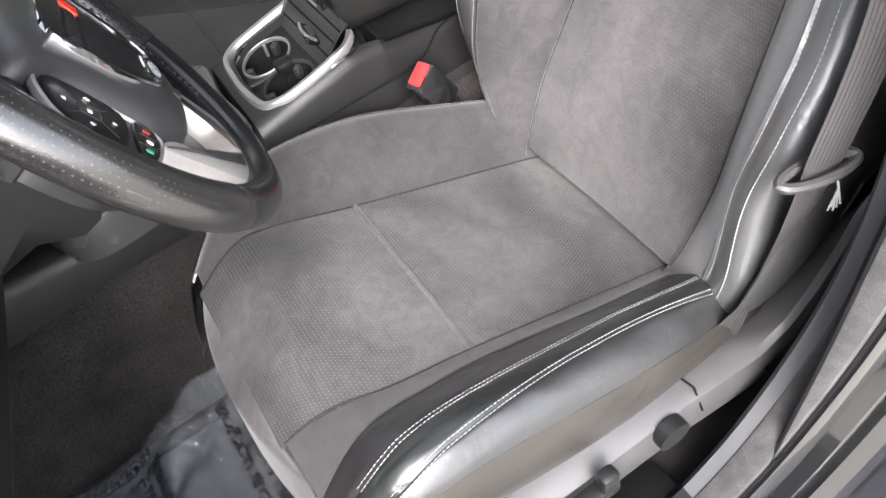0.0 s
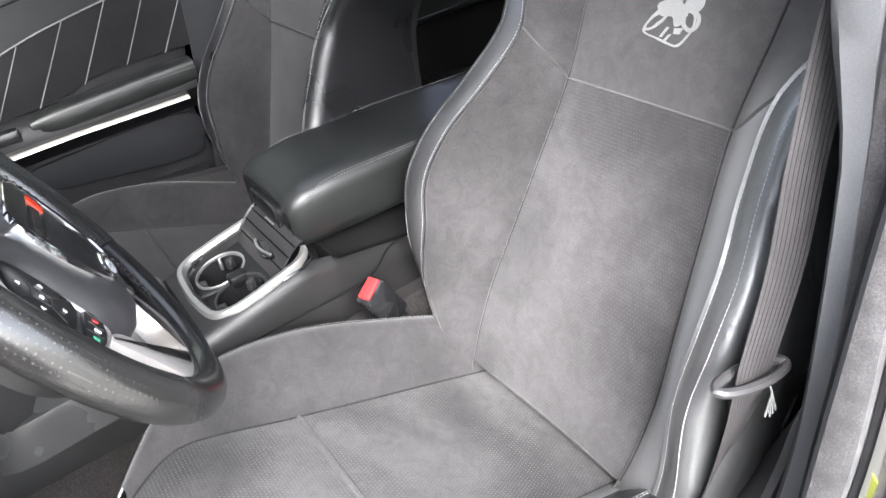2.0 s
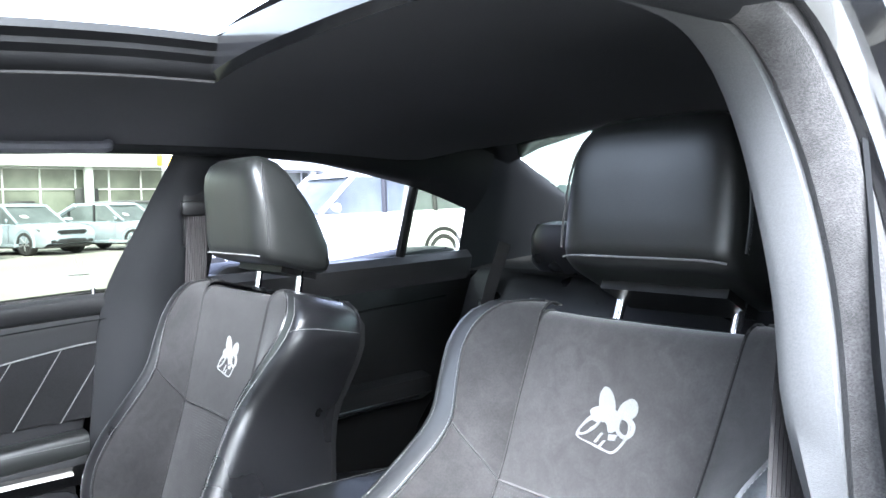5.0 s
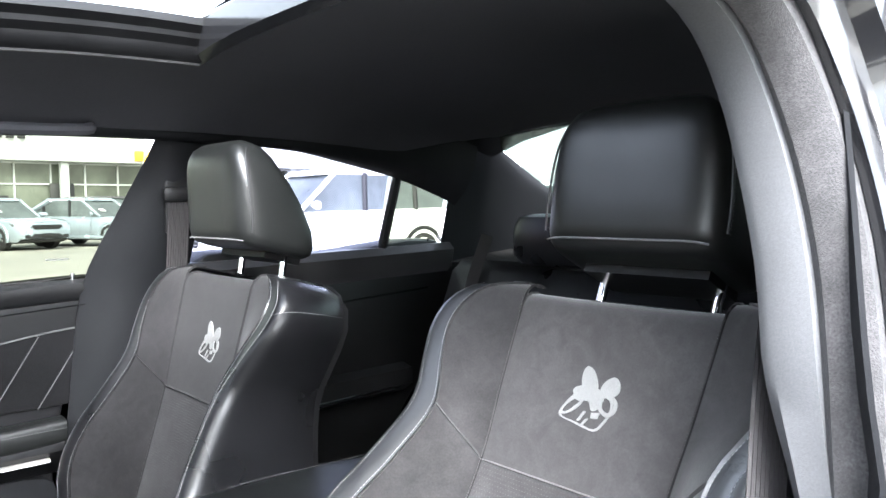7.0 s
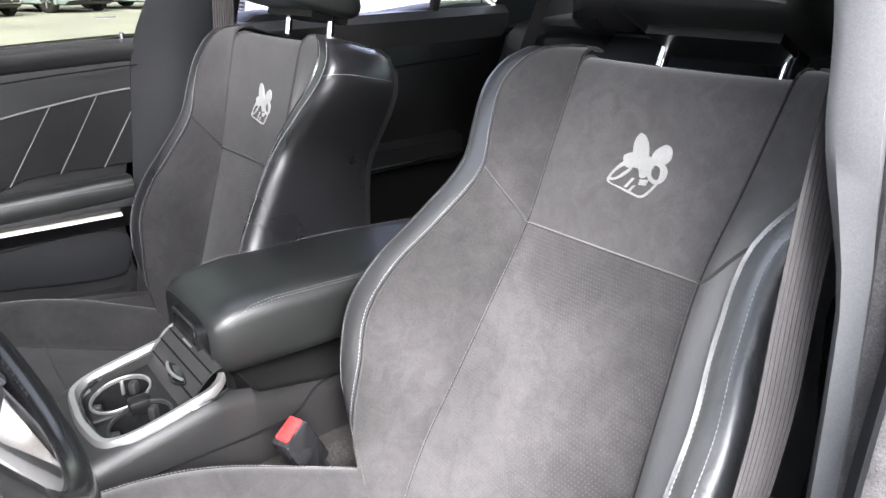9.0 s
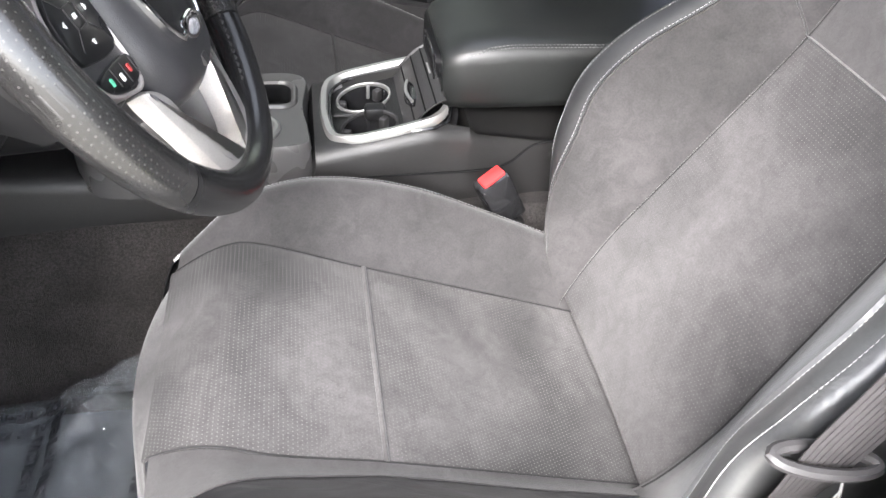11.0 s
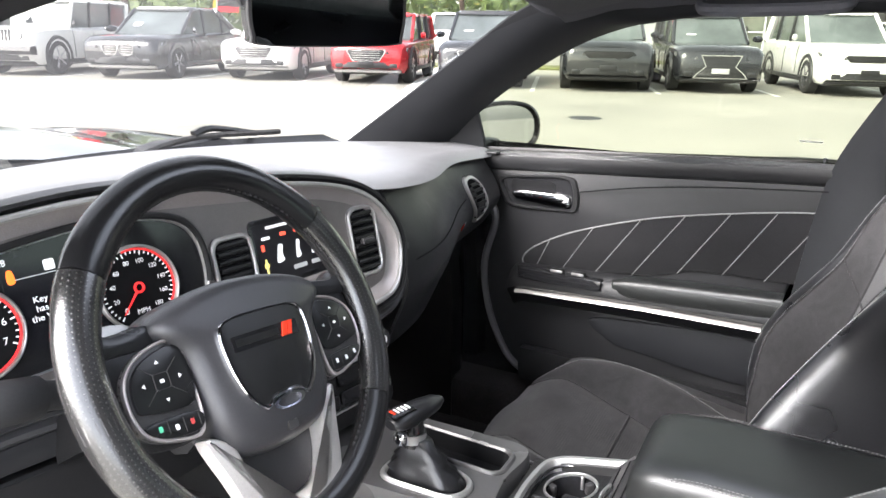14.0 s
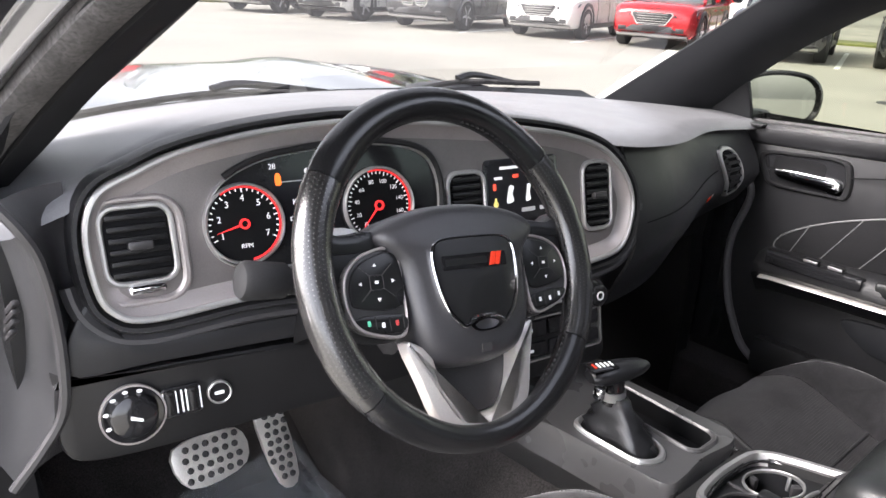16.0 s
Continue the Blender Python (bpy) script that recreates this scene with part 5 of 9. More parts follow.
for k, (q, r) in enumerate(((0.0, 1.0), (0.15, 0.86), (0.28, 0.9), (0.45, 0.62), (0.58, 0.66), (0.75, 0.45), (1.0, 0.38))):
    ctr = bmid + Vector((0.004, 0.018)) * q
    ring = []
    for i, w_ in enumerate(boot_in):
        wob = 1 + 0.05 * math.sin(i * 0.9 + k * 2.1)
        ring.append(shift_at(ctr.x + (w_.x - bmid.x) * r * wob, ctr.y + (w_.y - bmid.y) * r * wob, 0.012 + 0.058 * q))
    boot_rings.append(ring)
part("shift_boot", loft(boot_rings), LEATHER, panel, "gathered black leather shift boot", 180)
shifter = thing("gear_shifter", (-0.095, 0.43, 0.74), "black leather T-handle gear selector with bright collar", "gear shifter")
part("shaft", sweep([(-0.095, 0.43, 0.735), (-0.094, 0.432, 0.775)], [0.017, 0.014], 14), GLOSS, shifter)
part("collar", sweep([(-0.095, 0.43, 0.742), (-0.095, 0.431, 0.755)], 0.018, 14), SATIN, shifter, "satin collar")
knob_rings = []
for t, hx_, hz in ((0.0, 0.012, 0.007), (0.07, 0.019, 0.012), (0.3, 0.022, 0.015), (0.6, 0.02, 0.014), (0.85, 0.015, 0.011), (1.0, 0.007, 0.005)):
    ctr = Vector((-0.132 + 0.094 * t, 0.448 - 0.03 * t, 0.779 + 0.004 * t))
    knob_rings.append([ctr + Vector((0.3, 0.95, 0)).normalized() * (hx_ * math.cos(a)) + Vector((0, 0, hz * math.sin(a))) for a in [2 * math.pi * k / 16 for k in range(16)]])
part("handle", loft(knob_rings), LEATHER, shifter, "leather T-shaped handle")
kt = Euler((0, 0, radians(-18))).to_matrix()
part("handle_cap", box(-0.114, 0.442, 0.793, 0.042, 0.026, 0.004, 0.002, kt), GLOSS, shifter)
for q in range(5):
    part("gear_mark", box(-0.127 + q * 0.0065, 0.446 - q * 0.0021, 0.7955, 0.003, 0.012, 0.001, 0, kt), RED_BADGE if q == 0 else WHITE, shifter, smooth=0)
part("release", box(-0.13, 0.43, 0.762, 0.012, 0.016, 0.02, 0.004), CHROME, shifter)

# console and selector shifted from where they were built, to fit the camera's view
console.location += Vector((0.038, -0.006, -0.008))
shifter.location += Vector((0.038, 0.01, -0.018))

# belt buckle between seat and console
buckle = thing("belt_buckle", (-0.165, 0.05, 0.55), "black seat belt buckle with red release button", "seat belt buckle")
bt = Euler((radians(-28), radians(0), radians(20))).to_matrix()
bc = Vector((-0.127, 0.066, 0.594))
part("housing", box(*bc, 0.03, 0.046, 0.085, 0.006, bt), GLOSS, buckle)
part("red_button", box(*(bc + bt @ Vector((0.0, -0.002, 0.041))), 0.02, 0.034, 0.01, 0.003, bt), RED, buckle, "red release button")
part("button_rim", box(*(bc + bt @ Vector((0.0, 0.0, 0.036))), 0.028, 0.043, 0.01, 0.003, bt), CHROME, buckle)
part("stalk", sweep([bc + bt @ Vector((0, 0, -0.03)), bc + bt @ Vector((0, -0.01, -0.12))], 0.012, 8), PLASTIC, buckle)


# ==== steering wheel ====
wt = radians(28)
W_UP, W_N, W_C = Vector((0, math.sin(wt), math.cos(wt))), Vector((0, -math.cos(wt), math.sin(wt))), Vector((-0.378, 0.432, 1.0))


W_COS, W_SIN = math.cos(radians(7)), math.sin(radians(7))


def SH(a, b, c=0.0):
    """On the steering column, which does not turn with the wheel."""
    return W_C + Vector((a, 0, 0)) + W_UP * b + W_N * c


def WH(a, b, c=0.0):
    """On the wheel, which stands turned a little to the right."""
    return SH(a * W_COS + b * W_SIN, b * W_COS - a * W_SIN, c)


wheel = thing("steering_wheel", tuple(W_C), "black perforated leather flat-bottom steering wheel with silver spoke", "steering wheel")


def rim_at(ang):
    """Middle line of the rim; 0 at the right, counter-clockwise; drawn down at the bottom to fit the camera's view."""
    r = 0.168
    a, b = r * math.cos(ang), r * math.sin(ang)
    if b < -0.14:
        b = -0.14 - (abs(b) - 0.14) * 1.08
    return a, b


def rim_piece(name, a0, a1, mat_, fat, label):
    n = max(6, int(abs(a1 - a0) / 4))
    pts = steps(a0, a1, n)
    rings_ = []
    for d in pts:
        ang = radians(d)
        a, b = rim_at(ang)
        a2, b2 = rim_at(ang + 0.02)
        t = Vector((a2 - a, b2 - b)).normalized()
        out = Vector((t.y, -t.x))
        end = min(1.0, (min(d - a0, a1 - d) + 0.6) / 1.2)
        k = fat * (0.93 + 0.07 * min(1, end)) * (1 - 0.24 * math.exp(-((d - 268) / 34) ** 2))
        grip = 1.0 + 0.12 * (math.exp(-((d - 38) / 14) ** 2) + math.exp(-((d - 142) / 14) ** 2))
        ring = []
        for q in range(18):
            an = 2 * math.pi * q / 18
            ring.append(WH(a + out.x * math.cos(an) * 0.0175 * k * grip, b + out.y * math.cos(an) * 0.0175 * k * grip, math.sin(an) * 0.0155 * k))
        rings_.append(ring)
    bm = loft(rings_)
    uv = bm.loops.layers.uv.new("UVMap")
    for face in bm.faces:
        for lp in face.loops:
            v = lp.vert.co - W_C
            a_, b_, c_ = v.x, v.dot(W_UP), v.dot(W_N)
            lp[uv].uv = (math.atan2(b_, a_) * 0.168, math.atan2(c_, math.hypot(a_, b_) - 0.168) * 0.017)
    return part(name, bm, mat_, wheel, label)


rim_piece("rim_top", 40, 148, LEATHER_RIM, 1.0, "smooth black leather upper rim")
rim_piece("rim_left", 148.5, 220, LEATHER_DOTS, 1.04, "perforated leather grip, shiny with wear")
rim_piece("rim_bottom", 220.5, 325, LEATHER_RIM, 1.0, "smooth black leather flat bottom")
rim_piece("rim_right", 325.5, 399.5, LEATHER_DOTS, 1.04, "perforated leather grip")
inner_line = []
for d in steps(-60, 80, 60):
    a, b = rim_at(radians(d))
    inner_line.append(WH(a * 0.9, b * 0.9, 0.004))
part("rim_stitching", stitches(inner_line, W_N, 0.007, 0.005, 0.0018), PLASTIC_GREY, wheel, "baseball stitch on the inner rim", smooth=0)

KEY_BLACK = material("key_black", (0.008, 0.008, 0.0085), 0.3, 0, (300, 0.1), (10, 0.15), None, spec=0.35)
PHONE_GREEN = material("green_print", (0.1, 0.5, 0.3), 0.5, 0, (300, 0.05), (10, 0.05), None)
PHONE_RED = material("red_print", (0.45, 0.05, 0.05), 0.5, 0, (300, 0.05), (10, 0.05), None)
hub_loop = rounded_loop([(-0.104, 0.034), (-0.083, 0.051), (-0.03, 0.062), (0.03, 0.062), (0.083, 0.051), (0.104, 0.034), (0.083, 0.008), (0.077, -0.03), (0.07, -0.068), (0.047, -0.093), (0.0, -0.1), (-0.047, -0.093), (-0.07, -0.068), (-0.077, -0.03), (-0.083, 0.008)], 6)
HUB_SKIN = material("airbag_skin", (0.03, 0.0295, 0.032), 0.38, 0, (600, 0.1), (10, 0.1), (1100, 0.35), dist=0.0008)
hub_rings = []
for sc, c in ((0.9, -0.05), (1.0, -0.035), (1.0, -0.008), (0.97, 0.004), (0.9, 0.012), (0.78, 0.016), (0.4, 0.019), (0.02, 0.02)):
    hub_rings.append([WH(p.x * sc, p.y * sc, c) for p in hub_loop])
hub = part("airbag_cover", loft(hub_rings), HUB_SKIN, wheel, "grey-black grained airbag cover")
shield_out = rounded_loop([(-0.054, 0.012), (-0.042, 0.0245), (0.0, 0.0265), (0.042, 0.0245), (0.054, 0.012), (0.053, -0.018), (0.045, -0.044), (0.032, -0.06), (0.024, -0.062), (0.016, -0.056), (-0.016, -0.056), (-0.024, -0.062), (-0.032, -0.06), (-0.045, -0.044), (-0.053, -0.018)], 5)
shield_in = [p * 0.94 for p in shield_out]
part("bright_ring", ring_plate(shield_out, shield_in, lambda a, b, c: WH(a, b, c + 0.0175), -0.006, 0.0045, 0.001), CHROME, hub, "thin chrome shield outline")
part("emblem_plate", plate([p * 0.93 for p in shield_out], lambda a, b, c: WH(a, b, c + 0.0175), -0.004, 0.0032, 0.001), PLASTIC, hub)
part("badge_bar", plate(rect_loop(-0.043, 0.04, -0.006, 0.008, 0.002), lambda a, b, c: WH(a, b, c + 0.0205), -0.001, 0.0012), GLOSS, hub, "dark badge strip")
part("badge_mark", plate(rect_loop(-0.039, 0.014, -0.002, 0.0045, 0.001), lambda a, b, c: WH(a, b, c + 0.0217), 0, 0.0005), PLASTIC, hub, smooth=0)
for q in range(2):
    part("badge_stripe", plate([(0.02 + q * 0.007, -0.005), (0.0255 + q * 0.007, -0.005), (0.031 + q * 0.007, 0.008), (0.0255 + q * 0.007, 0.008)], lambda a, b, c: WH(a - 0.004, b, c + 0.0217), 0, 0.0014), RED_BADGE, hub, "slanted red stripe", smooth=0)
part("lower_emblem", ring_plate(rounded_loop([(-0.02, -0.06), (0.0, -0.055), (0.02, -0.06), (0.012, -0.067), (-0.012, -0.067)], 4), [p * 0.75 + Vector((0, -0.0155)) for p in rounded_loop([(-0.02, -0.06), (0.0, -0.055), (0.02, -0.06), (0.012, -0.067), (-0.012, -0.067)], 4)], lambda a, b, c: WH(a, b, c + 0.0178), -0.002, 0.004), CHROME, hub)
part("airbag_mark", plate(rect_loop(-0.006, 0.006, -0.088, -0.08, 0.001), lambda a, b, c: WH(a, b, c + 0.0155), -0.004, 0.0004), PLASTIC_GREY, hub, smooth=0)

for k in (-1, 1):
    arm_loop = rounded_loop([(k * 0.07, 0.035), (k * 0.11, 0.03), (k * 0.15, 0.028), (k * 0.158, 0.0), (k * 0.15, -0.03), (k * 0.12, -0.058), (k * 0.08, -0.06), (k * 0.06, -0.02)], 5)
    spoke = part("side_spoke", plate(arm_loop, WH, -0.03, -0.004, 0.008), PLASTIC, wheel, "black spoke with switch pad")
    pod = rounded_loop([(k * 0.084, 0.022), (k * 0.118, 0.02), (k * 0.139, 0.004), (k * 0.144, -0.02), (k * 0.136, -0.045), (k * 0.112, -0.057), (k * 0.084, -0.058), (k * 0.079, -0.02)], 5)
    pad = part("switch_pad", plate(pod, WH, -0.01, 0.003, 0.003), PLASTIC_GREY, wheel, "grey switch pad with black keys")
    part("pad_rim", ring_plate(pod, [Vector((k * 0.108, -0.018)) + (p - Vector((k * 0.108, -0.018))) * 0.93 for p in pod], WH, -0.006, 0.0052, 0.001), BEZEL, pad)
    keys = part("key_block", plate(rounded_loop([(k * 0.084, 0.016), (k * 0.115, 0.0145), (k * 0.134, 0.001), (k * 0.138, -0.02), (k * 0.13, -0.029), (k * 0.084, -0.031)], 4), WH, 0.0, 0.006, 0.0015), KEY_BLACK, pad, "black four-way key block")
    strip = part("key_strip", plate(rounded_loop([(k * 0.085, -0.04), (k * 0.132, -0.0375), (k * 0.1315, -0.046), (k * 0.114, -0.0535), (k * 0.086, -0.0545)], 4), WH, 0.0, 0.006, 0.0015), KEY_BLACK, pad, "black key strip")
    mid_k = Vector((k * 0.109, -0.0075))
    part("centre_key", ring_plate([Vector(p) for p in rect_loop(mid_k.x - 0.0075, mid_k.x + 0.0075, mid_k.y - 0.007, mid_k.y + 0.007, 0.002, 3)], [Vector(p) for p in rect_loop(mid_k.x - 0.0068, mid_k.x + 0.0068, mid_k.y - 0.0063, mid_k.y + 0.0063, 0.0018, 3)], WH, 0.005, 0.0068), PLASTIC_GREY, keys)
    part("centre_symbol", plate(rect_loop(mid_k.x - 0.0018, mid_k.x + 0.0018, mid_k.y - 0.0014, mid_k.y + 0.0014, 0.0004, 2), WH, 0.006, 0.0067), WHITE, keys, smooth=0)
    for ang in (0, 90, 180, 270):
        c_, s2 = math.cos(radians(ang)), math.sin(radians(ang))
        tip = mid_k + Vector((c_ * 0.0175, s2 * 0.0155))
        part("arrow", plate([(tip.x + c_ * 0.0018, tip.y + s2 * 0.0018), (tip.x - s2 * 0.0018 - c_ * 0.001, tip.y + c_ * 0.0018 - s2 * 0.001), (tip.x + s2 * 0.0018 - c_ * 0.001, tip.y - c_ * 0.0018 - s2 * 0.001)], WH, 0.006, 0.0067), WHITE, keys, "small white arrow", smooth=0)
    for ang in (45, 135, 225, 315):
        c_, s2 = math.cos(radians(ang)), math.sin(radians(ang))
        part("key_line", sweep([WH(mid_k.x + c_ * 0.01, mid_k.y + s2 * 0.009, 0.0062), WH(mid_k.x + c_ * 0.026, mid_k.y + s2 * 0.022, 0.0062)], 0.0005, 4), PLASTIC_GREY, keys, smooth=0)
    for q, mt in ((0.124, PHONE_GREEN if k < 0 else WHITE), (0.109, WHITE), (0.094, PHONE_RED if k < 0 else WHITE)):
        b = -0.0465 if q < 0.12 else -0.0435
        part("symbol", plate(rect_loop(k * q - 0.0016, k * q + 0.0016, b - 0.0024, b + 0.0024, 0.0008, 2), WH, 0.006, 0.0067), mt, strip, smooth=0)
        part("key_line", sweep([WH(k * q - k * 0.0075, b + 0.006, 0.0062), WH(k * q - k * 0.0075, b - 0.006, 0.0062)], 0.0005, 4), PLASTIC_GREY, strip, smooth=0)
    part("spoke_bridge", plate(rounded_loop([(k * 0.1, 0.022), (k * 0.1, 0.042), (k * 0.135, 0.04), (k * 0.16, 0.05), (k * 0.162, 0.02), (k * 0.14, 0.02)], 4), WH, -0.03, 0.0, 0.008), LEATHER, wheel, "leather-wrapped upper spoke")
    # silver lower spoke arm
    leg = rounded_loop([(k * 0.058, -0.078), (k * 0.084, -0.066), (k * 0.072, -0.106), (k * 0.06, -0.142), (k * 0.044, -0.158), (k * 0.0, -0.163), (k * 0.0, -0.15), (k * 0.028, -0.147), (k * 0.042, -0.13), (k * 0.05, -0.105)], 5)
    part("lower_spoke", plate(leg, WH, -0.014 if k < 0 else -0.03, 0.0, 0.005), SILVER, wheel, "satin silver lower spoke")
part("lower_web", plate(rounded_loop([(-0.052, -0.085), (0.05, -0.085), (0.035, -0.14), (0.0, -0.148), (-0.03, -0.14)], 4), WH, -0.034, -0.02, 0.004), PLASTIC_GREY, wheel, "recessed dark web of the lower spoke")
for k in (-1, 1):
    part("paddle", plate(rounded_loop([(k * 0.09, 0.045), (k * 0.13, 0.05), (k * 0.135, 0.02), (k * 0.1, 0.01)], 4), WH, -0.04, -0.034, 0.002), SATIN, wheel, "shift paddle behind the rim")
SHROUD = material("shroud_plastic", (0.006, 0.006, 0.0065), 0.6, 0, (500, 0.12), (12, 0.12), (1400, 0.2), spec=0.15)
column = thing("steering_column", tuple(SH(0, 0, -0.1)), "black steering column shroud with stalk", "steering column")
part("shroud", loft([[SH(x * s_, (low if z < -0.01 else z) * s_ - 0.02 - 0.02 * t, -0.06 - 0.2 * t) for x, z in ((-0.06, -0.05), (0.06, -0.05), (0.075, 0.0), (0.06, 0.045), (-0.06, 0.045), (-0.075, 0.0))] for t, s_, low in ((0, 0.8, -0.05), (0.12, 0.88, -0.056), (0.2, 0.9, -0.05), (0.3, 0.9, -0.02), (0.5, 0.92, -0.005), (1, 0.95, -0.005))]), SHROUD, column)
STALK = material("stalk_plastic", (0.02, 0.02, 0.021), 0.75, 0, (500, 0.12), (12, 0.12), (1400, 0.25), spec=0.2)
stalk = part("stalk", sweep([SH(-0.03, 0.005, -0.15), SH(-0.08, 0.02, -0.15), SH(-0.115, 0.032, -0.148), SH(-0.12, 0.034, -0.148), SH(-0.162, 0.043, -0.147), SH(-0.167, 0.044, -0.147), SH(-0.17, 0.045, -0.147)], [0.012, 0.013, 0.014, 0.019, 0.021, 0.018, 0.008], 28), STALK, column, "thick grey-black indicator stalk")

# ==== dashboard ====
dash = thing("dashboard", (0, 0.8, 0.6), "dark soft-touch dashboard with graphite bezel", "dashboard")


def bz_y(x, z):
    return 0.72 - 0.165 * (x + 0.65) + 0.2 * (z - 1.0)


def BZ(a, b, c=0.0):
    """A place on the bezel's plane: a across, b up; c towards the seats."""
    return Vector((a, bz_y(a, b), b)) + Vector((-0.16, -0.97, 0.19)) * c


CREST = [(-0.72, 1.02), (-0.65, 1.045), (-0.62, 1.062), (-0.587, 1.076), (-0.55, 1.089), (-0.488, 1.103), (-0.42, 1.11), (-0.35, 1.112), (-0.274, 1.109), (-0.1, 1.093), (0.005, 1.078), (0.07, 1.06), (0.14, 1.05), (0.25, 1.042), (0.45, 1.03), (0.72, 1.01)]
FRONT_Y = [(-0.72, 0.95), (-0.5, 1.09), (-0.2, 1.17), (0.0, 1.19), (0.2, 1.17), (0.5, 1.09), (0.72, 0.95)]
FRONT_Z = [(-0.72, 1.045), (-0.5, 1.052), (-0.2, 1.05), (0.2, 1.038), (0.5, 1.022), (0.72, 1.01)]


def face_y(x):
    base = bz_y(min(x, 0.15), curve_at(CREST, x))
    return base + (0.1 * smooth_step((x - 0.2) / 0.4) if x > 0.2 else 0)


def dash_top(x, q):
    y0, y1 = face_y(x) - 0.012, curve_at(FRONT_Y, x)
    zc = curve_at(CREST, x)
    z = zc + (curve_at(FRONT_Z, x) - zc) * smooth_step(max(0, q - 0.1) / 0.9) + 0.008 * math.sin(math.pi * q)
    if q < 0.08:
        z = zc - 0.016 * (1 - q / 0.08) ** 2
    return Vector((x, y0 + (y1 - y0) * q, z))


part("top_pad", sheet(dash_top, steps(-0.74, 0.74, 60), [0, 0.01, 0.025, 0.045, 0.08] + steps(0.12, 1, 14), 0.0, False), DASH_GLARE, dash, "grained dash top pad, sky glare painted in pale")
# crash roll under the top edge and round the bezel
outer = rounded_loop([(-0.652, 0.95), (-0.652, 1.005), (-0.634, 1.042), (-0.595, 1.061), (-0.553, 1.077), (-0.49, 1.09), (-0.42, 1.098), (-0.34, 1.101), (-0.25, 1.095), (-0.1, 1.08), (0.003, 1.062), (0.07, 1.037), (0.112, 0.995), (0.127, 0.945), (0.106, 0.888), (0.06, 0.868), (-0.05, 0.864), (-0.2, 0.874), (-0.35, 0.892), (-0.48, 0.903), (-0.6, 0.898), (-0.64, 0.915)], 6)
mid = Vector((-0.26, 0.99))


def shrink(loop, d):
    out = []
    n = len(loop)
    for i in range(n):
        t = (loop[(i + 1) % n] - loop[i - 1]).normalized()
        out.append(loop[i] + Vector((t.y, -t.x)) * d)
    return out


area = sum(outer[i - 1].x * outer[i].y - outer[i].x * outer[i - 1].y for i in range(len(outer)))
sg = 1 if area < 0 else -1
lip_out, rim_in, rim_in2 = shrink(outer, -sg * 0.014), shrink(outer, sg * 0.007), shrink(outer, sg * 0.024)
low_roll = ring_plate(shrink(outer, -sg * 0.03), lip_out, BZ, -0.05, 0.008, 0.006)
bmesh.ops.delete(low_roll, geom=[f for f in low_roll.faces if f.calc_center_median().z > 0.95], context="FACES")
part("outer_roll", low_roll, DASH_SIDE_LIT, dash)
part("crash_roll", ring_plate(lip_out, outer, BZ, -0.04, 0.016, 0.012), PLASTIC_SOFT, dash, "stitched black soft border of the bezel")
part("roll_stitching", stitches([BZ(p.x, p.y, 0.0165) for p in shrink(outer, -sg * 0.009)], (0, -1, 0.2), 0.0065, 0.0045, 0.0008), PLASTIC_GREY, dash, smooth=0)
bezel = part("bezel_rim", ring_plate(outer, rim_in, BZ, -0.02, 0.017, 0.002), SATIN, dash, "bright satin edge of the bezel")
part("bezel_slope", loft([[BZ(p.x, p.y, c) for p in lp] for lp, c in ((rim_in, 0.012), (shrink(outer, sg * 0.014), 0.004), (rim_in2, 0.0))], caps=False), BEZEL, dash)


face = plate(rim_in2, BZ, -0.05, 0.0)
part("bezel_face", face, BEZEL_FACE, dash, "graphite instrument panel face")
part("dash_body", loft([[Vector((x, face_y(x) + 0.06, curve_at(CREST, x) - 0.03)), Vector((x, face_y(x) + 0.05, 0.9)), Vector((x, face_y(x) + 0.06, 0.74)), Vector((x, 1.1, 0.68)), Vector((x, curve_at(FRONT_Y, x) - 0.02, 0.95))] for x in steps(-0.72, 0.72, 24)]), PLASTIC, dash)


def vent(a0, a1, b0, b1, slats, name, knob=True, deep=0.006):
    v = part(name, ring_plate([Vector(p) for p in rect_loop(a0 - 0.006, a1 + 0.006, b0 - 0.006, b1 + 0.006, 0.018)], [Vector(p) for p in rect_loop(a0, a1, b0, b1, 0.014)], BZ, -0.004, deep, 0.002), SATIN, dash, "air vent with dark slats and thin silver frame")
    # flat dark plate behind the slats paints the shade of the duct
    part("cavity_shade", plate(rect_loop(a0, a1, b0, b1, 0.014), BZ, -0.004, 0.0015), DARK, v)
    for i in range(slats):
        b = b0 + (b1 - b0) * (i + 0.6) / (slats + 0.2)
        part("slat", plate(rect_loop(a0 + 0.003, a1 - 0.003, b - 0.0032, b + 0.0032, 0.002, 2), BZ, 0.0015, 0.0062, 0.0015), PLASTIC, v)
    if knob:
        am, bm_ = (a0 + a1) / 2, (b0 + b1) / 2
        part("vent_tab", plate(rect_loop(am - 0.012, am + 0.014, bm_ - 0.005, bm_ + 0.005, 0.003, 3), BZ, 0.004, 0.012, 0.002), PLASTIC_GREY, v, "grey directing tab")
    return v


left_vent = vent(-0.632, -0.566, 0.944, 1.02, 6, "side_vent")
part("vent_wheel", plate(rect_loop(-0.617, -0.578, 0.929, 0.939, 0.004, 3), BZ, 0.002, 0.01, 0.003), CHROME, left_vent, "bright shut-off roller")
part("vent_surround", ring_plate([Vector(p) for p in rect_loop(-0.648, -0.548, 0.915, 1.034, 0.03)], [Vector(p) for p in rect_loop(-0.639, -0.558, 0.923, 1.027, 0.022)], BZ, -0.004, 0.005, 0.003), BEZEL, dash)
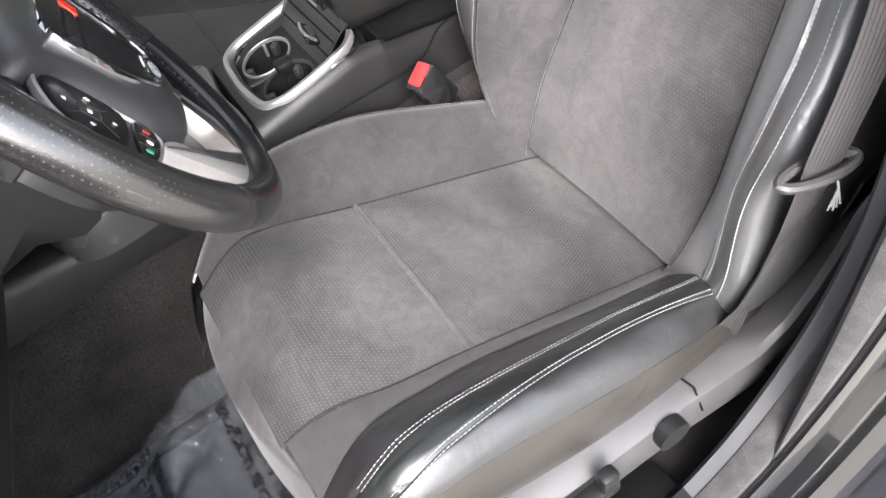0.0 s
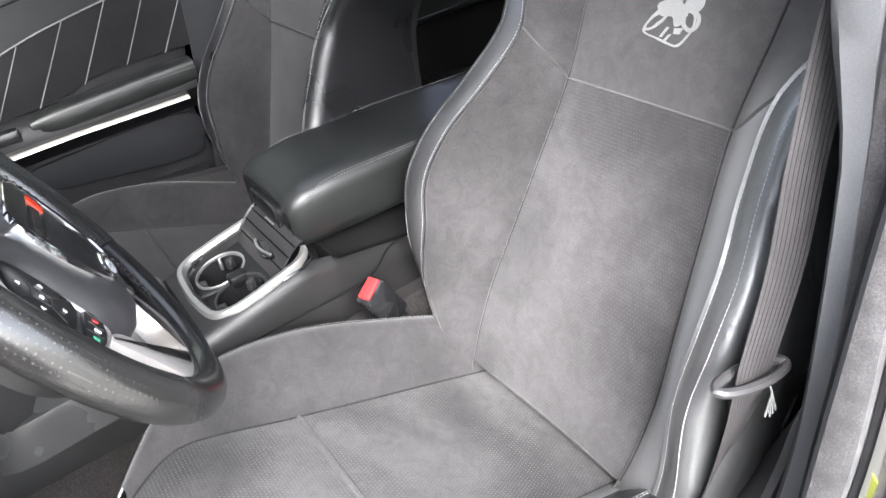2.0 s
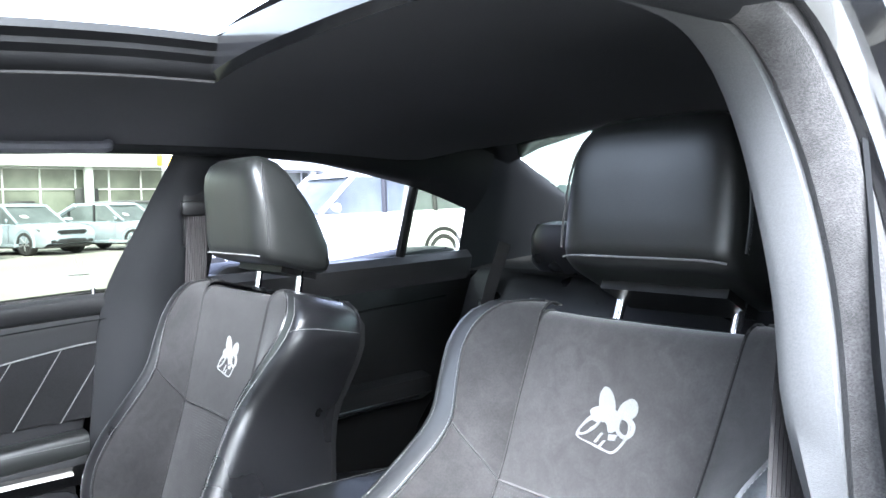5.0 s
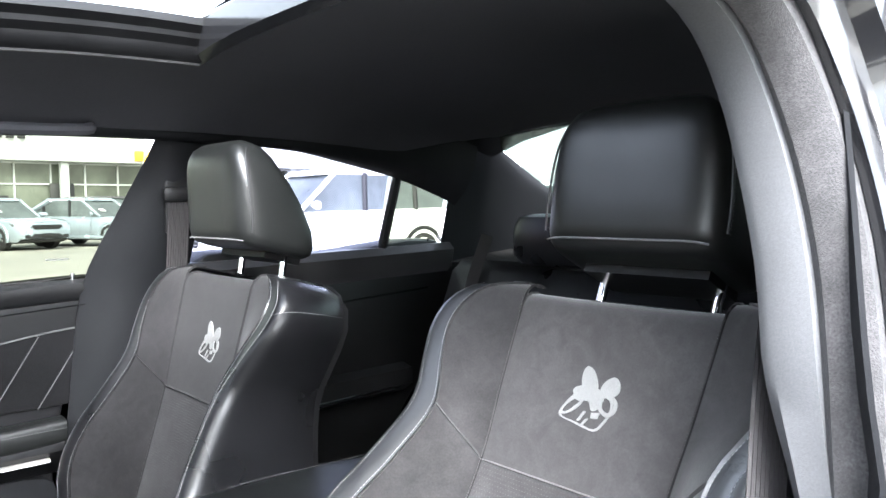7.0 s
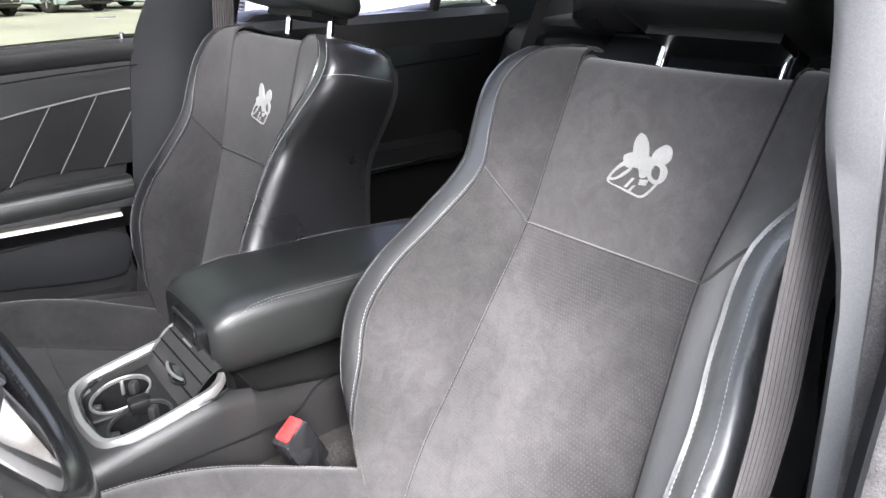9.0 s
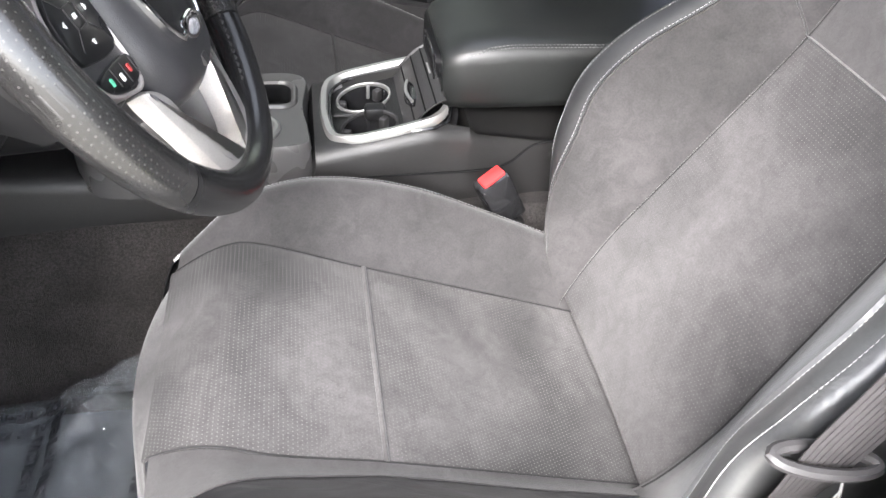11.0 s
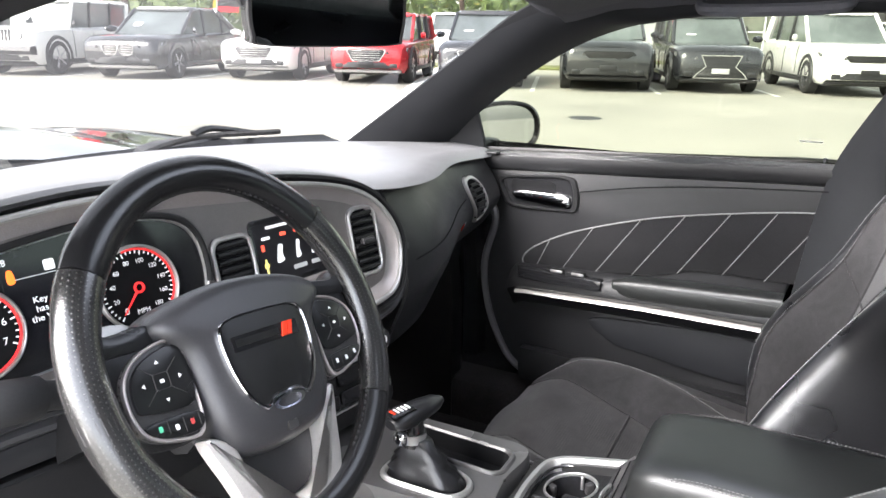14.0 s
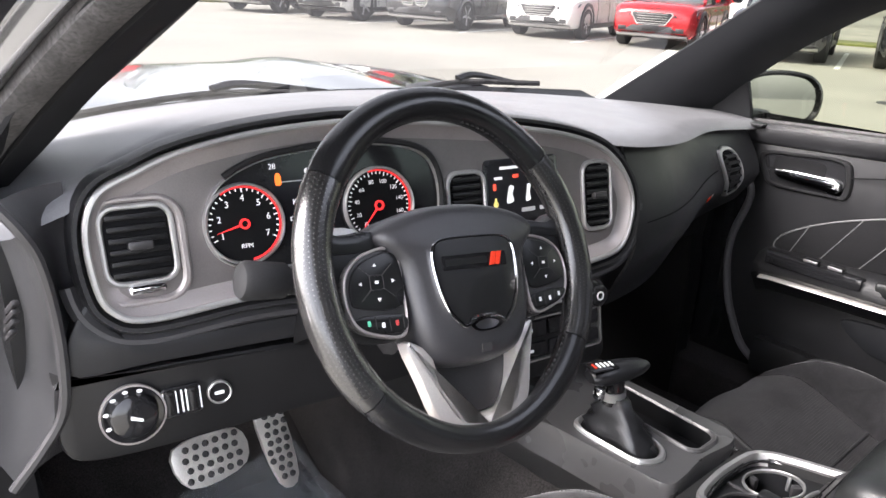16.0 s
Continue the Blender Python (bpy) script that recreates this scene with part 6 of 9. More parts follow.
vent(-0.205, -0.152, 0.955, 1.018, 6, "centre_vent", False)
vent(0.034, 0.084, 0.918, 1.014, 8, "centre_vent")

# instrument cluster
clu = rounded_loop([(-0.53, 0.985), (-0.515, 1.03), (-0.47, 1.056), (-0.41, 1.066), (-0.33, 1.07), (-0.255, 1.058), (-0.226, 1.03), (-0.222, 0.98), (-0.24, 0.945), (-0.3, 0.93), (-0.38, 0.935), (-0.46, 0.934), (-0.512, 0.948)], 6)
cluster = part("cluster_rim", ring_plate(clu, [Vector((-0.375, 1.0)) + (p - Vector((-0.375, 1.0))) * 0.975 for p in clu], BZ, -0.002, 0.008, 0.002), SATIN, dash, "thin bright rim of the gauge cluster")
part("cluster_face", plate([Vector((-0.375, 1.0)) + (p - Vector((-0.375, 1.0))) * 0.98 for p in clu], BZ, -0.002, 0.0022), GLOSS, cluster)
NEEDLE = glow_material("gauge_red", (1.0, 0.03, 0.03), 0.1)
GAUGE_WHITE = glow_material("gauge_white", (0.8, 0.8, 0.8), 0.06)
GAUGE_DIM = glow_material("gauge_grey", (0.4, 0.4, 0.4), 0.03)


def text_bm(body, size, place, align="CENTER", weight=0.0):
    """Lettering in the built-in font, as a mesh laid out by place(a, b, c)."""
    cu = bpy.data.curves.new("text", "FONT")
    cu.body, cu.size, cu.align_x, cu.align_y, cu.offset = body, size, align, "CENTER", weight
    ob = bpy.data.objects.new("text", cu)
    scene.collection.objects.link(ob)
    bpy.context.view_layer.update()
    me = bpy.data.meshes.new_from_object(ob.evaluated_get(bpy.context.evaluated_depsgraph_get()))
    bm = bmesh.new()
    bm.from_mesh(me)
    bpy.data.objects.remove(ob)
    bpy.data.meshes.remove(me)
    for v in bm.verts:
        v.co = place(v.co.x, v.co.y, 0.0)
    return bm


def gauge(cx, cy, r, numbers, start, sweep_deg, needle, red_from, name, caption):
    def at(a, b, c=0.0):
        return BZ(cx + a, cy + b, 0.0035 + c)

    g = part(name, ring_plate(circle_loop(0, 0, r, 48), circle_loop(0, 0, r * 0.93, 48), at, -0.002, 0.006, 0.0015), SATIN, cluster, "round gauge with bright ring and red scale")
    part("dial", plate(circle_loop(0, 0, r * 0.94, 40), at, -0.002, 0.0004), DARK, g)
    n = len(numbers)
    for i, num in enumerate(numbers):
        ang = radians(start - sweep_deg * i / (n - 1))
        rr = r * 0.62
        part("numeral", text_bm(num, r * (0.22 if len(num) < 2 else 0.145), lambda a, b, c: at(a + rr * math.cos(ang), b + rr * math.sin(ang), 0.0008)), GAUGE_WHITE, g, smooth=0)
    ticks = []
    for i in range((n - 1) * 4 + 1):
        ang = radians(start - sweep_deg * i / ((n - 1) * 4))
        c, s_ = math.cos(ang), math.sin(ang)
        r0, r1, w = r * (0.76 if i % 4 == 0 else 0.8), r * 0.86, 0.0007
        ticks.append(plate([(r0 * c - w * s_, r0 * s_ + w * c), (r1 * c - w * s_, r1 * s_ + w * c), (r1 * c + w * s_, r1 * s_ - w * c), (r0 * c + w * s_, r0 * s_ - w * c)], at, 0.0004, 0.0008))
    part("tick_scale", merge(*ticks), GAUGE_WHITE, g, smooth=0)
    arc = [radians(a) for a in steps(start - sweep_deg * red_from, start - sweep_deg - 55, 30)]
    lp0, lp1 = [Vector((r * 0.915 * math.cos(a), r * 0.915 * math.sin(a))) for a in arc], [Vector((r * 0.875 * math.cos(a), r * 0.875 * math.sin(a))) for a in arc]
    part("red_arc", plate(lp0 + lp1[::-1], at, 0.0004, 0.001), NEEDLE, g, "glowing red arc", smooth=0)
    ang = radians(needle)
    c, s_ = math.cos(ang), math.sin(ang)
    part("needle", plate([(-0.001 * s_ + 0.004 * c, 0.001 * c + 0.004 * s_), (r * 0.72 * c, r * 0.72 * s_), (0.001 * s_ + 0.004 * c, -0.001 * c + 0.004 * s_)], at, 0.001, 0.003), NEEDLE, g, "red needle", smooth=0)
    part("needle_hub", ring_plate(circle_loop(0, 0, r * 0.13, 20), circle_loop(0, 0, r * 0.085, 20), at, 0.001, 0.003), NEEDLE, g, smooth=0)
    part("caption", text_bm(caption, r * 0.16, lambda a, b, c: at(a, b - r * 0.55, 0.0008)), GAUGE_WHITE, g, smooth=0)


gauge(-0.484, 0.99, 0.047, ("1", "2", "3", "4", "5", "6", "7"), 205, 233, 194, 0.35, "tachometer", "RPM")
gauge(-0.312, 0.992, 0.049, ("0", "20", "40", "60", "80", "100", "120", "140", "160", "180"), 230, 280, 228, 0.45, "speedometer", "MPH")
SCREEN = material("screen_black", (0.01, 0.01, 0.012), 0.15, 0, (300, 0.1), (10, 0.1), None)
part("cluster_screen", plate(rect_loop(-0.447, -0.352, 0.958, 1.045, 0.006), BZ, 0.0015, 0.003), SCREEN, cluster, "dark message display")
for i, line in enumerate(("Key Fob", "has Left", "the Vehicle")):
    part("message", text_bm(line, 0.0095, lambda a, b, c: BZ(a - 0.408, b + 1.008 - i * 0.0095, 0.0035)), GAUGE_WHITE, cluster, smooth=0)
part("message", text_bm("Press OK", 0.0075, lambda a, b, c: BZ(a - 0.4, b + 0.968, 0.0035)), GAUGE_DIM, cluster, smooth=0)
part("message", text_bm("28", 0.009, lambda a, b, c: BZ(a - 0.444, b + 1.051, 0.0035)), GAUGE_WHITE, cluster, smooth=0)
part("screen_line", plate(rect_loop(-0.44, -0.36, 1.032, 1.033, 0.0003, 1), BZ, 0.003, 0.0035), GAUGE_DIM, cluster, smooth=0)
part("warning_light", plate(rounded_loop([(-0.442, 1.03), (-0.435, 1.03), (-0.436, 1.042), (-0.441, 1.042)], 3), BZ, 0.003, 0.0036), glow_material("warning_amber", (1.0, 0.16, 0.02), 0.15), cluster, "amber warning symbol", smooth=0)
part("gear_box", plate(rect_loop(-0.405, -0.394, 1.035, 1.046, 0.002), BZ, 0.003, 0.0035), GAUGE_WHITE, cluster, smooth=0)
# hood lines over the gauges
part("cluster_hood", sweep([BZ(p.x, p.y + 0.004, 0.009) for p in clu[8:44]], 0.004, 8), PLASTIC, cluster)

# touch screen
scr = thing("touch_screen", tuple(BZ(-0.09, 0.985, 0)), "lit centre touch screen with climate symbols", "screen")
part("screen_frame", plate(rect_loop(-0.148, -0.018, 0.925, 1.034, 0.008), BZ, -0.002, 0.003, 0.001), GLOSS, scr)
part("screen_glass", plate(rect_loop(-0.142, -0.024, 0.948, 1.028, 0.004), BZ, 0.002, 0.0036), SCREEN, scr)
part("title_bar", plate(rect_loop(-0.122, -0.08, 1.0195, 1.0235, 0.001, 2), BZ, 0.0036, 0.0042), GAUGE_WHITE, scr, smooth=0)
AMBER = glow_material("screen_amber", (0.85, 0.7, 0.2), 0.08)
SCR_RED = glow_material("screen_red", (0.9, 0.08, 0.04), 0.12)
for a, b, w, h, mt in ((-0.095, 1.009, 0.01, 0.005, SCR_RED), (-0.07, 1.01, 0.012, 0.006, SCR_RED), (-0.125, 1.008, 0.014, 0.004, GAUGE_WHITE), (-0.05, 1.009, 0.014, 0.004, GAUGE_WHITE), (-0.132, 0.996, 0.005, 0.009, SCR_RED), (-0.131, 0.97, 0.003, 0.022, AMBER), (-0.075, 0.96, 0.024, 0.006, GAUGE_DIM), (-0.045, 0.96, 0.018, 0.006, GAUGE_DIM)):
    part("screen_mark", plate(rect_loop(a - w / 2, a + w / 2, b - h / 2, b + h / 2, 0.001, 2), BZ, 0.0036, 0.0042), mt, scr, smooth=0)
for i, a in enumerate((-0.106, -0.074, -0.046)):
    k = 1.0 if i == 0 else 0.7
    figure = rounded_loop([(a - 0.006 * k, 0.972), (a + 0.006 * k, 0.974), (a + 0.004 * k, 0.984), (a + 0.007 * k, 0.994), (a, 0.996), (a - 0.004 * k, 0.984)], 3)
    part("seat_symbol", plate(figure, BZ, 0.0036, 0.0042), GAUGE_WHITE, scr, smooth=0)
part("dial_mark", ring_plate(circle_loop(-0.131, 0.972, 0.004, 14), circle_loop(-0.131, 0.972, 0.0028, 14), BZ, 0.0036, 0.0042), AMBER, scr, smooth=0)
part("tray_edge", plate(rect_loop(-0.12, -0.02, 0.93, 0.941, 0.004), BZ, 0.002, 0.01, 0.003), BEZEL, scr)
# climate and radio controls below
stack = thing("control_stack", tuple(BZ(-0.05, 0.8, 0)), "black switch panel with knobs under the screen", "controls")
part("stack_panel", plate(rect_loop(-0.15, 0.07, 0.7, 0.868, 0.02), lambda a, b, c: BZ(a, b, c - 0.01), -0.1, 0.004, 0.004), PLASTIC, stack)


def ST(a, b, c=0.0):
    return BZ(a, b, c - 0.006)


for cx, cy, r in ((-0.094, 0.812, 0.019), (0.046, 0.812, 0.02)):
    part("knob", loft([[ST(cx + q * math.cos(t), cy + q * math.sin(t), c) for t in [2 * math.pi * k / 24 for k in range(24)]] for q, c in ((r * 1.1, 0), (r * 1.1, 0.004), (r * 0.9, 0.006), (r * 0.85, 0.02), (r * 0.7, 0.022))]), GLOSS, stack, "ribbed round knob with bright rim")
    part("knob_rim", ring_plate(circle_loop(cx, cy, r * 1.25, 28), circle_loop(cx, cy, r * 1.08, 28), ST, -0.001, 0.006), PANEL_GREY, stack, "satin ring round the knob")
    part("knob_symbol", ring_plate(circle_loop(cx, cy, r * 0.36, 16), circle_loop(cx, cy, r * 0.24, 16), ST, 0.021, 0.0228), WHITE, stack, smooth=0)
for a0, a1, b0, b1 in ((-0.075, -0.04, 0.84, 0.856), (-0.035, 0.015, 0.84, 0.856), (-0.075, -0.04, 0.815, 0.83), (-0.035, 0.015, 0.815, 0.83), (-0.12, -0.05, 0.765, 0.79), (-0.045, 0.055, 0.765, 0.79), (-0.045, 0.055, 0.735, 0.757), (-0.12, -0.05, 0.735, 0.757)):
    b_ = part("switch", plate(rect_loop(a0, a1, b0, b1, 0.004), ST, -0.002, 0.006, 0.002), GLOSS, stack)
    part("switch_mark", plate(rect_loop((a0 + a1) / 2 - 0.008, (a0 + a1) / 2 + 0.008, (b0 + b1) / 2 - 0.0022, (b0 + b1) / 2 + 0.0022, 0.0006, 2), ST, 0.006, 0.0066), WHITE, b_, smooth=0)
for a0, a1, b0, b1 in ((-0.125, 0.06, 0.729, 0.796), (-0.08, 0.02, 0.81, 0.86)):
    part("switch_frame", ring_plate(rect_loop(a0, a1, b0, b1, 0.008), rect_loop(a0 + 0.0025, a1 - 0.0025, b0 + 0.0025, b1 - 0.0025, 0.0065), ST, -0.002, 0.0065), SATIN, stack, "satin frame round the switches")
part("heated_seat_light", plate(rect_loop(0.03, 0.034, 0.768, 0.785, 0.001, 2), ST, 0.006, 0.007), AMBER, stack, smooth=0)

# passenger side of the dashboard
def fascia_depth(x):
    """The underside climbs towards the door."""
    return 0.25 - 0.2 * (x - 0.3)


def glove_pt(x, q):
    """Passenger fascia: from under the top pad down to the foot well, bulging."""
    y0 = face_y(x) - 0.004
    ztop = curve_at(CREST, x) - 0.012
    z = ztop - fascia_depth(x) * q
    y = y0 + 0.015 - 0.055 * math.sin(min(1, q * 1.25) * math.pi * 0.62) + 0.12 * max(0, q - 0.55) ** 1.3
    return Vector((x, y, z))


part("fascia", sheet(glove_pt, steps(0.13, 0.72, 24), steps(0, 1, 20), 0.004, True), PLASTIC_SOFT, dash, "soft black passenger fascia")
part("fascia_seam", sweep([glove_pt(x, 0.46 - 0.1 * x) + Vector((0, -0.0005, 0)) for x in steps(0.16, 0.54, 16)], 0.0013, 5), DARK, dash)


def GV(a, b, c=0.0):
    q = (curve_at(CREST, a) - 0.012 - b) / fascia_depth(a)
    return glove_pt(a, q) + Vector((0.05, -1, 0.1)).normalized() * c


side_loop_v = rounded_loop([(0.556, 0.962), (0.606, 0.968), (0.636, 0.935), (0.634, 0.876), (0.602, 0.864), (0.572, 0.9)], 6)
side_v = part("side_vent", ring_plate(side_loop_v, [Vector((0.602, 0.918)) + (p - Vector((0.602, 0.918))) * 0.86 for p in side_loop_v], GV, -0.006, 0.008, 0.002), SATIN, dash, "oval passenger vent with silver edge")
# flat dark plate again, for the duct's shade
part("cavity_shade", plate([Vector((0.602, 0.918)) + (p - Vector((0.602, 0.918))) * 0.87 for p in side_loop_v], GV, -0.006, 0.003), DARK, side_v)
for b in (0.882, 0.896, 0.91, 0.924, 0.938, 0.951):
    part("slat", plate(rect_loop(0.582, 0.63, b - 0.003, b + 0.003, 0.002, 2), GV, 0.003, 0.007), PLASTIC, side_v)
part("red_mark", plate(rect_loop(0.48, 0.508, 0.876, 0.885, 0.002), GV, -0.001, 0.002), RED_BADGE, dash, "small red lettering as a bar", smooth=0)
part("grey_mark", plate(rect_loop(0.51, 0.52, 0.878, 0.886, 0.002), GV, -0.001, 0.002), GREY_PRINT, dash, smooth=0)

# driver's knee panel
def KN(a, b, c=0.0):
    return Vector((a, bz_y(a, b) - 0.004 + 0.1 * max(0, 0.8 - b), b)) + Vector((-0.16, -0.97, 0.19)) * c


part("lower_pad", plate(rounded_loop([(-0.69, 0.858), (-0.66, 0.93), (-0.64, 0.898), (-0.6, 0.878), (-0.45, 0.875), (-0.3, 0.87), (-0.15, 0.855), (-0.15, 0.83), (-0.3, 0.84), (-0.46, 0.848), (-0.6, 0.852)], 4), KN, -0.06, 0.004, 0.004), PLASTIC_SOFT, dash)
knee = part("knee_panel", plate(rounded_loop([(-0.7, 0.84), (-0.68, 0.85), (-0.45, 0.842), (-0.16, 0.825), (-0.15, 0.78), (-0.3, 0.757), (-0.48, 0.752), (-0.66, 0.752), (-0.705, 0.775)], 5), KN, -0.05, 0.0, 0.006), PLASTIC, dash, "black knee panel")
knob_c = (-0.634, 0.8)
dial_k = part("headlamp_switch", loft([[KN(knob_c[0] + r * math.cos(t), knob_c[1] + r * math.sin(t), c) for t in [2 * math.pi * k / 36 for k in range(36)]] for r, c in ((0.034, -0.002), (0.034, 0.004), (0.031, 0.006), (0.026, 0.005), (0.024, 0.014), (0.02, 0.017))]), GLOSS, knee, "round headlamp switch")
part("switch_ring", ring_plate(circle_loop(*knob_c, 0.0345, 36), circle_loop(*knob_c, 0.0325, 36), KN, 0.0, 0.0062), BEZEL, dial_k)
part("pointer", plate([(knob_c[0] - 0.005, knob_c[1] + 0.0), (knob_c[0] + 0.007, knob_c[1] - 0.005), (knob_c[0] + 0.008, knob_c[1] - 0.002), (knob_c[0] - 0.004, knob_c[1] + 0.004)], KN, 0.017, 0.0176), WHITE, dial_k, smooth=0)
for ang in (200, 165, 130, 100, 70):
    part("switch_symbol", plate(circle_loop(knob_c[0] + 0.028 * math.cos(radians(ang)), knob_c[1] + 0.028 * math.sin(radians(ang)), 0.003, 8, 0.002), KN, 0.005, 0.0066), WHITE, dial_k, smooth=0)
dim = part("dimmer_panel", plate(rect_loop(-0.603, -0.561, 0.785, 0.82, 0.004), KN, -0.002, 0.004, 0.001), GLOSS, knee)
for a in (-0.595, -0.57):
    part("dimmer_wheel", plate(rect_loop(a - 0.005, a + 0.005, 0.788, 0.817, 0.003), KN, 0.002, 0.009, 0.004), PLASTIC, dim)
for a in (-0.602, -0.588, -0.582, -0.577, -0.562):
    part("dimmer_mark", plate(rect_loop(a - 0.0008, a + 0.0008, 0.79, 0.816, 0.0003, 1), KN, 0.004, 0.0052), WHITE, dim, smooth=0)
rel = part("trunk_button", ring_plate(circle_loop(-0.54, 0.802, 0.014, 28), circle_loop(-0.54, 0.802, 0.0115, 28), KN, -0.002, 0.005, 0.001), SATIN, knee, "round trunk release with silver ring")
part("button_face", plate(circle_loop(-0.54, 0.802, 0.012, 24), KN, -0.002, 0.003), GLOSS, rel)
part("button_mark", plate(rect_loop(-0.546, -0.535, 0.8, 0.804, 0.001, 2), KN, 0.003, 0.0036), WHITE, rel, smooth=0)
# end cap of the dashboard at the door opening, with its demister grille
cap_edge = through_points([(-0.73, 0.7, 1.05), (-0.713, 0.69, 1.022), (-0.701, 0.69, 0.992), (-0.694, 0.69, 0.942), (-0.692, 0.69, 0.88), (-0.698, 0.69, 0.82), (-0.722, 0.69, 0.782), (-0.755, 0.69, 0.745)], 6)


def cap_pt(i, q):
    p = cap_edge[int(i)]
    return Vector((p.x - 0.052 * smooth_step(q) + 0.004 * math.cos(3 * q), p.y + 0.004 + 0.27 * q, p.z - 0.03 * q * (p.z - 0.9)))


# black raised to a lighter tone for the same light from the door
CAP_SKIN = material("end_cap_skin", (0.03, 0.03, 0.031), 0.4, 0, (500, 0.12), (12, 0.12), (1400, 0.2), spec=0.22)
cap = part("end_cap", sheet(cap_pt, range(len(cap_edge)), [0, 0.015, 0.04, 0.08, 0.15, 0.25, 0.4, 0.6, 0.8, 1.0], 0.0, False), CAP_SKIN, dash, "smooth black end cap of the dashboard")
part("cap_edge", sweep(cap_edge, 0.006, 8), PLASTIC_GREY, dash, "rounded edge of the end cap")
part("side_return", sheet(lambda i, q: cap_edge[int(i)].lerp(Vector((-0.66, 0.735, cap_edge[int(i)].z + 0.004)), q) + Vector((0, 0.012 * math.sin(math.pi * q), 0)), range(len(cap_edge)), steps(0, 1, 6), 0.0, True), DASH_SIDE_LIT, dash, "curved dashboard side")
for i in range(4):
    c = Vector((-0.722 - 0.001 * i, 0.735 + 0.004 * i, 0.93 - 0.012 * i))
    part("demister_slat", box(*c, 0.008, 0.034 - 0.006 * abs(i - 1.5), 0.006, 0.002, Euler((radians(-40), 0, radians(14))).to_matrix()), PLASTIC_GREY, cap)


# ==== passenger door ====
DOOR_BAND = material("door_band", (0.06, 0.058, 0.06), 0.45, 0, (500, 0.1), (10, 0.12), (1500, 0.15), spec=0.4)
door = thing("door_1", (0.74, 0.3, 0.4), "closed passenger door with suede insert and silver strip", "car door", kind="structure")


def DP(y, z, c=0.0):
    """On the door's inner face: c towards the cabin."""
    lean = 0.745 - 0.05 * smooth_step((0.72 - z) / 0.4) * 0
    return Vector((lean - c, y, z))


BELT = [(-0.1, 1.036), (0.0, 1.035), (0.33, 1.018), (0.75, 0.998)]
door_loop = rounded_loop([(-0.085, 1.03), (0.3, 1.015), (0.72, 0.995), (0.69, 0.9), (0.665, 0.845), (0.69, 0.74), (0.685, 0.65), (0.655, 0.555), (0.6, 0.475), (0.5, 0.45), (0.3, 0.43), (0.06, 0.43), (0.02, 0.5), (0.03, 0.65), (-0.01, 0.85)], 5)
part("door_panel", plate(door_loop, DP, -0.08, 0.0, 0.01), PLASTIC_SOFT, door, "black grained door panel")
sill_pts = steps(-0.09, 0.76, 20)
part("belt_sill", loft([[Vector((0.745 + dx, y, curve_at(BELT, y) + dz)) for dx, dz in ((0.03, 0.004), (-0.004, 0.004), (-0.014, -0.004), (-0.016, -0.016), (-0.008, -0.034), (0.0, -0.04), (0.03, -0.04))] for y in sill_pts]), PLASTIC_SOFT, door, "padded upper sill of the door")
part("sill_seam", sweep(through_points([(0.738, 0.47, 0.929), (0.731, 0.325, 0.957), (0.728, 0.16, 0.976), (0.728, -0.05, 0.99)], 5), 0.0016, 5), DARK, door)
part("belt_seal", sweep([(0.762, y, curve_at(BELT, y) + 0.006) for y in sill_pts], 0.006, 6), RUBBER, door)
# suede insert with diagonal piping
PIPING = material("piping", (0.12, 0.12, 0.12), 0.5, 0, (300, 0.1), (10, 0.1), None)
ins_loop = through_points([(-0.07, 0.943), (0.0, 0.941), (0.092, 0.929), (0.205, 0.91), (0.316, 0.886), (0.46, 0.84), (0.55, 0.796), (0.589, 0.76), (0.575, 0.738), (0.476, 0.742), (0.385, 0.75), (0.265, 0.764), (0.21, 0.782), (0.134, 0.788), (0.031, 0.788), (-0.06, 0.79)], 5)
insert = part("suede_insert", plate(ins_loop, DP, -0.004, 0.008, 0.006), SUEDE_BLACK, door, "dark suede insert with pale diagonal piping")
part("insert_piping", sweep([DP(p.x, p.y, 0.007) for p in ins_loop[:40]], 0.0018, 6), PIPING, door, "pale piping along the insert")
for (y0, z0), (y1, z1) in (((0.523, 0.815), (0.555, 0.742)), ((0.423, 0.854), (0.49, 0.746)), ((0.321, 0.882), (0.411, 0.75)), ((0.227, 0.904), (0.329, 0.755)), ((0.137, 0.92), (0.231, 0.775)), ((0.049, 0.932), (0.139, 0.787)), ((-0.04, 0.938), (0.056, 0.787))):
    part("diagonal_piping", sweep([DP(y0, z0, 0.008), DP((y0 + y1) / 2, (z0 + z1) / 2, 0.0092), DP(y1, z1, 0.008)], 0.0011, 5), PIPING, insert, "pale stitched line")
# armrest ledge, chrome strip, pull and switches
ledge = loft([[DP(y, zc + dz, c) for dz, c in ((0.045, -0.002), (0.04, 0.03), (0.02, 0.05), (-0.002, 0.052), (-0.022, 0.036), (-0.05, 0.012), (-0.06, -0.002))] for y, zc in ((0.61, 0.69), (0.59, 0.7), (0.5, 0.705), (0.3, 0.71), (0.1, 0.712), (0.02, 0.712))])
part("ledge", ledge, PLASTIC, door, "armrest ledge")
part("silver_strip", loft([[DP(y, z + dz, c + 0.045) for dz, c in ((-0.004, 0.004), (-0.002, 0.009), (0.002, 0.007), (0.0045, -0.001))] for y, z in ((0.592, 0.683), (0.57, 0.686), (0.287, 0.694), (0.047, 0.694))]), SILVER, door, "bright silver strip")
arm_rings = []
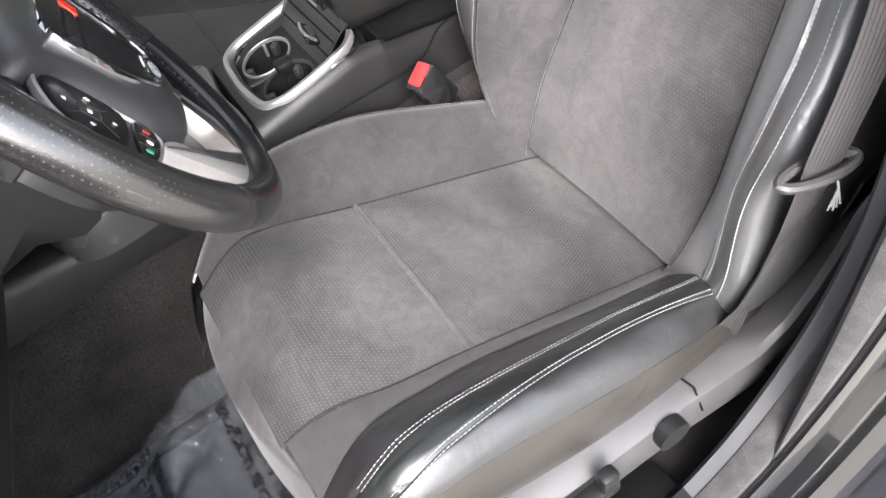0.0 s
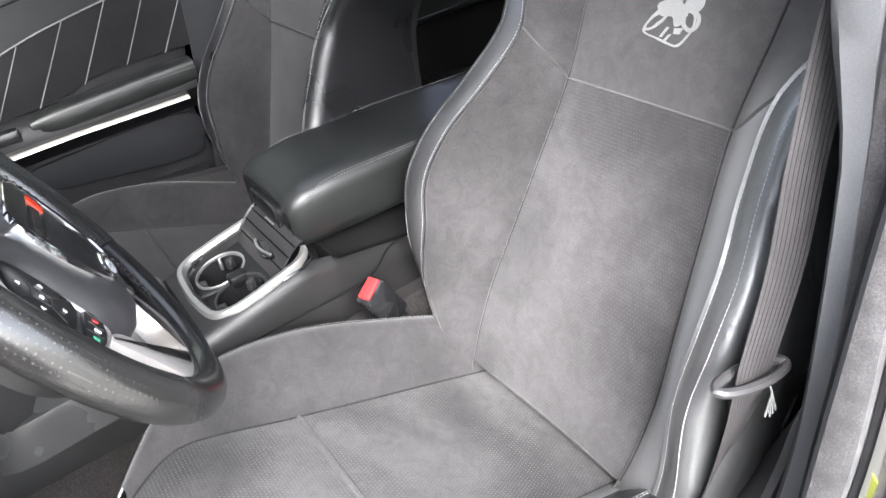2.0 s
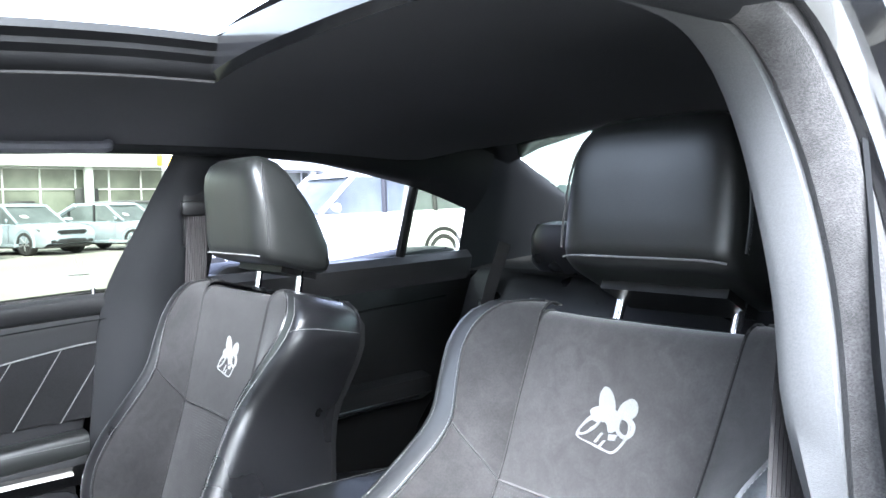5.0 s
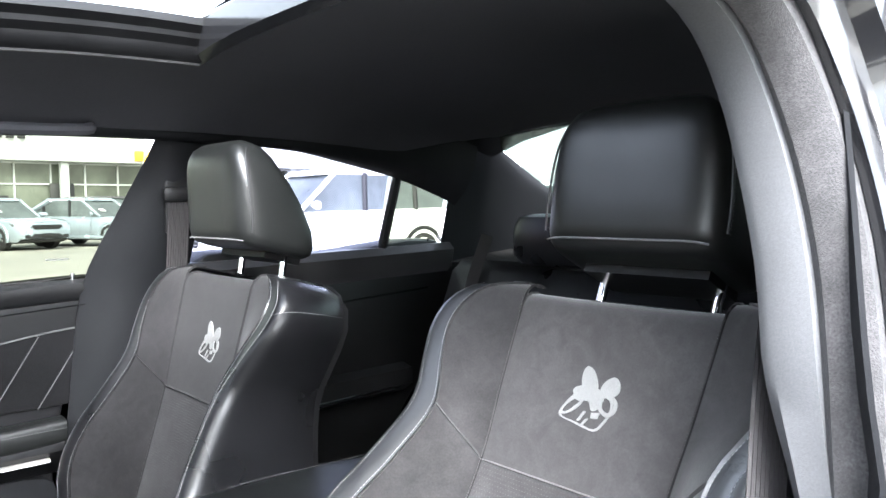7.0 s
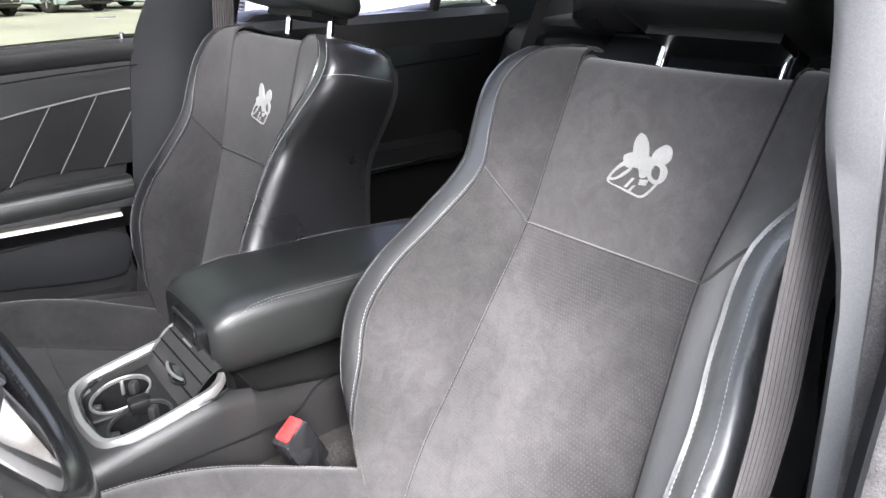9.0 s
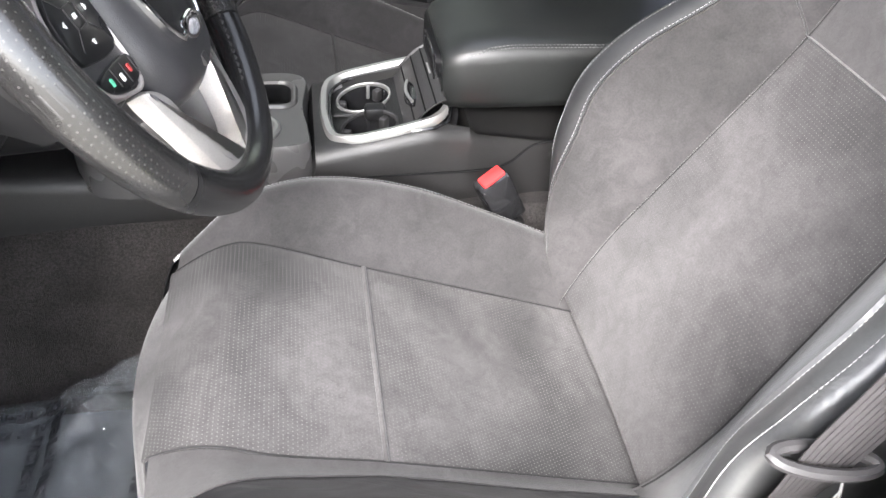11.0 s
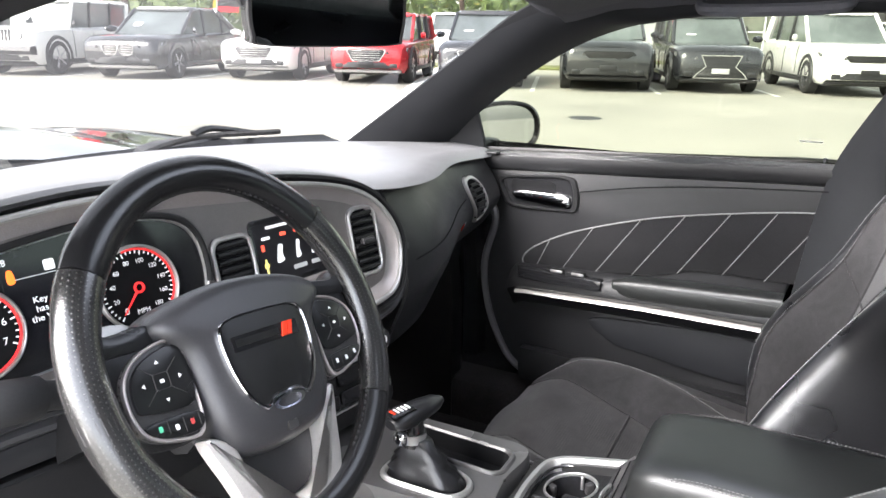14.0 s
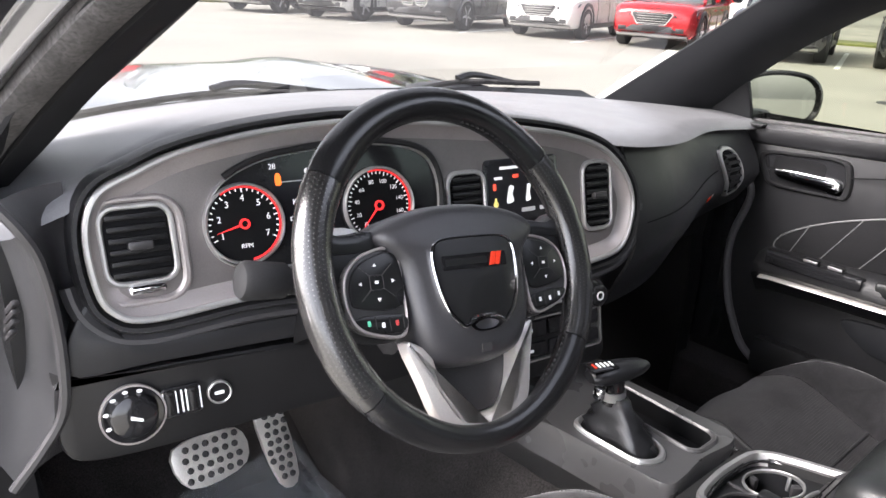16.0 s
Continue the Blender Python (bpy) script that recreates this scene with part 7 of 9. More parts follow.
for y, zt, zb, c0 in ((0.372, 0.735, 0.722, 0.03), (0.36, 0.747, 0.715, 0.05), (0.31, 0.757, 0.712, 0.06), (0.2, 0.764, 0.715, 0.06), (0.05, 0.77, 0.72, 0.058), (0.015, 0.77, 0.722, 0.055)):
    arm_rings.append([DP(y, (zt + zb) / 2 + (zt - zb) / 2 * math.copysign(abs(math.sin(t)) ** 0.5, math.sin(t)), -0.002 + c0 * (0.5 + 0.5 * math.copysign(abs(math.cos(t)) ** 0.5, math.cos(t)))) for t in [2 * math.pi * k / 20 for k in range(20)]])
pad_ = part("arm_pad", loft(arm_rings), LEATHER_SOFT, door, "padded leather armrest with stitching")
part("stitching", stitches([DP(y, 0.752 + 0.03 * (0.36 - y) * 0.3, 0.0585) for y in steps(0.34, 0.02, 30)], (-1, 0, 0.5), 0.005, 0.0035, 0.0007), THREAD_DIM, pad_, smooth=0)
sw = part("switch_plate", plate(rounded_loop([(0.575, 0.03), (0.4, 0.032), (0.39, 0.045), (0.4, 0.058), (0.565, 0.054), (0.585, 0.042)], 4), lambda a, b, c: Vector((0.745 - b, a, 0.741 + c)), -0.02, 0.004, 0.003), GLOSS, door, "glossy window switch plate")
for y in (0.49, 0.44):
    part("window_switch", box(0.7, y, 0.749, 0.018, 0.032, 0.012, 0.004), PLASTIC, sw)
    part("switch_edge", box(0.691, y, 0.751, 0.003, 0.028, 0.006, 0.001), SATIN, sw)
hl = rounded_loop([(0.662, 0.945), (0.58, 0.957), (0.49, 0.962), (0.468, 0.94), (0.466, 0.888), (0.5, 0.88), (0.62, 0.878), (0.65, 0.9)], 5)
hm = Vector((0.565, 0.918))
grip = part("handle_frame", ring_plate(hl, [hm + (p - hm) * 0.86 for p in hl], DP, -0.004, 0.007, 0.003), PLASTIC, door, "black frame of the inner door handle")
part("handle_bowl", plate([hm + (p - hm) * 0.88 for p in hl], DP, -0.004, 0.0012), GLOSS, grip)
# dark sheet on the flat bowl, in place of a hollow's shade
part("bowl_shade", plate(rect_loop(0.52, 0.63, 0.915, 0.945, 0.01), DP, 0.001, 0.0022), DARK, grip)
part("lever", plate(rounded_loop([(0.618, 0.918), (0.56, 0.921), (0.5, 0.92), (0.484, 0.912), (0.487, 0.892), (0.52, 0.893), (0.6, 0.9), (0.62, 0.905)], 4), DP, 0.002, 0.014, 0.005), CHROME, door, "chrome door lever")
low = rounded_loop([(0.42, 0.63), (0.3, 0.645), (0.05, 0.648), (0.04, 0.56), (0.1, 0.545), (0.3, 0.57), (0.36, 0.58)], 5)
part("lower_insert", plate(low, DP, -0.002, 0.007, 0.005), PILLAR, door, "recessed lower panel")
part("map_pocket", loft([[DP(y, z + dz, c) for dz, c in ((0.03, 0.0), (0.032, 0.03), (0.0, 0.036), (-0.05, 0.03), (-0.06, 0.0))] for y, z in ((0.58, 0.5), (0.5, 0.5), (0.1, 0.49), (0.05, 0.49))]), PLASTIC, door)
part("edge_trim", sweep([DP(p.x, p.y, 0.006) for p in door_loop[12:52]], 0.009, 8), DOOR_BAND, door, "grey rounded edge of the panel")
part("lock_pin", sweep([(0.748, -0.02, 1.03), (0.748, -0.02, 1.052)], 0.004, 8), CHROME, door, "small lock pin")
part("outer_skin", loft([[Vector((0.83 + dx, y, z)) for dx, z in ((-0.02, 1.02), (0.0, 1.0), (0.08, 0.85), (0.09, 0.6), (0.06, 0.35), (-0.02, 0.3))] for y in (-0.1, 0.3, 0.78)]), PAINT_BLACK, door)
part("etched_mark", plate(rect_loop(-0.012, 0.03, 1.08, 1.083, 0.001, 2), lambda a, b, c: Vector((rail_x(b) + 0.012, a, b)), 0, 0.001), GREY_PRINT, door, smooth=0)
part("vent_grille", box(0.73, 0.72, 1.004, 0.03, 0.12, 0.006, 0.002), PLASTIC, door)
wing_m = thing("wing_mirror", (0.95, 0.72, 1.02), "black door mirror showing parked cars", "wing mirror")


def WM(a, b, c=0.0):
    return Vector((0.93, 0.735, 1.037)) + Euler((radians(-4), 0, radians(-31))).to_matrix() @ Vector((a, -c, b))


wl = rounded_loop([(-0.1, 0.0), (-0.095, 0.045), (-0.03, 0.062), (0.06, 0.055), (0.1, 0.02), (0.095, -0.035), (0.05, -0.055), (-0.06, -0.05)], 6)
part("housing", loft([[WM(p.x * s_, p.y * s_, c) for p in wl] for s_, c in ((0.3, -0.12), (0.75, -0.1), (1.0, -0.04), (1.1, 0.0), (1.08, 0.014), (1.0, 0.018), (0.93, 0.01))]), GLOSS, wing_m)
part("mirror_pane", plate([p * 0.9 for p in wl], WM, 0.002, 0.0115), MIRROR, wing_m)
part("mirror_foot", box(0.82, 0.74, 1.0, 0.09, 0.06, 0.04, 0.012), PLASTIC, wing_m)
part("sail_panel", plate([(0.86, 0.99), (0.7, 0.99), (0.704, 1.03), (0.716, 1.1), (0.745, 1.125), (0.86, 1.06)], lambda a, b, c: Vector((rail_x(b) + 0.008 - c, a, b)), 0, 0.012, 0.003), PILLAR, door)

# ==== B pillar, belts and rear compartment on the passenger side ====
def b_pillar(k):
    def pt(q, z):
        t = (z - 0.45) / 0.88
        yf = curve_at([(0.4, 0.05), (0.6, 0.02), (0.8, 0.0), (1.04, -0.035), (1.2, -0.105), (1.33, -0.165)], z)
        yr = curve_at([(0.4, -0.24), (1.06, -0.26), (1.33, -0.33)], z)
        x = rail_x(z) + 0.0 - 0.04 * math.sin(math.pi * min(1, q * 1.15 + 0.05)) ** 0.7
        return Vector((k * x, yf + (yr - yf) * q, z))
    return sheet(pt, steps(0, 1, 12), steps(0.4, 1.335, 24), 0.003, k < 0)


part("centre_pillar", b_pillar(1), PILLAR, shell, "grey centre pillar trim")
part("centre_pillar", b_pillar(-1), PILLAR, shell, "grey centre pillar trim")


def webbing(points, width_dir, half=0.022, twist=None):
    pts = through_points(points, 6)
    if twist:
        # turns of the strap about its length, one for each knot
        def at(q, i):
            k = min(int(i) / 6, len(twist) - 1.001)
            ang = radians(twist[int(k)] + (twist[int(k) + 1] - twist[int(k)]) * (k - int(k)))
            w_ = Vector((math.cos(ang), math.sin(ang), 0.12))
            return pts[int(i)] + w_ * half * q + Vector((math.sin(ang), -math.cos(ang), 0)) * 0.0012 * (round((q + 1) * 9) % 2)
        return sheet(at, steps(-1, 1, 18), range(len(pts)))
    w = Vector(width_dir).normalized() * half
    n = w.cross(pts[-1] - pts[0]).normalized() * 0.0014
    us = steps(-1, 1, 18)
    return sheet(lambda q, i: pts[int(i)] + w * q + n * (round((q + 1) * 9) % 2), us, range(len(pts)))


def belt(name, pts, wdir, label, thick=0.002, twist=None):
    b = thing(name, pts[-1], label, "seat belt", "seat belts")
    a = webbing(pts, wdir, twist=twist)
    geom = bmesh.ops.solidify(a, geom=a.faces[:], thickness=thick)
    part("webbing", a, WEB, b, "ribbed grey webbing", 8)
    return b


pb = belt("seat_belt", [(0.635, -0.2, 1.2), (0.655, -0.19, 0.95), (0.66, -0.17, 0.7), (0.64, -0.12, 0.46)], (0.1, 1, 0), "grey seat belt hanging down the passenger pillar")
part("guide_loop", box(0.635, -0.2, 1.21, 0.02, 0.07, 0.03, 0.008), PLASTIC, pb)
part("height_adjuster", box(0.655, -0.2, 1.2, 0.012, 0.05, 0.14, 0.006), PLASTIC, shell)

rear_door = thing("door_2", (0.74, -0.65, 0.4), "closed rear passenger door, black with silver line", "car door", kind="structure")


def RD(y, z, c=0.0):
    return Vector((0.735 - c, y, z))


part("door_panel", plate(rounded_loop([(-0.26, 1.055), (-0.6, 1.062), (-1.03, 1.072), (-1.0, 0.8), (-0.85, 0.6), (-0.75, 0.45), (-0.3, 0.43), (-0.27, 0.7)], 5), RD, -0.1, 0.0, 0.015), PLASTIC, rear_door)
part("belt_sill", loft([[Vector((0.735 + dx, y, z + dz)) for dx, dz in ((0.04, 0.006), (-0.01, 0.004), (-0.03, -0.015), (-0.02, -0.06), (0.0, -0.08))] for y, z in ((-0.25, 1.055), (-0.6, 1.062), (-1.03, 1.073))]), PLASTIC_GREY, rear_door)
part("silver_line", sweep([RD(-0.35, 0.68, 0.03), RD(-0.6, 0.684, 0.035), RD(-0.82, 0.69, 0.03)], 0.0045, 6), CHROME, rear_door, "thin bright line")
part("ledge", loft([[RD(y, z + dz, c) for dz, c in ((0.04, 0.0), (0.03, 0.04), (-0.01, 0.045), (-0.04, 0.0))] for y, z in ((-0.3, 0.7), (-0.6, 0.705), (-0.86, 0.71))]), PLASTIC, rear_door)
part("crease", sweep([RD(-0.3, 0.9, 0.001), RD(-0.6, 0.93, 0.001), RD(-0.95, 0.95, 0.001)], 0.003, 5), DARK, rear_door)
part("lock_pin", sweep([(0.742, -0.96, 1.07), (0.742, -0.96, 1.09)], 0.004, 8), CHROME, rear_door)
part("outer_skin", loft([[Vector((0.83 + dx, y, z)) for dx, z in ((-0.02, 1.05), (0.0, 1.03), (0.08, 0.85), (0.09, 0.6), (0.06, 0.35), (-0.02, 0.3))] for y in (-1.05, -0.6, -0.1)]), PAINT_BLACK, rear_door)
bench = thing("rear_bench", (0, -0.8, 0.3), "dark leather rear bench seat in shadow", "rear seat")
part("cushion", loft([[Vector((x, y, z)) for y, z in ((-0.95, 0.36), (-0.5, 0.36), (-0.45, 0.42), (-0.46, 0.52), (-0.52, 0.56), (-0.95, 0.5))] for x in steps(-0.66, 0.66, 10)]), LEATHER, bench)
part("backrest", loft([[Vector((x, y + 0.02 * math.cos(x * 9), z)) for y, z in ((-0.86, 0.48), (-0.84, 0.56), (-0.92, 0.8), (-1.0, 1.0), (-1.04, 1.03), (-1.1, 1.02), (-1.05, 0.5))] for x in steps(-0.66, 0.66, 24)]), LEATHER, bench)
for x in (-0.36, 0.36):
    part("rear_headrest", loft([[Vector((x + 0.12 * s_ * math.copysign(abs(math.cos(t)) ** 0.5, math.cos(t)), -1.06 + 0.045 * s_ * math.copysign(abs(math.sin(t)) ** 0.6, math.sin(t)), z)) for t in [2 * math.pi * k / 24 for k in range(24)]] for s_, z in ((0.8, 1.03), (1, 1.05), (1, 1.12), (0.85, 1.15), (0.5, 1.158))]), LEATHER, bench)
for k in (1, -1):
    rb = belt("rear_seat_belt", [(k * 0.56, -1.02, 1.1), (k * 0.57, -0.96, 0.95), (k * 0.58, -0.88, 0.7), (k * 0.58, -0.84, 0.55)], (1, 0, 0.2), "grey rear seat belt on the bench")


# ==== driver's door opening ====
opening = [(-0.712, 0.69, 1.125), (-0.662, 0.45, 1.264), (-0.635, 0.3, 1.31), (-0.63, 0.1, 1.332), (-0.633, -0.06, 1.325), (-0.648, -0.118, 1.26), (-0.685, -0.1, 1.15), (-0.712, -0.062, 1.02), (-0.727, -0.045, 0.85), (-0.728, -0.04, 0.68), (-0.722, -0.005, 0.52), (-0.718, 0.08, 0.385), (-0.716, 0.2, 0.335), (-0.716, 0.6, 0.33), (-0.718, 0.8, 0.4), (-0.73, 0.88, 0.6), (-0.745, 0.9, 0.85), (-0.748, 0.86, 0.99)]
OPEN = rounded_loop(opening, 6)
mid_o = Vector((-0.7, 0.35, 0.85))


def ribbon(profile_, flip=False):
    """Sweeps a profile of (out of the opening, across x) offsets round the opening."""
    rings_ = []
    n = len(OPEN)
    for i, p in enumerate(OPEN):
        t = (OPEN[(i + 1) % n] - OPEN[i - 1]).normalized()
        side_ = Vector((1, 0, 0))
        side_ = (side_ - t * side_.dot(t)).normalized()
        out_ = t.cross(side_).normalized()
        if out_.dot(p - mid_o) < 0:
            out_ = -out_
        slim = 0.42 + 0.26 * smooth_step((p.z - 0.96) / 0.14)
        rings_.append([p + out_ * a + side_ * (b * slim if b > 0.02 else b) for a, b in profile_])
    rings_.append(rings_[0])
    bm = loft(rings_, True, False)
    bmesh.ops.remove_doubles(bm, verts=bm.verts, dist=1e-6)
    bmesh.ops.recalc_face_normals(bm, faces=bm.faces)
    return bm


jamb = thing("door_frame", (-0.72, 0.3, 0.35), "open driver door frame with worn rubber seal", "door frame", kind="structure")


def cut(bm, rear):
    """Keeps the stretch of the ribbon behind or ahead of the middle of the opening."""
    bmesh.ops.delete(bm, geom=[f for f in bm.faces if (f.calc_center_median().y < 0.12) != rear], context="FACES")
    return bm


TRIM_LINE = [(0.03, 0.09), (0.002, 0.085), (-0.006, 0.07), (-0.006, 0.03), (0.0, 0.016), (0.03, 0.016)]
SEAL_LINE = [(0.02, 0.018), (0.0, 0.02), (-0.008, 0.012), (-0.009, -0.006), (-0.002, -0.016), (0.02, -0.018)]
part("inner_trim", cut(ribbon(TRIM_LINE), True), TRIM_LIT, jamb, "plastic trim of the centre pillar, skylight painted in as grey")
part("inner_trim", cut(ribbon(TRIM_LINE), False), PILLAR, jamb, "dark trim round the opening")
part("rubber_seal", cut(ribbon(SEAL_LINE), True), SEAL, jamb, "dusty rubber door seal")
part("rubber_seal", cut(ribbon(SEAL_LINE), False), RUBBER, jamb, "black rubber door seal")
part("metal_flange", ribbon([(0.03, -0.016), (0.006, -0.018), (0.004, -0.026), (0.012, -0.03), (0.03, -0.034), (0.034, -0.05), (0.06, -0.055), (0.06, -0.02)]), PAINT_BLACK, jamb, "painted metal flange")
part("outer_frame", ribbon([(0.06, -0.05), (0.055, -0.06), (0.07, -0.075), (0.12, -0.078), (0.13, -0.05)]), PAINT_BLACK, jamb)
part("sill_plate", loft([[Vector((x, y, z)) for x, z in ((-0.6, 0.3), (-0.64, 0.33), (-0.7, 0.345), (-0.705, 0.3))] for y in steps(0.12, 0.78, 8)]), PLASTIC, jamb, "black plastic sill cover")
# cover coloured near-black to paint the shade of the gap beside the seat
part("pillar_foot", loft([[Vector((-0.7 + dx, y, z)) for dx, y in ((0.0, yf), (0.012, yf - 0.02), (0.02, yf - 0.1), (0.03, -0.3), (0.0, -0.3))] for z, yf in ((0.3, 0.12), (0.38, 0.08), (0.5, 0.0), (0.62, -0.03), (0.72, -0.04))]), DARK, jamb, "lower pillar cover, blackened for the shade in the gap")
part("rear_outer_door", loft([[Vector((-0.79 - dx, y, z)) for dx, z in ((-0.1, 1.34), (-0.06, 1.2), (0.0, 1.05), (0.04, 1.02), (0.11, 0.85), (0.12, 0.6), (0.08, 0.35), (0.0, 0.3), (-0.08, 0.3), (-0.05, 1.0))] for y in (-1.1, -0.6, -0.2, -0.15)]), PAINT_BLACK, jamb)
part("rear_jamb_label", box(-0.765, -0.075, 0.56, 0.05, 0.003, 0.05, 0.001, Euler((0, 0, radians(-20))).to_matrix()), WHITE, jamb, "white paper label on the door jamb")
part("rear_jamb_label", box(-0.775, -0.075, 0.63, 0.04, 0.003, 0.07, 0.001, Euler((0, 0, radians(-20))).to_matrix()), material("yellow_label", (0.7, 0.75, 0.05), 0.6, 0, (300, 0.05), (10, 0.05), None), jamb, "yellow tyre label")

dbelt = belt("seat_belt", [(-0.61, -0.21, 1.22), (-0.635, -0.12, 1.08), (-0.652, -0.07, 0.96), (-0.66, -0.048, 0.87), (-0.664, -0.02, 0.79), (-0.655, -0.018, 0.71), (-0.64, -0.012, 0.63), (-0.632, -0.003, 0.575), (-0.626, 0.006, 0.53), (-0.621, 0.014, 0.48), (-0.62, 0.01, 0.44)], (0.16, 0.97, 0.16), "grey ribbed driver seat belt beside the seat", twist=(80, 80, 80, 80, 82, 92, 108, 106, 84, 74, 74))
loop_mid, loop_dir = Vector((-0.662, -0.016, 0.772)), Vector((0.16, 0.97, 0.1)).normalized()
loop_side = Vector((loop_dir.y, -loop_dir.x, 0))
part("guide_loop", sweep([loop_mid + loop_dir * (0.038 * math.cos(t)) + loop_side * (0.009 * math.sin(t)) + Vector((0, 0, 0.003 * math.sin(t))) for t in [2 * math.pi * k / 28 for k in range(28)]], 0.0048, 8, closed=True), PLASTIC_GREY, dbelt, "dark belt guide loop")
for k in range(5):
    foot = loop_mid + loop_side * -0.012 + loop_dir * (-0.012 + 0.003 * (k - 2))
    part("cord_end", sweep([loop_mid + loop_side * -0.011 - loop_dir * 0.01 + Vector((0, 0, -0.004)), loop_mid + loop_side * -0.014 - loop_dir * 0.011 + Vector((0, 0, -0.014)), foot + Vector((-0.002, 0, -0.036 - 0.003 * (k % 3)))], 0.0011, 5), THREAD_DIM, dbelt, "frayed grey cord")


# ==== foot well ====
def pedal(name, loop, place, label, grid):
    p = thing(name, tuple(place(*loop[0], 0)), label, "pedal", "pedals")
    part("pad", plate(rounded_loop(loop, 4), place, -0.01, 0.0, 0.003), ALU, p, "brushed metal pad")
    for a, b in grid:
        part("rubber_stud", loft([[place(a + r * math.cos(t), b + r * math.sin(t), c) for t in [2 * math.pi * k / 10 for k in range(10)]] for r, c in ((0.0058, -0.001), (0.0055, 0.003), (0.003, 0.004))]), RUBBER, p)
    part("pedal_arm", sweep([place(loop[0][0] + 0.03, loop[0][1] + 0.02, -0.012), place(loop[0][0] + 0.04, loop[0][1] + 0.25, -0.1)], 0.009, 8), PLASTIC, p)
    return p


def PB(a, b, c=0.0):
    return Vector((-0.425, 0.96, 0.485)) + Vector((a, 0, 0)) + Vector((0, 0.5, 0.87)) * b + Vector((0, -0.87, 0.5)) * c


def PA(a, b, c=0.0):
    return Vector((-0.297, 0.97, 0.45)) + Vector((a, 0, 0)) + Vector((0, 0.42, 0.91)) * b + Vector((0, -0.91, 0.42)) * c


pedal("brake_pedal", [(-0.06, 0.034), (0.052, 0.034), (0.056, -0.03), (-0.045, -0.038)], PB, "drilled metal brake pedal with rubber studs", [(-0.045 + 0.0175 * i + 0.004 * (j % 2), -0.026 + 0.0175 * j) for j in range(4) for i in range(6)])
pedal("accelerator_pedal", [(-0.03, 0.07), (0.022, 0.07), (0.03, -0.066), (-0.01, -0.07)], PA, "tall drilled metal accelerator pedal", [(-0.016 + 0.0165 * i + 0.003 * (j % 2) + 0.02 * (3.5 - j) / 7 * 0.4, 0.056 - 0.0165 * j) for j in range(8) for i in range(3) if not (j > 5 and i == 0)])

MAT = material("rubber_mat", (0.02, 0.023, 0.027), 0.6, 0, (300, 0.15), (10, 0.2), (500, 0.3))
solo("floor_mat", sheet(lambda x, y: Vector((x, y, 0.304 + 0.004 * math.sin(9 * x) * math.sin(7 * y) + 0.22 * max(0, y - 0.98))), steps(-0.6, -0.2, 8), steps(0.45, 1.16, 12)), MAT, "dark floor mat under the plastic film", "floor mat")
FILM = bpy.data.materials.new("film_sky_tint")
FILM.use_nodes = True
fb = FILM.node_tree.nodes["Principled BSDF"]
# blue-grey base lays a reflection of the sky over the clear film
fb.inputs["Base Color"].default_value = (0.46, 0.49, 0.52, 1)
fb.inputs["Roughness"].default_value = 0.03
fb.inputs["Alpha"].default_value = 0.2
fb.inputs["Specular IOR Level"].default_value = 1.0
film = thing("protective_film", (-0.38, 0.75, 0.31), "crinkled clear protective plastic film over the mat", "plastic film")


def film_pt(x, y):
    p = Vector((x * 14, y * 14, 0.0))
    wr = noise.noise(p) * 0.004 + abs(noise.noise(p * 2.7)) * 0.006 + abs(noise.noise(p * 5.0)) * 0.004 + 0.008 * math.exp(-((x + 0.2) / 0.02) ** 2)
    # crumpled folds standing up at the inner rear corner
    near = smooth_step((0.72 - y) / 0.14) * smooth_step((x + 0.4) / 0.12)
    wr += near * (0.01 + 0.07 * abs(noise.noise(Vector((x * 16 + y * 9, y * 13, 2.0)))) + 0.02 * abs(noise.noise(Vector((x * 50, y * 40, 5.0)))))
    return Vector((x + 0.004 * noise.noise(p + Vector((5, 0, 0))) + 0.04 * near, y, 0.316 + wr + 0.22 * max(0, y - 0.98)))


part("film_sheet", sheet(film_pt, steps(-0.62, -0.192, 80), steps(0.47, 1.15, 110)), FILM, film, smooth=0)
INK = material("film_print", (0.02, 0.02, 0.025), 0.6, 0, (300, 0.1), (20, 0.3), None)
for i, (x0, y0, ang) in enumerate(((-0.238, 0.75, 91), (-0.243, 1.05, 92), (-0.345, 0.81, 180), (-0.36, 0.94, 181), (-0.335, 0.667, 180), (-0.34, 0.53, 178), (-0.49, 0.76, 91))):
    c, s_ = math.cos(radians(ang)), math.sin(radians(ang))
    for row, body in enumerate(("DEALER MUST REMOVE", "PROTECTIVE COVER")):
        def lay(a, b, c_):
            bb = b - row * 0.024
            q = film_pt(x0 + a * c - bb * s_, y0 + a * s_ + bb * c)
            return q + Vector((0, 0, 0.0045))
        part("print", text_bm(body, 0.018, lay, weight=0.001), INK, film, smooth=0)


# ==== open driver's door on its hinges, out of view; added to shade the foot well ====
driver_door = thing("door_3", (-0.8, 0.9, 0.35), "open black driver door beside the seat", "car door", kind="structure")
door_turn = Matrix.Translation((-0.8, 0.92, 0)) @ Euler((0, 0, radians(-66))).to_matrix().to_4x4()


def OD(a, b, c=0.0):
    """a from the hinge along the door, b up, c towards the outside."""
    return door_turn @ Vector((-c, -a, b))


part("door_skin", plate(rounded_loop([(0.0, 0.36), (0.0, 0.98), (0.1, 1.0), (0.9, 1.03), (1.0, 1.0), (0.98, 0.7), (0.93, 0.4), (0.85, 0.33), (0.1, 0.33)], 5), OD, 0.06, 0.14, 0.02), PAINT_BLACK, driver_door, "glossy black outer skin")
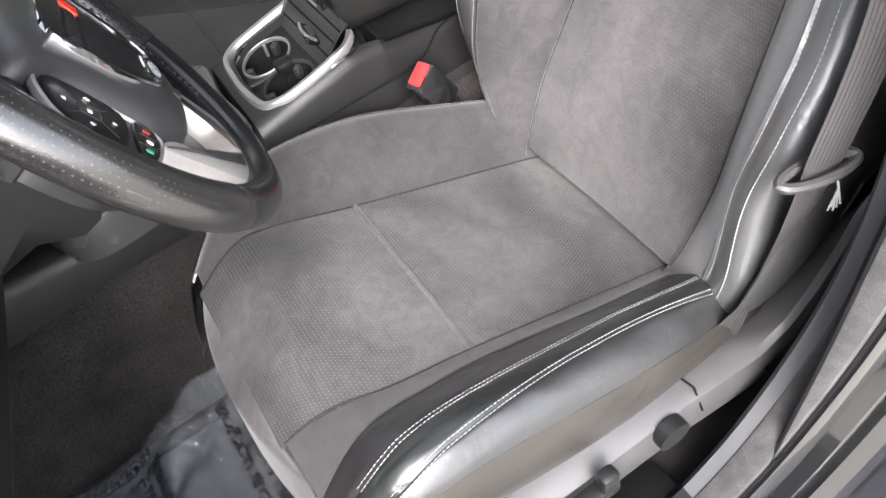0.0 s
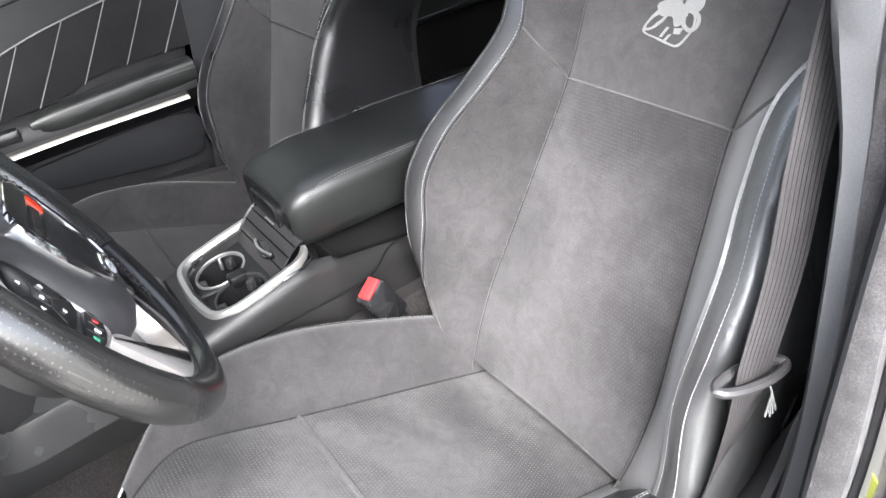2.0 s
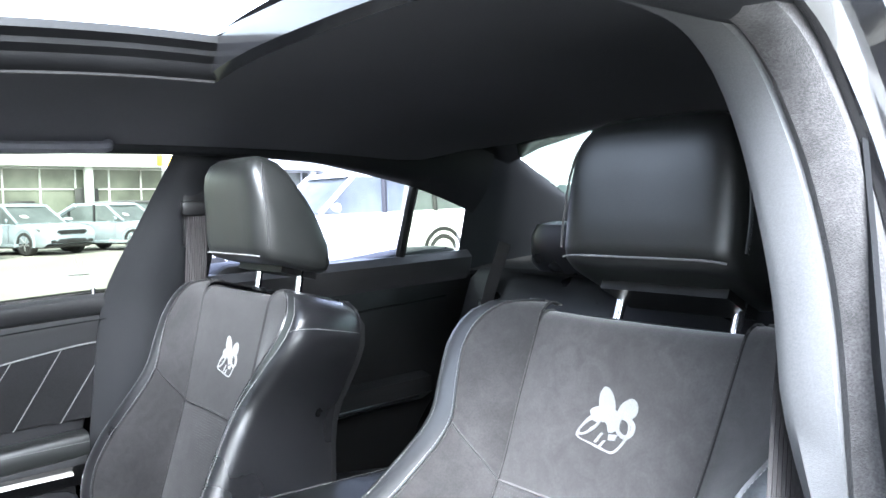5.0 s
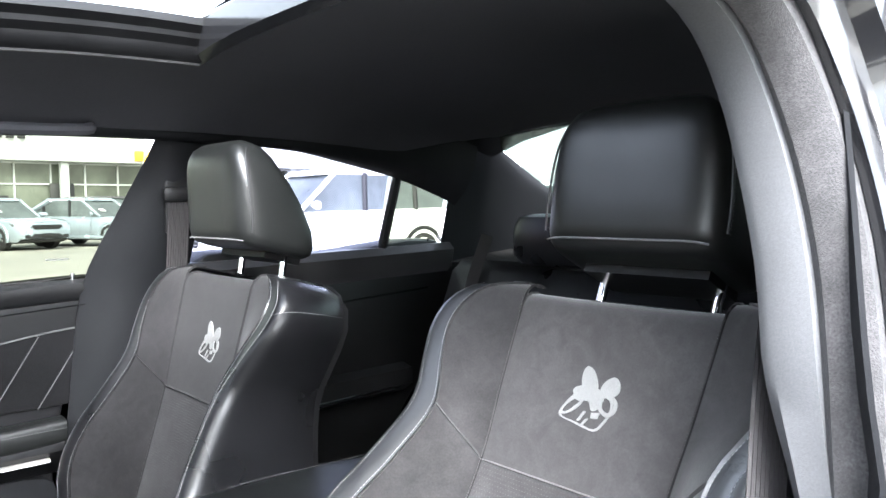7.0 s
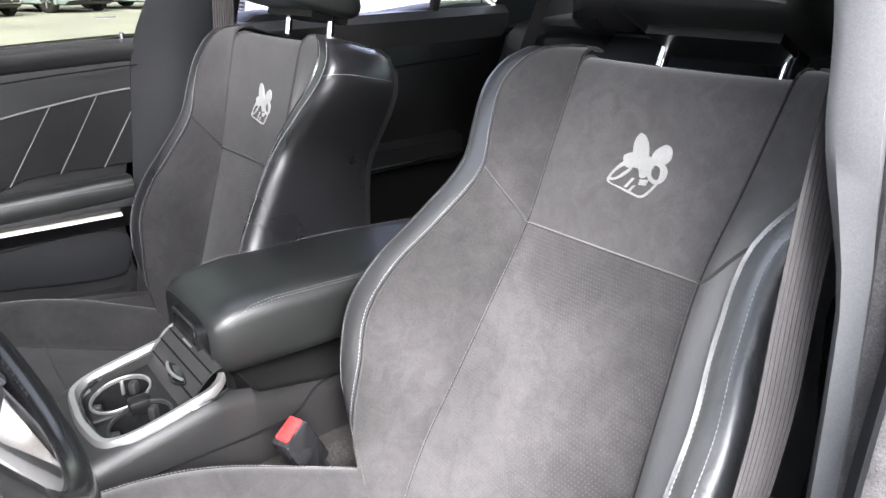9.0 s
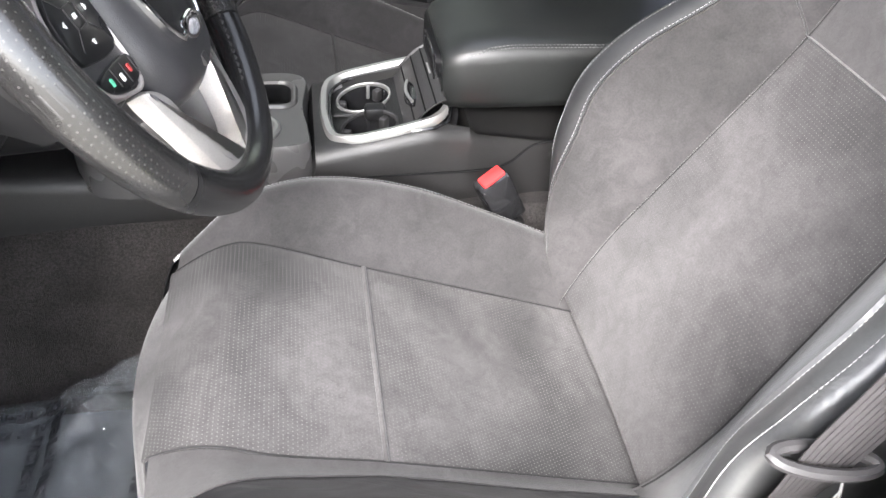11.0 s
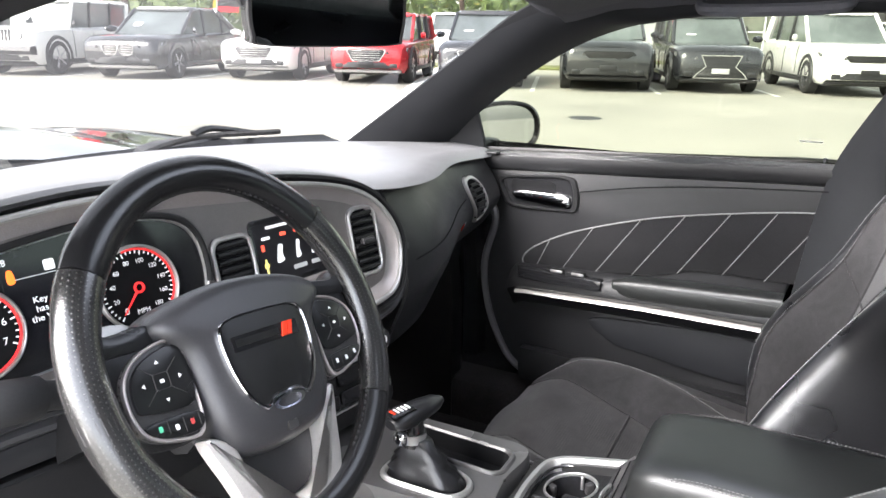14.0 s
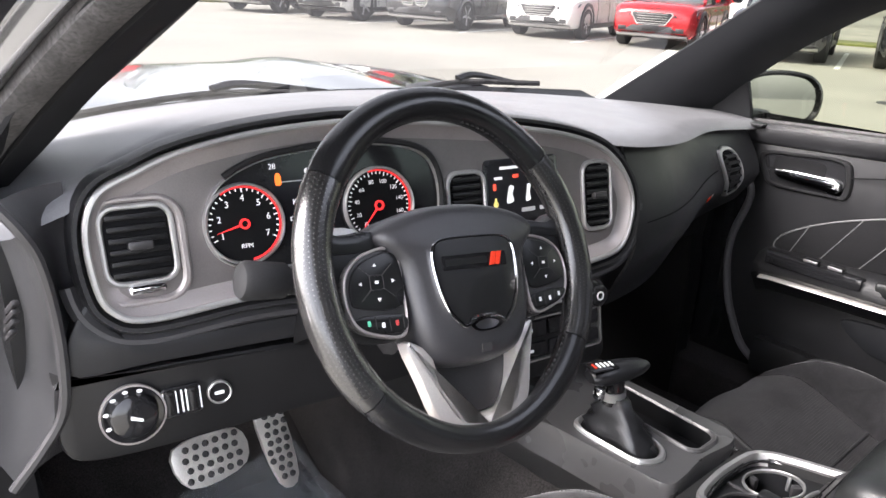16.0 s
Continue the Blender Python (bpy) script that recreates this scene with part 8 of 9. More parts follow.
part("door_panel", plate(rounded_loop([(0.04, 0.4), (0.03, 0.98), (0.9, 1.01), (0.96, 0.95), (0.94, 0.7), (0.88, 0.42)], 5), OD, 0.06, 0.0, 0.02), PLASTIC_SOFT, driver_door, "black grained inner panel")
part("window_frame", sweep([OD(*p, 0.1) for p in through_points([(0.06, 1.0), (0.25, 1.14), (0.5, 1.28), (0.75, 1.33), (0.93, 1.28), (0.98, 1.0)], 5)], 0.018, 8), PLASTIC, driver_door, "black window frame")

# ==== outer body, seen only from outside ====
TYRE = material("tyre_rubber", (0.02, 0.02, 0.02), 0.85, 0, (200, 0.2), (20, 0.2), (300, 0.3))
for k in (1, -1):
    def wing_loop(y):
        """Cross-section of a front wing, raised over the wheel."""
        arch = 0.3 + 0.4 * max(0.0, 1 - ((y - 1.82) / 0.4) ** 2) ** 0.5 if abs(y - 1.82) < 0.4 else 0.3
        return [Vector((k * x, y, z)) for x, z in ((0.78, 0.95 - 0.1 * max(0, y - 1.9)), (0.86, 0.93 - 0.1 * max(0, y - 1.9)), (0.93, 0.82), (0.94, max(0.6, arch)), (0.92, arch), (0.84, arch), (0.78, max(arch, 0.5)))]
    part("front_wing", loft([wing_loop(y) for y in steps(0.95, 2.5, 40)]), PAINT_BLACK, shell, "glossy black front wing")

    def quarter_loop(y):
        arch = 0.3 + 0.4 * max(0.0, 1 - ((y + 1.23) / 0.4) ** 2) ** 0.5 if abs(y + 1.23) < 0.4 else 0.3
        top = 1.05 + 0.06 * smooth_step((-y - 1.0) / 0.4)
        return [Vector((k * x, y, z)) for x, z in ((0.77, top), (0.84, top - 0.04), (0.93, 0.84), (0.94, max(0.6, arch)), (0.92, arch), (0.86, arch), (0.77, max(arch, 0.5)))]
    part("rear_quarter", loft([quarter_loop(y) for y in steps(-2.45, -1.02, 40)]), PAINT_BLACK, shell, "glossy black rear quarter")
    for y in (1.82, -1.23):
        hubs = part("wheel", sweep([(k * 0.72, y, 0.35), (k * 0.74, y, 0.35), (k * 0.92, y, 0.35), (k * 0.935, y, 0.35)], [0.33, 0.35, 0.35, 0.32], 36), TYRE, shell, "black tyre")
        part("rim", sweep([(k * 0.9, y, 0.35), (k * 0.94, y, 0.35)], [0.25, 0.24], 28), PLASTIC_GREY, hubs, "dark alloy rim")
part("front_bumper", loft([[Vector((x, 2.5 + dy - 0.1 * (x / 0.9) ** 2, z)) for dy, z in ((0.0, 0.88), (0.1, 0.8), (0.12, 0.5), (0.08, 0.28), (0.0, 0.26), (-0.1, 0.3), (-0.1, 0.88))] for x in steps(-0.92, 0.92, 16)]), PAINT_BLACK, shell, "black front bumper")
part("rear_bumper", loft([[Vector((x, -2.45 - dy + 0.08 * (x / 0.9) ** 2, z)) for dy, z in ((0.0, 1.05), (0.06, 0.98), (0.1, 0.6), (0.06, 0.3), (0.0, 0.28), (-0.1, 0.3), (-0.1, 1.05))] for x in steps(-0.92, 0.92, 16)]), PAINT_BLACK, shell, "black rear bumper")


# ==== car lot ====
TYRE = material("tyre", (0.02, 0.02, 0.02), 0.8, 0, (60, 0.2), (6, 0.2), (200, 0.3))
RIM = material("alloy_rim", (0.45, 0.45, 0.46), 0.3, 0.9, (60, 0.1), (6, 0.1), None)
RIM_DARK = material("dark_rim", (0.06, 0.06, 0.065), 0.3, 0.6, (60, 0.1), (6, 0.1), None)
# pale green-grey base paints the sky's reflection into the windows
CAR_GLASS_SKY = material("car_glass_sky", (0.1, 0.115, 0.115), 0.05, 0, (5, 0.1), (1, 0.3), None)
LAMP = material("headlamp_glass", (0.6, 0.62, 0.64), 0.1, 0.4, (30, 0.3), (8, 0.3), None)
GRILLE = material("grille_black", (0.015, 0.015, 0.016), 0.4, 0, (60, 0.2), (6, 0.2), None)
TAIL = material("tail_lamp", (0.4, 0.01, 0.01), 0.15, 0, (60, 0.1), (6, 0.1), None)


def paint(name, color, metal=0.0):
    return material(name, color, 0.25, metal, (80, 0.05), (2, 0.06), None, coat=0.8)


PAINT_WHITE = paint("paint_white", (0.72, 0.72, 0.7))
PAINT_RED = paint("paint_red", (0.45, 0.01, 0.015), 0.2)
PAINT_DARK = paint("paint_dark", (0.02, 0.021, 0.024))
PAINT_GREY = paint("paint_grey", (0.12, 0.11, 0.11), 0.4)
PAINT_BLUE = paint("paint_ice", (0.42, 0.48, 0.53), 0.4)


def parked_car(name, at, heading, length, width, height, body_mat, label, style="suv", rim=RIM, grille="wide", seed=0):
    """A parked car; at: ground point under its middle; heading: degrees of its nose from +x."""
    car = thing(name, at, label, "car", "parked cars")
    hd = radians(heading)
    fx, fy = Vector((math.cos(hd), math.sin(hd), 0)), Vector((-math.sin(hd), math.cos(hd), 0))
    o = Vector(at)

    def K(l, w, z):
        return o + fx * l + fy * w + Vector((0, 0, z))

    L, W, H = length / 2, width / 2, height
    belt_z, sill_z = 0.62 * H, 0.26
    boxy = style == "offroad"
    hood_z = 0.6 * H if not boxy else 0.63 * H
    nose_z = 0.53 * H if not boxy else 0.6 * H
    # lower body: rings along the length
    rows = []
    for l, hw, zt in ((-L, 0.82, belt_z * 0.9), (-L + 0.06, 0.94, belt_z * 1.0), (-L * 0.75, 1.0, belt_z * 1.02), (-L * 0.3, 1.0, belt_z), (L * 0.25, 1.0, belt_z * 0.98), (L * 0.42, 1.0, hood_z), (L * 0.75, 0.985, hood_z * 0.98), (L * 0.9, 0.96, hood_z * 0.945), (L - 0.1, 0.92, nose_z * 1.0), (L - 0.03, 0.88, nose_z * 0.93), (L, 0.84, nose_z * 0.84)):
        w = W * hw
        low = sill_z + (0.1 if abs(l) > L * 0.9 else 0)
        rows.append([K(l, s_ * w * k, z) for s_, k, z in ((-1, 0.9, low), (-1, 0.99, low + 0.12), (-1, 1.0, zt * 0.72), (-1, 0.97, zt * 0.93), (-1, 0.86, zt), (-1, 0.4, zt + 0.025), (1, 0.4, zt + 0.025), (1, 0.86, zt), (1, 0.97, zt * 0.93), (1, 1.0, zt * 0.72), (1, 0.99, low + 0.12), (1, 0.9, low))])
    body = part("body", loft(rows), body_mat, car)
    # cabin: glass core with painted roof and pillars
    r0, r1, r2, r3 = (-L * 0.97, -L * 0.86, L * 0.12, L * 0.42) if style != "coupe" else (-L * 0.95, -L * 0.45, L * 0.08, L * 0.42)
    if boxy:
        r0, r1, r2, r3 = -L * 0.95, -L * 0.93, L * 0.2, L * 0.3
    zb = belt_z - 0.02
    tw = 0.78 if not boxy else 0.9
    base_ = [(r0, -0.86), (r0, 0.86), (r3, 0.86), (r3, -0.86)]
    top_ = [(r1, -tw), (r1, tw), (r2, tw), (r2, -tw)]
    part("glasshouse", loft([[K(l, W * w, zb) for l, w in base_], [K(l, W * w, H - 0.09) for l, w in top_]]), CAR_GLASS_SKY, car, "windows with a pale sky reflection painted in", smooth=20)
    part("roof", loft([[K(l * s_, W * w * s_, z) for l, w in ((r1 - 0.05, -tw), (r1 - 0.08, 0), (r1 - 0.05, tw), (r2 - 0.1, tw + 0.01), (r2 + 0.06, tw * 0.9), (r2 + 0.1, 0), (r2 + 0.06, -tw * 0.9), (r2 - 0.1, -tw - 0.01))] for s_, z in ((1.01, H - 0.1), (1.0, H - 0.05), (0.93, H - 0.01), (0.5, H))]), body_mat, car)
    for s_ in (-1, 1):
        for l0, l1, r in ((r3 - 0.02, r2, 0.045), (L * -0.1, L * -0.12, 0.05), (-L * 0.55, -L * 0.56, 0.05), (r0 + 0.06, r1, 0.09)):
            part("window_post", sweep([K(l0, s_ * W * 0.865, zb), K(l1, s_ * W * (tw + 0.005), H - 0.07)], r, 6), body_mat if l0 in (r3 - 0.02, r0 + 0.06) else GRILLE, car)
        part("door_seam", sweep([K(-L * 0.1, s_ * W * 1.0, 0.4), K(-L * 0.1, s_ * W * 1.0, belt_z * 0.75), K(-L * 0.1, s_ * W * 0.965, belt_z * 0.93)], 0.008, 4), GRILLE, body)
        part("door_seam", sweep([K(L * 0.3, s_ * W * 1.0, 0.4), K(L * 0.3, s_ * W * 1.0, belt_z * 0.75), K(L * 0.3, s_ * W * 0.965, belt_z * 0.93)], 0.008, 4), GRILLE, body)
        for l in (-L * 0.35, L * 0.02):
            part("door_handle", box(*K(l, s_ * W * 1.0, belt_z * 0.84), 0.2, 0.04, 0.03, 0.01, Euler((0, 0, hd)).to_matrix()), body_mat, body)
        part("sill_strip", box(*K(0, s_ * W * 0.98, sill_z + 0.06), length * 0.5, 0.06, 0.1, 0.02, Euler((0, 0, hd)).to_matrix()), GRILLE if style != "coupe" else body_mat, body)
        mir = part("side_mirror", loft([[K(L * 0.33 + 0.11 * q * math.cos(t), s_ * (W + 0.12 + 0.0 * q), belt_z + 0.08) + fy * (s_ * 0.09 * math.cos(t) * q) + Vector((0, 0, 0.075 * q * math.sin(t))) + fx * d for t in [2 * math.pi * k / 12 for k in range(12)]] for q, d in ((0.5, 0.12), (1, 0.06), (1, 0.0))]), body_mat if not boxy else GRILLE, car)
        for l in (-L * 0.58, L * 0.6):
            R = 0.37 if not boxy else 0.42
            wc = K(l, s_ * (W - 0.12), R)
            tyre = part("tyre", loft([[wc + fy * (s_ * dy) + fx * (r * math.cos(t)) + Vector((0, 0, r * math.sin(t))) for t in [2 * math.pi * k / 28 for k in range(28)]] for dy, r in ((-0.12, R - 0.04), (-0.1, R), (0.09, R), (0.12, R - 0.03), (0.125, R * 0.72), (0.1, R * 0.68))]), TYRE, car)
            part("arch", loft([[wc + fy * (s_ * dy) + fx * (r * math.cos(t)) + Vector((0, 0, r * math.sin(t))) for t in steps(-0.25, math.pi + 0.25, 18)] for dy, r in ((0.105, R + 0.03), (0.135, R + 0.04), (0.135, R + 0.1), (0.1, R + 0.12))], closed=False), GRILLE if style != "coupe" else body_mat, car)
            hub_ = part("rim", loft([[wc + fy * (s_ * dy) + fx * (r * math.cos(t)) + Vector((0, 0, r * math.sin(t))) for t in [2 * math.pi * k / 20 for k in range(20)]] for dy, r in ((0.06, R * 0.7), (0.11, R * 0.7), (0.11, R * 0.63), (0.06, R * 0.6), (0.05, 0.02))], caps=False), RIM_DARK, tyre)
            for q in range(5):
                t = 2 * math.pi * q / 5 + 0.3 + seed
                part("wheel_spoke", loft([[wc + fy * (s_ * (0.1 + dz)) + (fx * math.cos(t) + Vector((0, 0, math.sin(t)))) * r + (fx * -math.sin(t) + Vector((0, 0, math.cos(t)))) * (e * wd) for e, dz in ((-1, 0), (1, 0), (0.6, 0.012), (-0.6, 0.012))] for r, wd in ((0.04, 0.035), (R * 0.66, 0.03))]), rim, hub_)
        # lamps
        lz = nose_z * 0.86
        if boxy:
            part("headlamp", sweep([K(L - 0.04, s_ * W * 0.56, lz), K(L + 0.02, s_ * W * 0.56, lz)], 0.095, 18), LAMP, car, "round headlamp")
            part("headlamp_ring", sweep([K(L + 0.015, s_ * W * 0.56 + 0.1 * math.cos(t), lz + 0.1 * math.sin(t)) for t in [2 * math.pi * k / 20 for k in range(20)]], 0.012, 6, closed=True), GRILLE, car)
        else:
            eye = ((L + 0.004, 0.5, lz - 0.055), (L - 0.09, 0.8, lz - 0.06), (L - 0.3, 0.965, lz - 0.0), (L - 0.42, 0.985, lz + 0.085), (L - 0.16, 0.87, lz + 0.055), (L - 0.03, 0.54, lz + 0.02))
            for grow, push, mt, nm in ((1.0, 0.0, GRILLE, "headlamp_housing"), (0.8, 0.012, LAMP, "headlamp")):
                cl, cw, cz = (sum(p[q] for p in eye) / 6 for q in range(3))
                pts_ = [(cl + (l - cl) * grow, cw + (w - cw) * grow, cz + (z - cz) * grow) for l, w, z in eye]
                part(nm, loft([[K(l - 0.04, s_ * w * W * 0.96, z) for l, w, z in pts_], [K(l + 0.022 + push, s_ * w * W * (1.012 + push), z) for l, w, z in pts_]]), mt, car, "clear headlamp" if nm == "headlamp" else "")
        part("fog_lamp", box(*K(L - 0.05, s_ * W * 0.68, 0.42), 0.12, 0.2, 0.12, 0.03, Euler((0, 0, hd)).to_matrix()), GRILLE, car)
        part("tail_lamp", box(*K(-L + 0.05, s_ * W * 0.74, belt_z * 0.82), 0.12, 0.3, 0.16, 0.04, Euler((0, 0, hd)).to_matrix()), TAIL, car)
    # nose

    def G(a, b, c=0.0):
        return K(L - 0.01 + c, a, b)

    gz0, gz1 = nose_z * 0.6, nose_z * 0.88
    R3 = Euler((0, 0, hd)).to_matrix()

    def cut_corners(a, b, z0, z1, c=0.035):
        return [Vector(p) for p in ((-a + c, z0), (a - c, z0), (a, z0 + c), (b, z1 - c), (b - c, z1), (-b + c, z1), (-b, z1 - c), (-a, z0 + c))]

    if grille == "kidney":
        loops = [[p + Vector((e * W * 0.2, 0)) for p in cut_corners(W * 0.15, W * 0.185, gz0 + 0.02, gz1 + 0.02, 0.06)] for e in (-1, 1)]
    elif grille == "spindle":
        loops = [[Vector(p) for p in ((-W * 0.56, 0.34), (W * 0.56, 0.34), (W * 0.5, 0.42), (W * 0.31, gz0 + 0.03), (W * 0.42, gz1), (-W * 0.42, gz1), (-W * 0.31, gz0 + 0.03), (-W * 0.5, 0.42))]]
    elif grille == "slots":
        loops = []
    elif grille == "thin":
        loops = [cut_corners(W * 0.44, W * 0.5, gz1 - 0.12, gz1 + 0.01)]
    else:
        loops = [cut_corners(W * 0.34, W * 0.47, gz0, gz1 + 0.01)]
    for gl in loops:
        gr = part("grille", plate(gl, G, -0.06, 0.016, 0.004), GRILLE, car)
        cg = sum(gl, Vector((0, 0))) / len(gl)
        part("grille_surround", ring_plate([cg + (p - cg) * (1.07 if grille != "kidney" else 1.12) for p in gl], [cg + (p - cg) * 0.99 for p in gl], G, -0.05, 0.028), CHROME if grille != "thin" else GRILLE, gr, "bright grille surround")
        zs = [p.y for p in gl]
        wide_ = max(p.x for p in gl) - min(p.x for p in gl)
        for q in range(5):
            z = min(zs) + (max(zs) - min(zs)) * (q + 0.5) / 5
            part("grille_bar", box(*G(cg.x, z, 0.016), 0.016, wide_ * (0.62 if grille == "spindle" else 0.76), 0.012, 0.002, R3), PLASTIC_GREY if grille in ("thin", "spindle") else SATIN, gr)
    if not loops:
        for q in range(7):
            part("grille_slot", box(*G((q - 3) * 0.092, nose_z * 0.85, 0.0), 0.05, 0.052, 0.28, 0.018, R3), GRILLE, car)
        part("front_bumper", loft([[K(L + l, w * W, z) for l, z in ((-0.05, 0.5), (0.16, 0.52), (0.2, 0.6), (0.17, 0.69), (-0.05, 0.71))] for w in (-0.98, -0.8, 0.8, 0.98)]), GRILLE, car, "black steel bumper")
    part("bumper_lip", loft([[K(L - 0.06 * abs(w) ** 3 * 4 + l, w * W, z) for l, z in ((-0.1, 0.25), (0.035, 0.27), (0.05, 0.31), (-0.04, 0.34))] for w in steps(-0.84, 0.84, 9)]), SATIN if grille in ("wide", "kidney") else GRILLE, car, "lower bumper lip")
    if grille != "spindle":
        part("lower_intake", plate(cut_corners(W * 0.62, W * 0.5, 0.36, 0.5), G, -0.05, 0.012, 0.006), GRILLE, car)
    part("bonnet_seam", sweep([K(L - 0.06, -W * 0.62, nose_z * 0.965), K(L - 0.05, 0, nose_z * 1.0), K(L - 0.06, W * 0.62, nose_z * 0.965)], 0.007, 4), GRILLE, body)
    part("number_plate", box(*G(0, gz0 - 0.06, 0.03), 0.02, 0.36, 0.11, 0.006, Euler((0, 0, hd)).to_matrix()), GREY_PRINT if seed % 2 else GRILLE, car)
    part("underside", box(*K(0, 0, 0.3), length * 0.9, width * 0.84, 0.16, 0.03, Euler((0, 0, hd)).to_matrix()), GRILLE, car)
    part("wiper_sticker", box(*K(L * 0.3, -W * 0.42, belt_z + 0.2), 0.008, 0.22, 0.16, 0.002, (Euler((0, 0, hd)).to_matrix() @ Euler((0, radians(-58), 0)).to_matrix())), WHITE, car, "white paper behind the windscreen")
    return car


ROW = 199
nose = Vector((math.cos(radians(ROW)), math.sin(radians(ROW)), 0))


def in_row(name, fx_, fy_, length, *args, turn_=0, **kw):
    """Places a car by its front axle's ground point."""
    d = Vector((math.cos(radians(ROW + turn_)), math.sin(radians(ROW + turn_)), 0))
    p = Vector((fx_, fy_, 0)) - d * (length * 0.3)
    return parked_car(name, (p.x, p.y, 0), ROW + turn_, length, *args, **kw)


in_row("grey_suv", 10.6, 21.3, 4.8, 1.93, 1.76, PAINT_GREY, "dark grey parked SUV with silver wheels")
in_row("offroad_car", 11.5, 18.35, 4.4, 1.87, 1.87, PAINT_WHITE, "white boxy off-road car with slotted grille", style="offroad", grille="slots", seed=1)
in_row("black_coupe_suv", 12.4, 15.25, 4.93, 2.0, 1.7, PAINT_DARK, "black sloping-roof SUV with twin chrome grilles", style="coupe", grille="kidney", seed=2)
in_row("white_suv", 14.0, 12.6, 4.66, 1.89, 1.64, PAINT_WHITE, "white compact SUV with star grille", seed=3)
in_row("red_suv", 14.7, 9.9, 4.6, 1.88, 1.64, PAINT_RED, "red compact SUV with chrome grille", seed=4)
in_row("black_suv", 15.2, 7.3, 4.7, 1.9, 1.7, PAINT_DARK, "black SUV partly hidden behind the pillar", seed=5)
in_row("black_large_suv", 16.1, 4.65, 4.88, 1.98, 1.8, PAINT_DARK, "black large SUV with dark mesh grille", grille="thin", rim=RIM_DARK, seed=6)
in_row("black_crossover", 17.1, 2.5, 4.89, 1.9, 1.7, PAINT_DARK, "black crossover with wide chrome-edged grille", grille="spindle", seed=7)
in_row("white_large_suv", 18.1, -0.3, 5.1, 1.93, 1.8, PAINT_WHITE, "white large SUV with black wheels", grille="thin", rim=RIM_DARK, seed=8)
parked_car("red_van", (27.5, 17.5, 0), 20, 5.0, 2.0, 1.9, PAINT_RED, "red SUV seen from behind, farther off", seed=9)
parked_car("white_van", (29.5, 15.0, 0), 20, 5.0, 2.0, 1.9, PAINT_WHITE, "white SUV in the farther row", seed=10)
parked_car("electric_suv", (25.2, -1.9, 0), 196, 5.0, 2.0, 1.65, PAINT_WHITE, "pearl white SUV with smooth nose", style="coupe", grille="thin", seed=11)
parked_car("silver_crossover", (26.2, -4.5, 0), 205, 4.7, 1.92, 1.62, PAINT_BLUE, "pale silver crossover with dark grille", style="coupe", grille="thin", seed=12)
parked_car("blue_crossover", (26.0, -7.4, 0), 213, 4.7, 1.92, 1.62, PAINT_BLUE, "ice-blue crossover with five-spoke wheels", style="coupe", grille="thin", seed=13)
parked_car("dark_suv", (32.5, -10.2, 0), 213, 4.9, 1.95, 1.8, PAINT_GREY, "dark grey SUV behind the silver ones", seed=14)
parked_car("white_side_suv", (10.6, -6.9, 0), 90, 5.1, 2.0, 1.86, PAINT_WHITE, "white SUV parked side-on beside the sedan", seed=15)
parked_car("white_rear_suv", (11.2, -12.8, 0), 90, 4.9, 1.95, 1.75, PAINT_WHITE, "white SUV farther along the side row", seed=16)

# bay lines and drain
LINE = material("line_paint", (0.62, 0.62, 0.58), 0.8, 0, (30, 0.15), (2, 0.25), (80, 0.2))
across = Vector((-nose.y, nose.x, 0))
for i, (px, py) in enumerate(((10.4, 19.8), (11.2, 16.75), (12.5, 13.95), (13.6, 11.3), (14.3, 8.6), (15.0, 5.95), (16.0, 3.45), (17.0, 1.2), (17.9, -1.6))):
    p0 = Vector((px, py, 0)) + nose * 0.6
    solo("bay_line", loft([[p0 - nose * d + across * e + Vector((0, 0, z)) for e, z in ((-0.05, 0.0), (0.05, 0.0), (0.05, 0.005), (-0.05, 0.005))] for d in (0, 5.2)]), LINE, "faded white parking bay line on concrete", "road marking", "bay lines", "structure", smooth=0)
drain = thing("drain_cover", (10.2, 3.28, 0), "dark iron drain grate set in the concrete", "drain", kind="structure")
part("grate", loft([[Vector((10.2 + r * math.cos(t), 3.28 + r * math.sin(t), z)) for t in [2 * math.pi * k / 24 for k in range(24)]] for r, z in ((0.2, 0.0), (0.2, 0.006), (0.18, 0.008))]), GRILLE, drain)
part("grate_rim", loft([[Vector((10.2 + r * math.cos(t), 3.28 + r * math.sin(t), z)) for t in [2 * math.pi * k / 24 for k in range(24)]] for r, z in ((0.25, 0.0), (0.25, 0.004), (0.2, 0.005))], caps=False), PLASTIC_GREY, drain)

# showroom building
showroom = thing("showroom", (42, -12, 0), "low dealership showroom with glass front and pale fascia", "building", kind="structure")
WALL = material("fascia_panel", (0.55, 0.57, 0.57), 0.5, 0, (8, 0.05), (0.5, 0.08), (30, 0.05))
SHOP_GLASS = material("shop_glass", (0.1, 0.11, 0.09), 0.08, 0, (0.6, 0.5), (0.2, 0.5), None)
part("glass_front", box(42.2, -14, 1.9, 0.2, 44, 3.8, 0), SHOP_GLASS, showroom)
part("fascia", box(41.6, -8, 4.8, 1.6, 34, 2.1, 0.05), WALL, showroom, "pale panelled fascia")
part("upper_storey", box(46, -10, 7.0, 8, 44, 3.2, 0.05), WALL, showroom)
part("back_block", box(47, -14, 3, 9, 50, 6, 0), WALL, showroom)
for i in range(26):
    y = 7 - i * 1.7
    part("mullion", box(42.05, y, 1.9, 0.1, 0.09, 3.8, 0.01), WALL if i % 4 else SATIN, showroom)
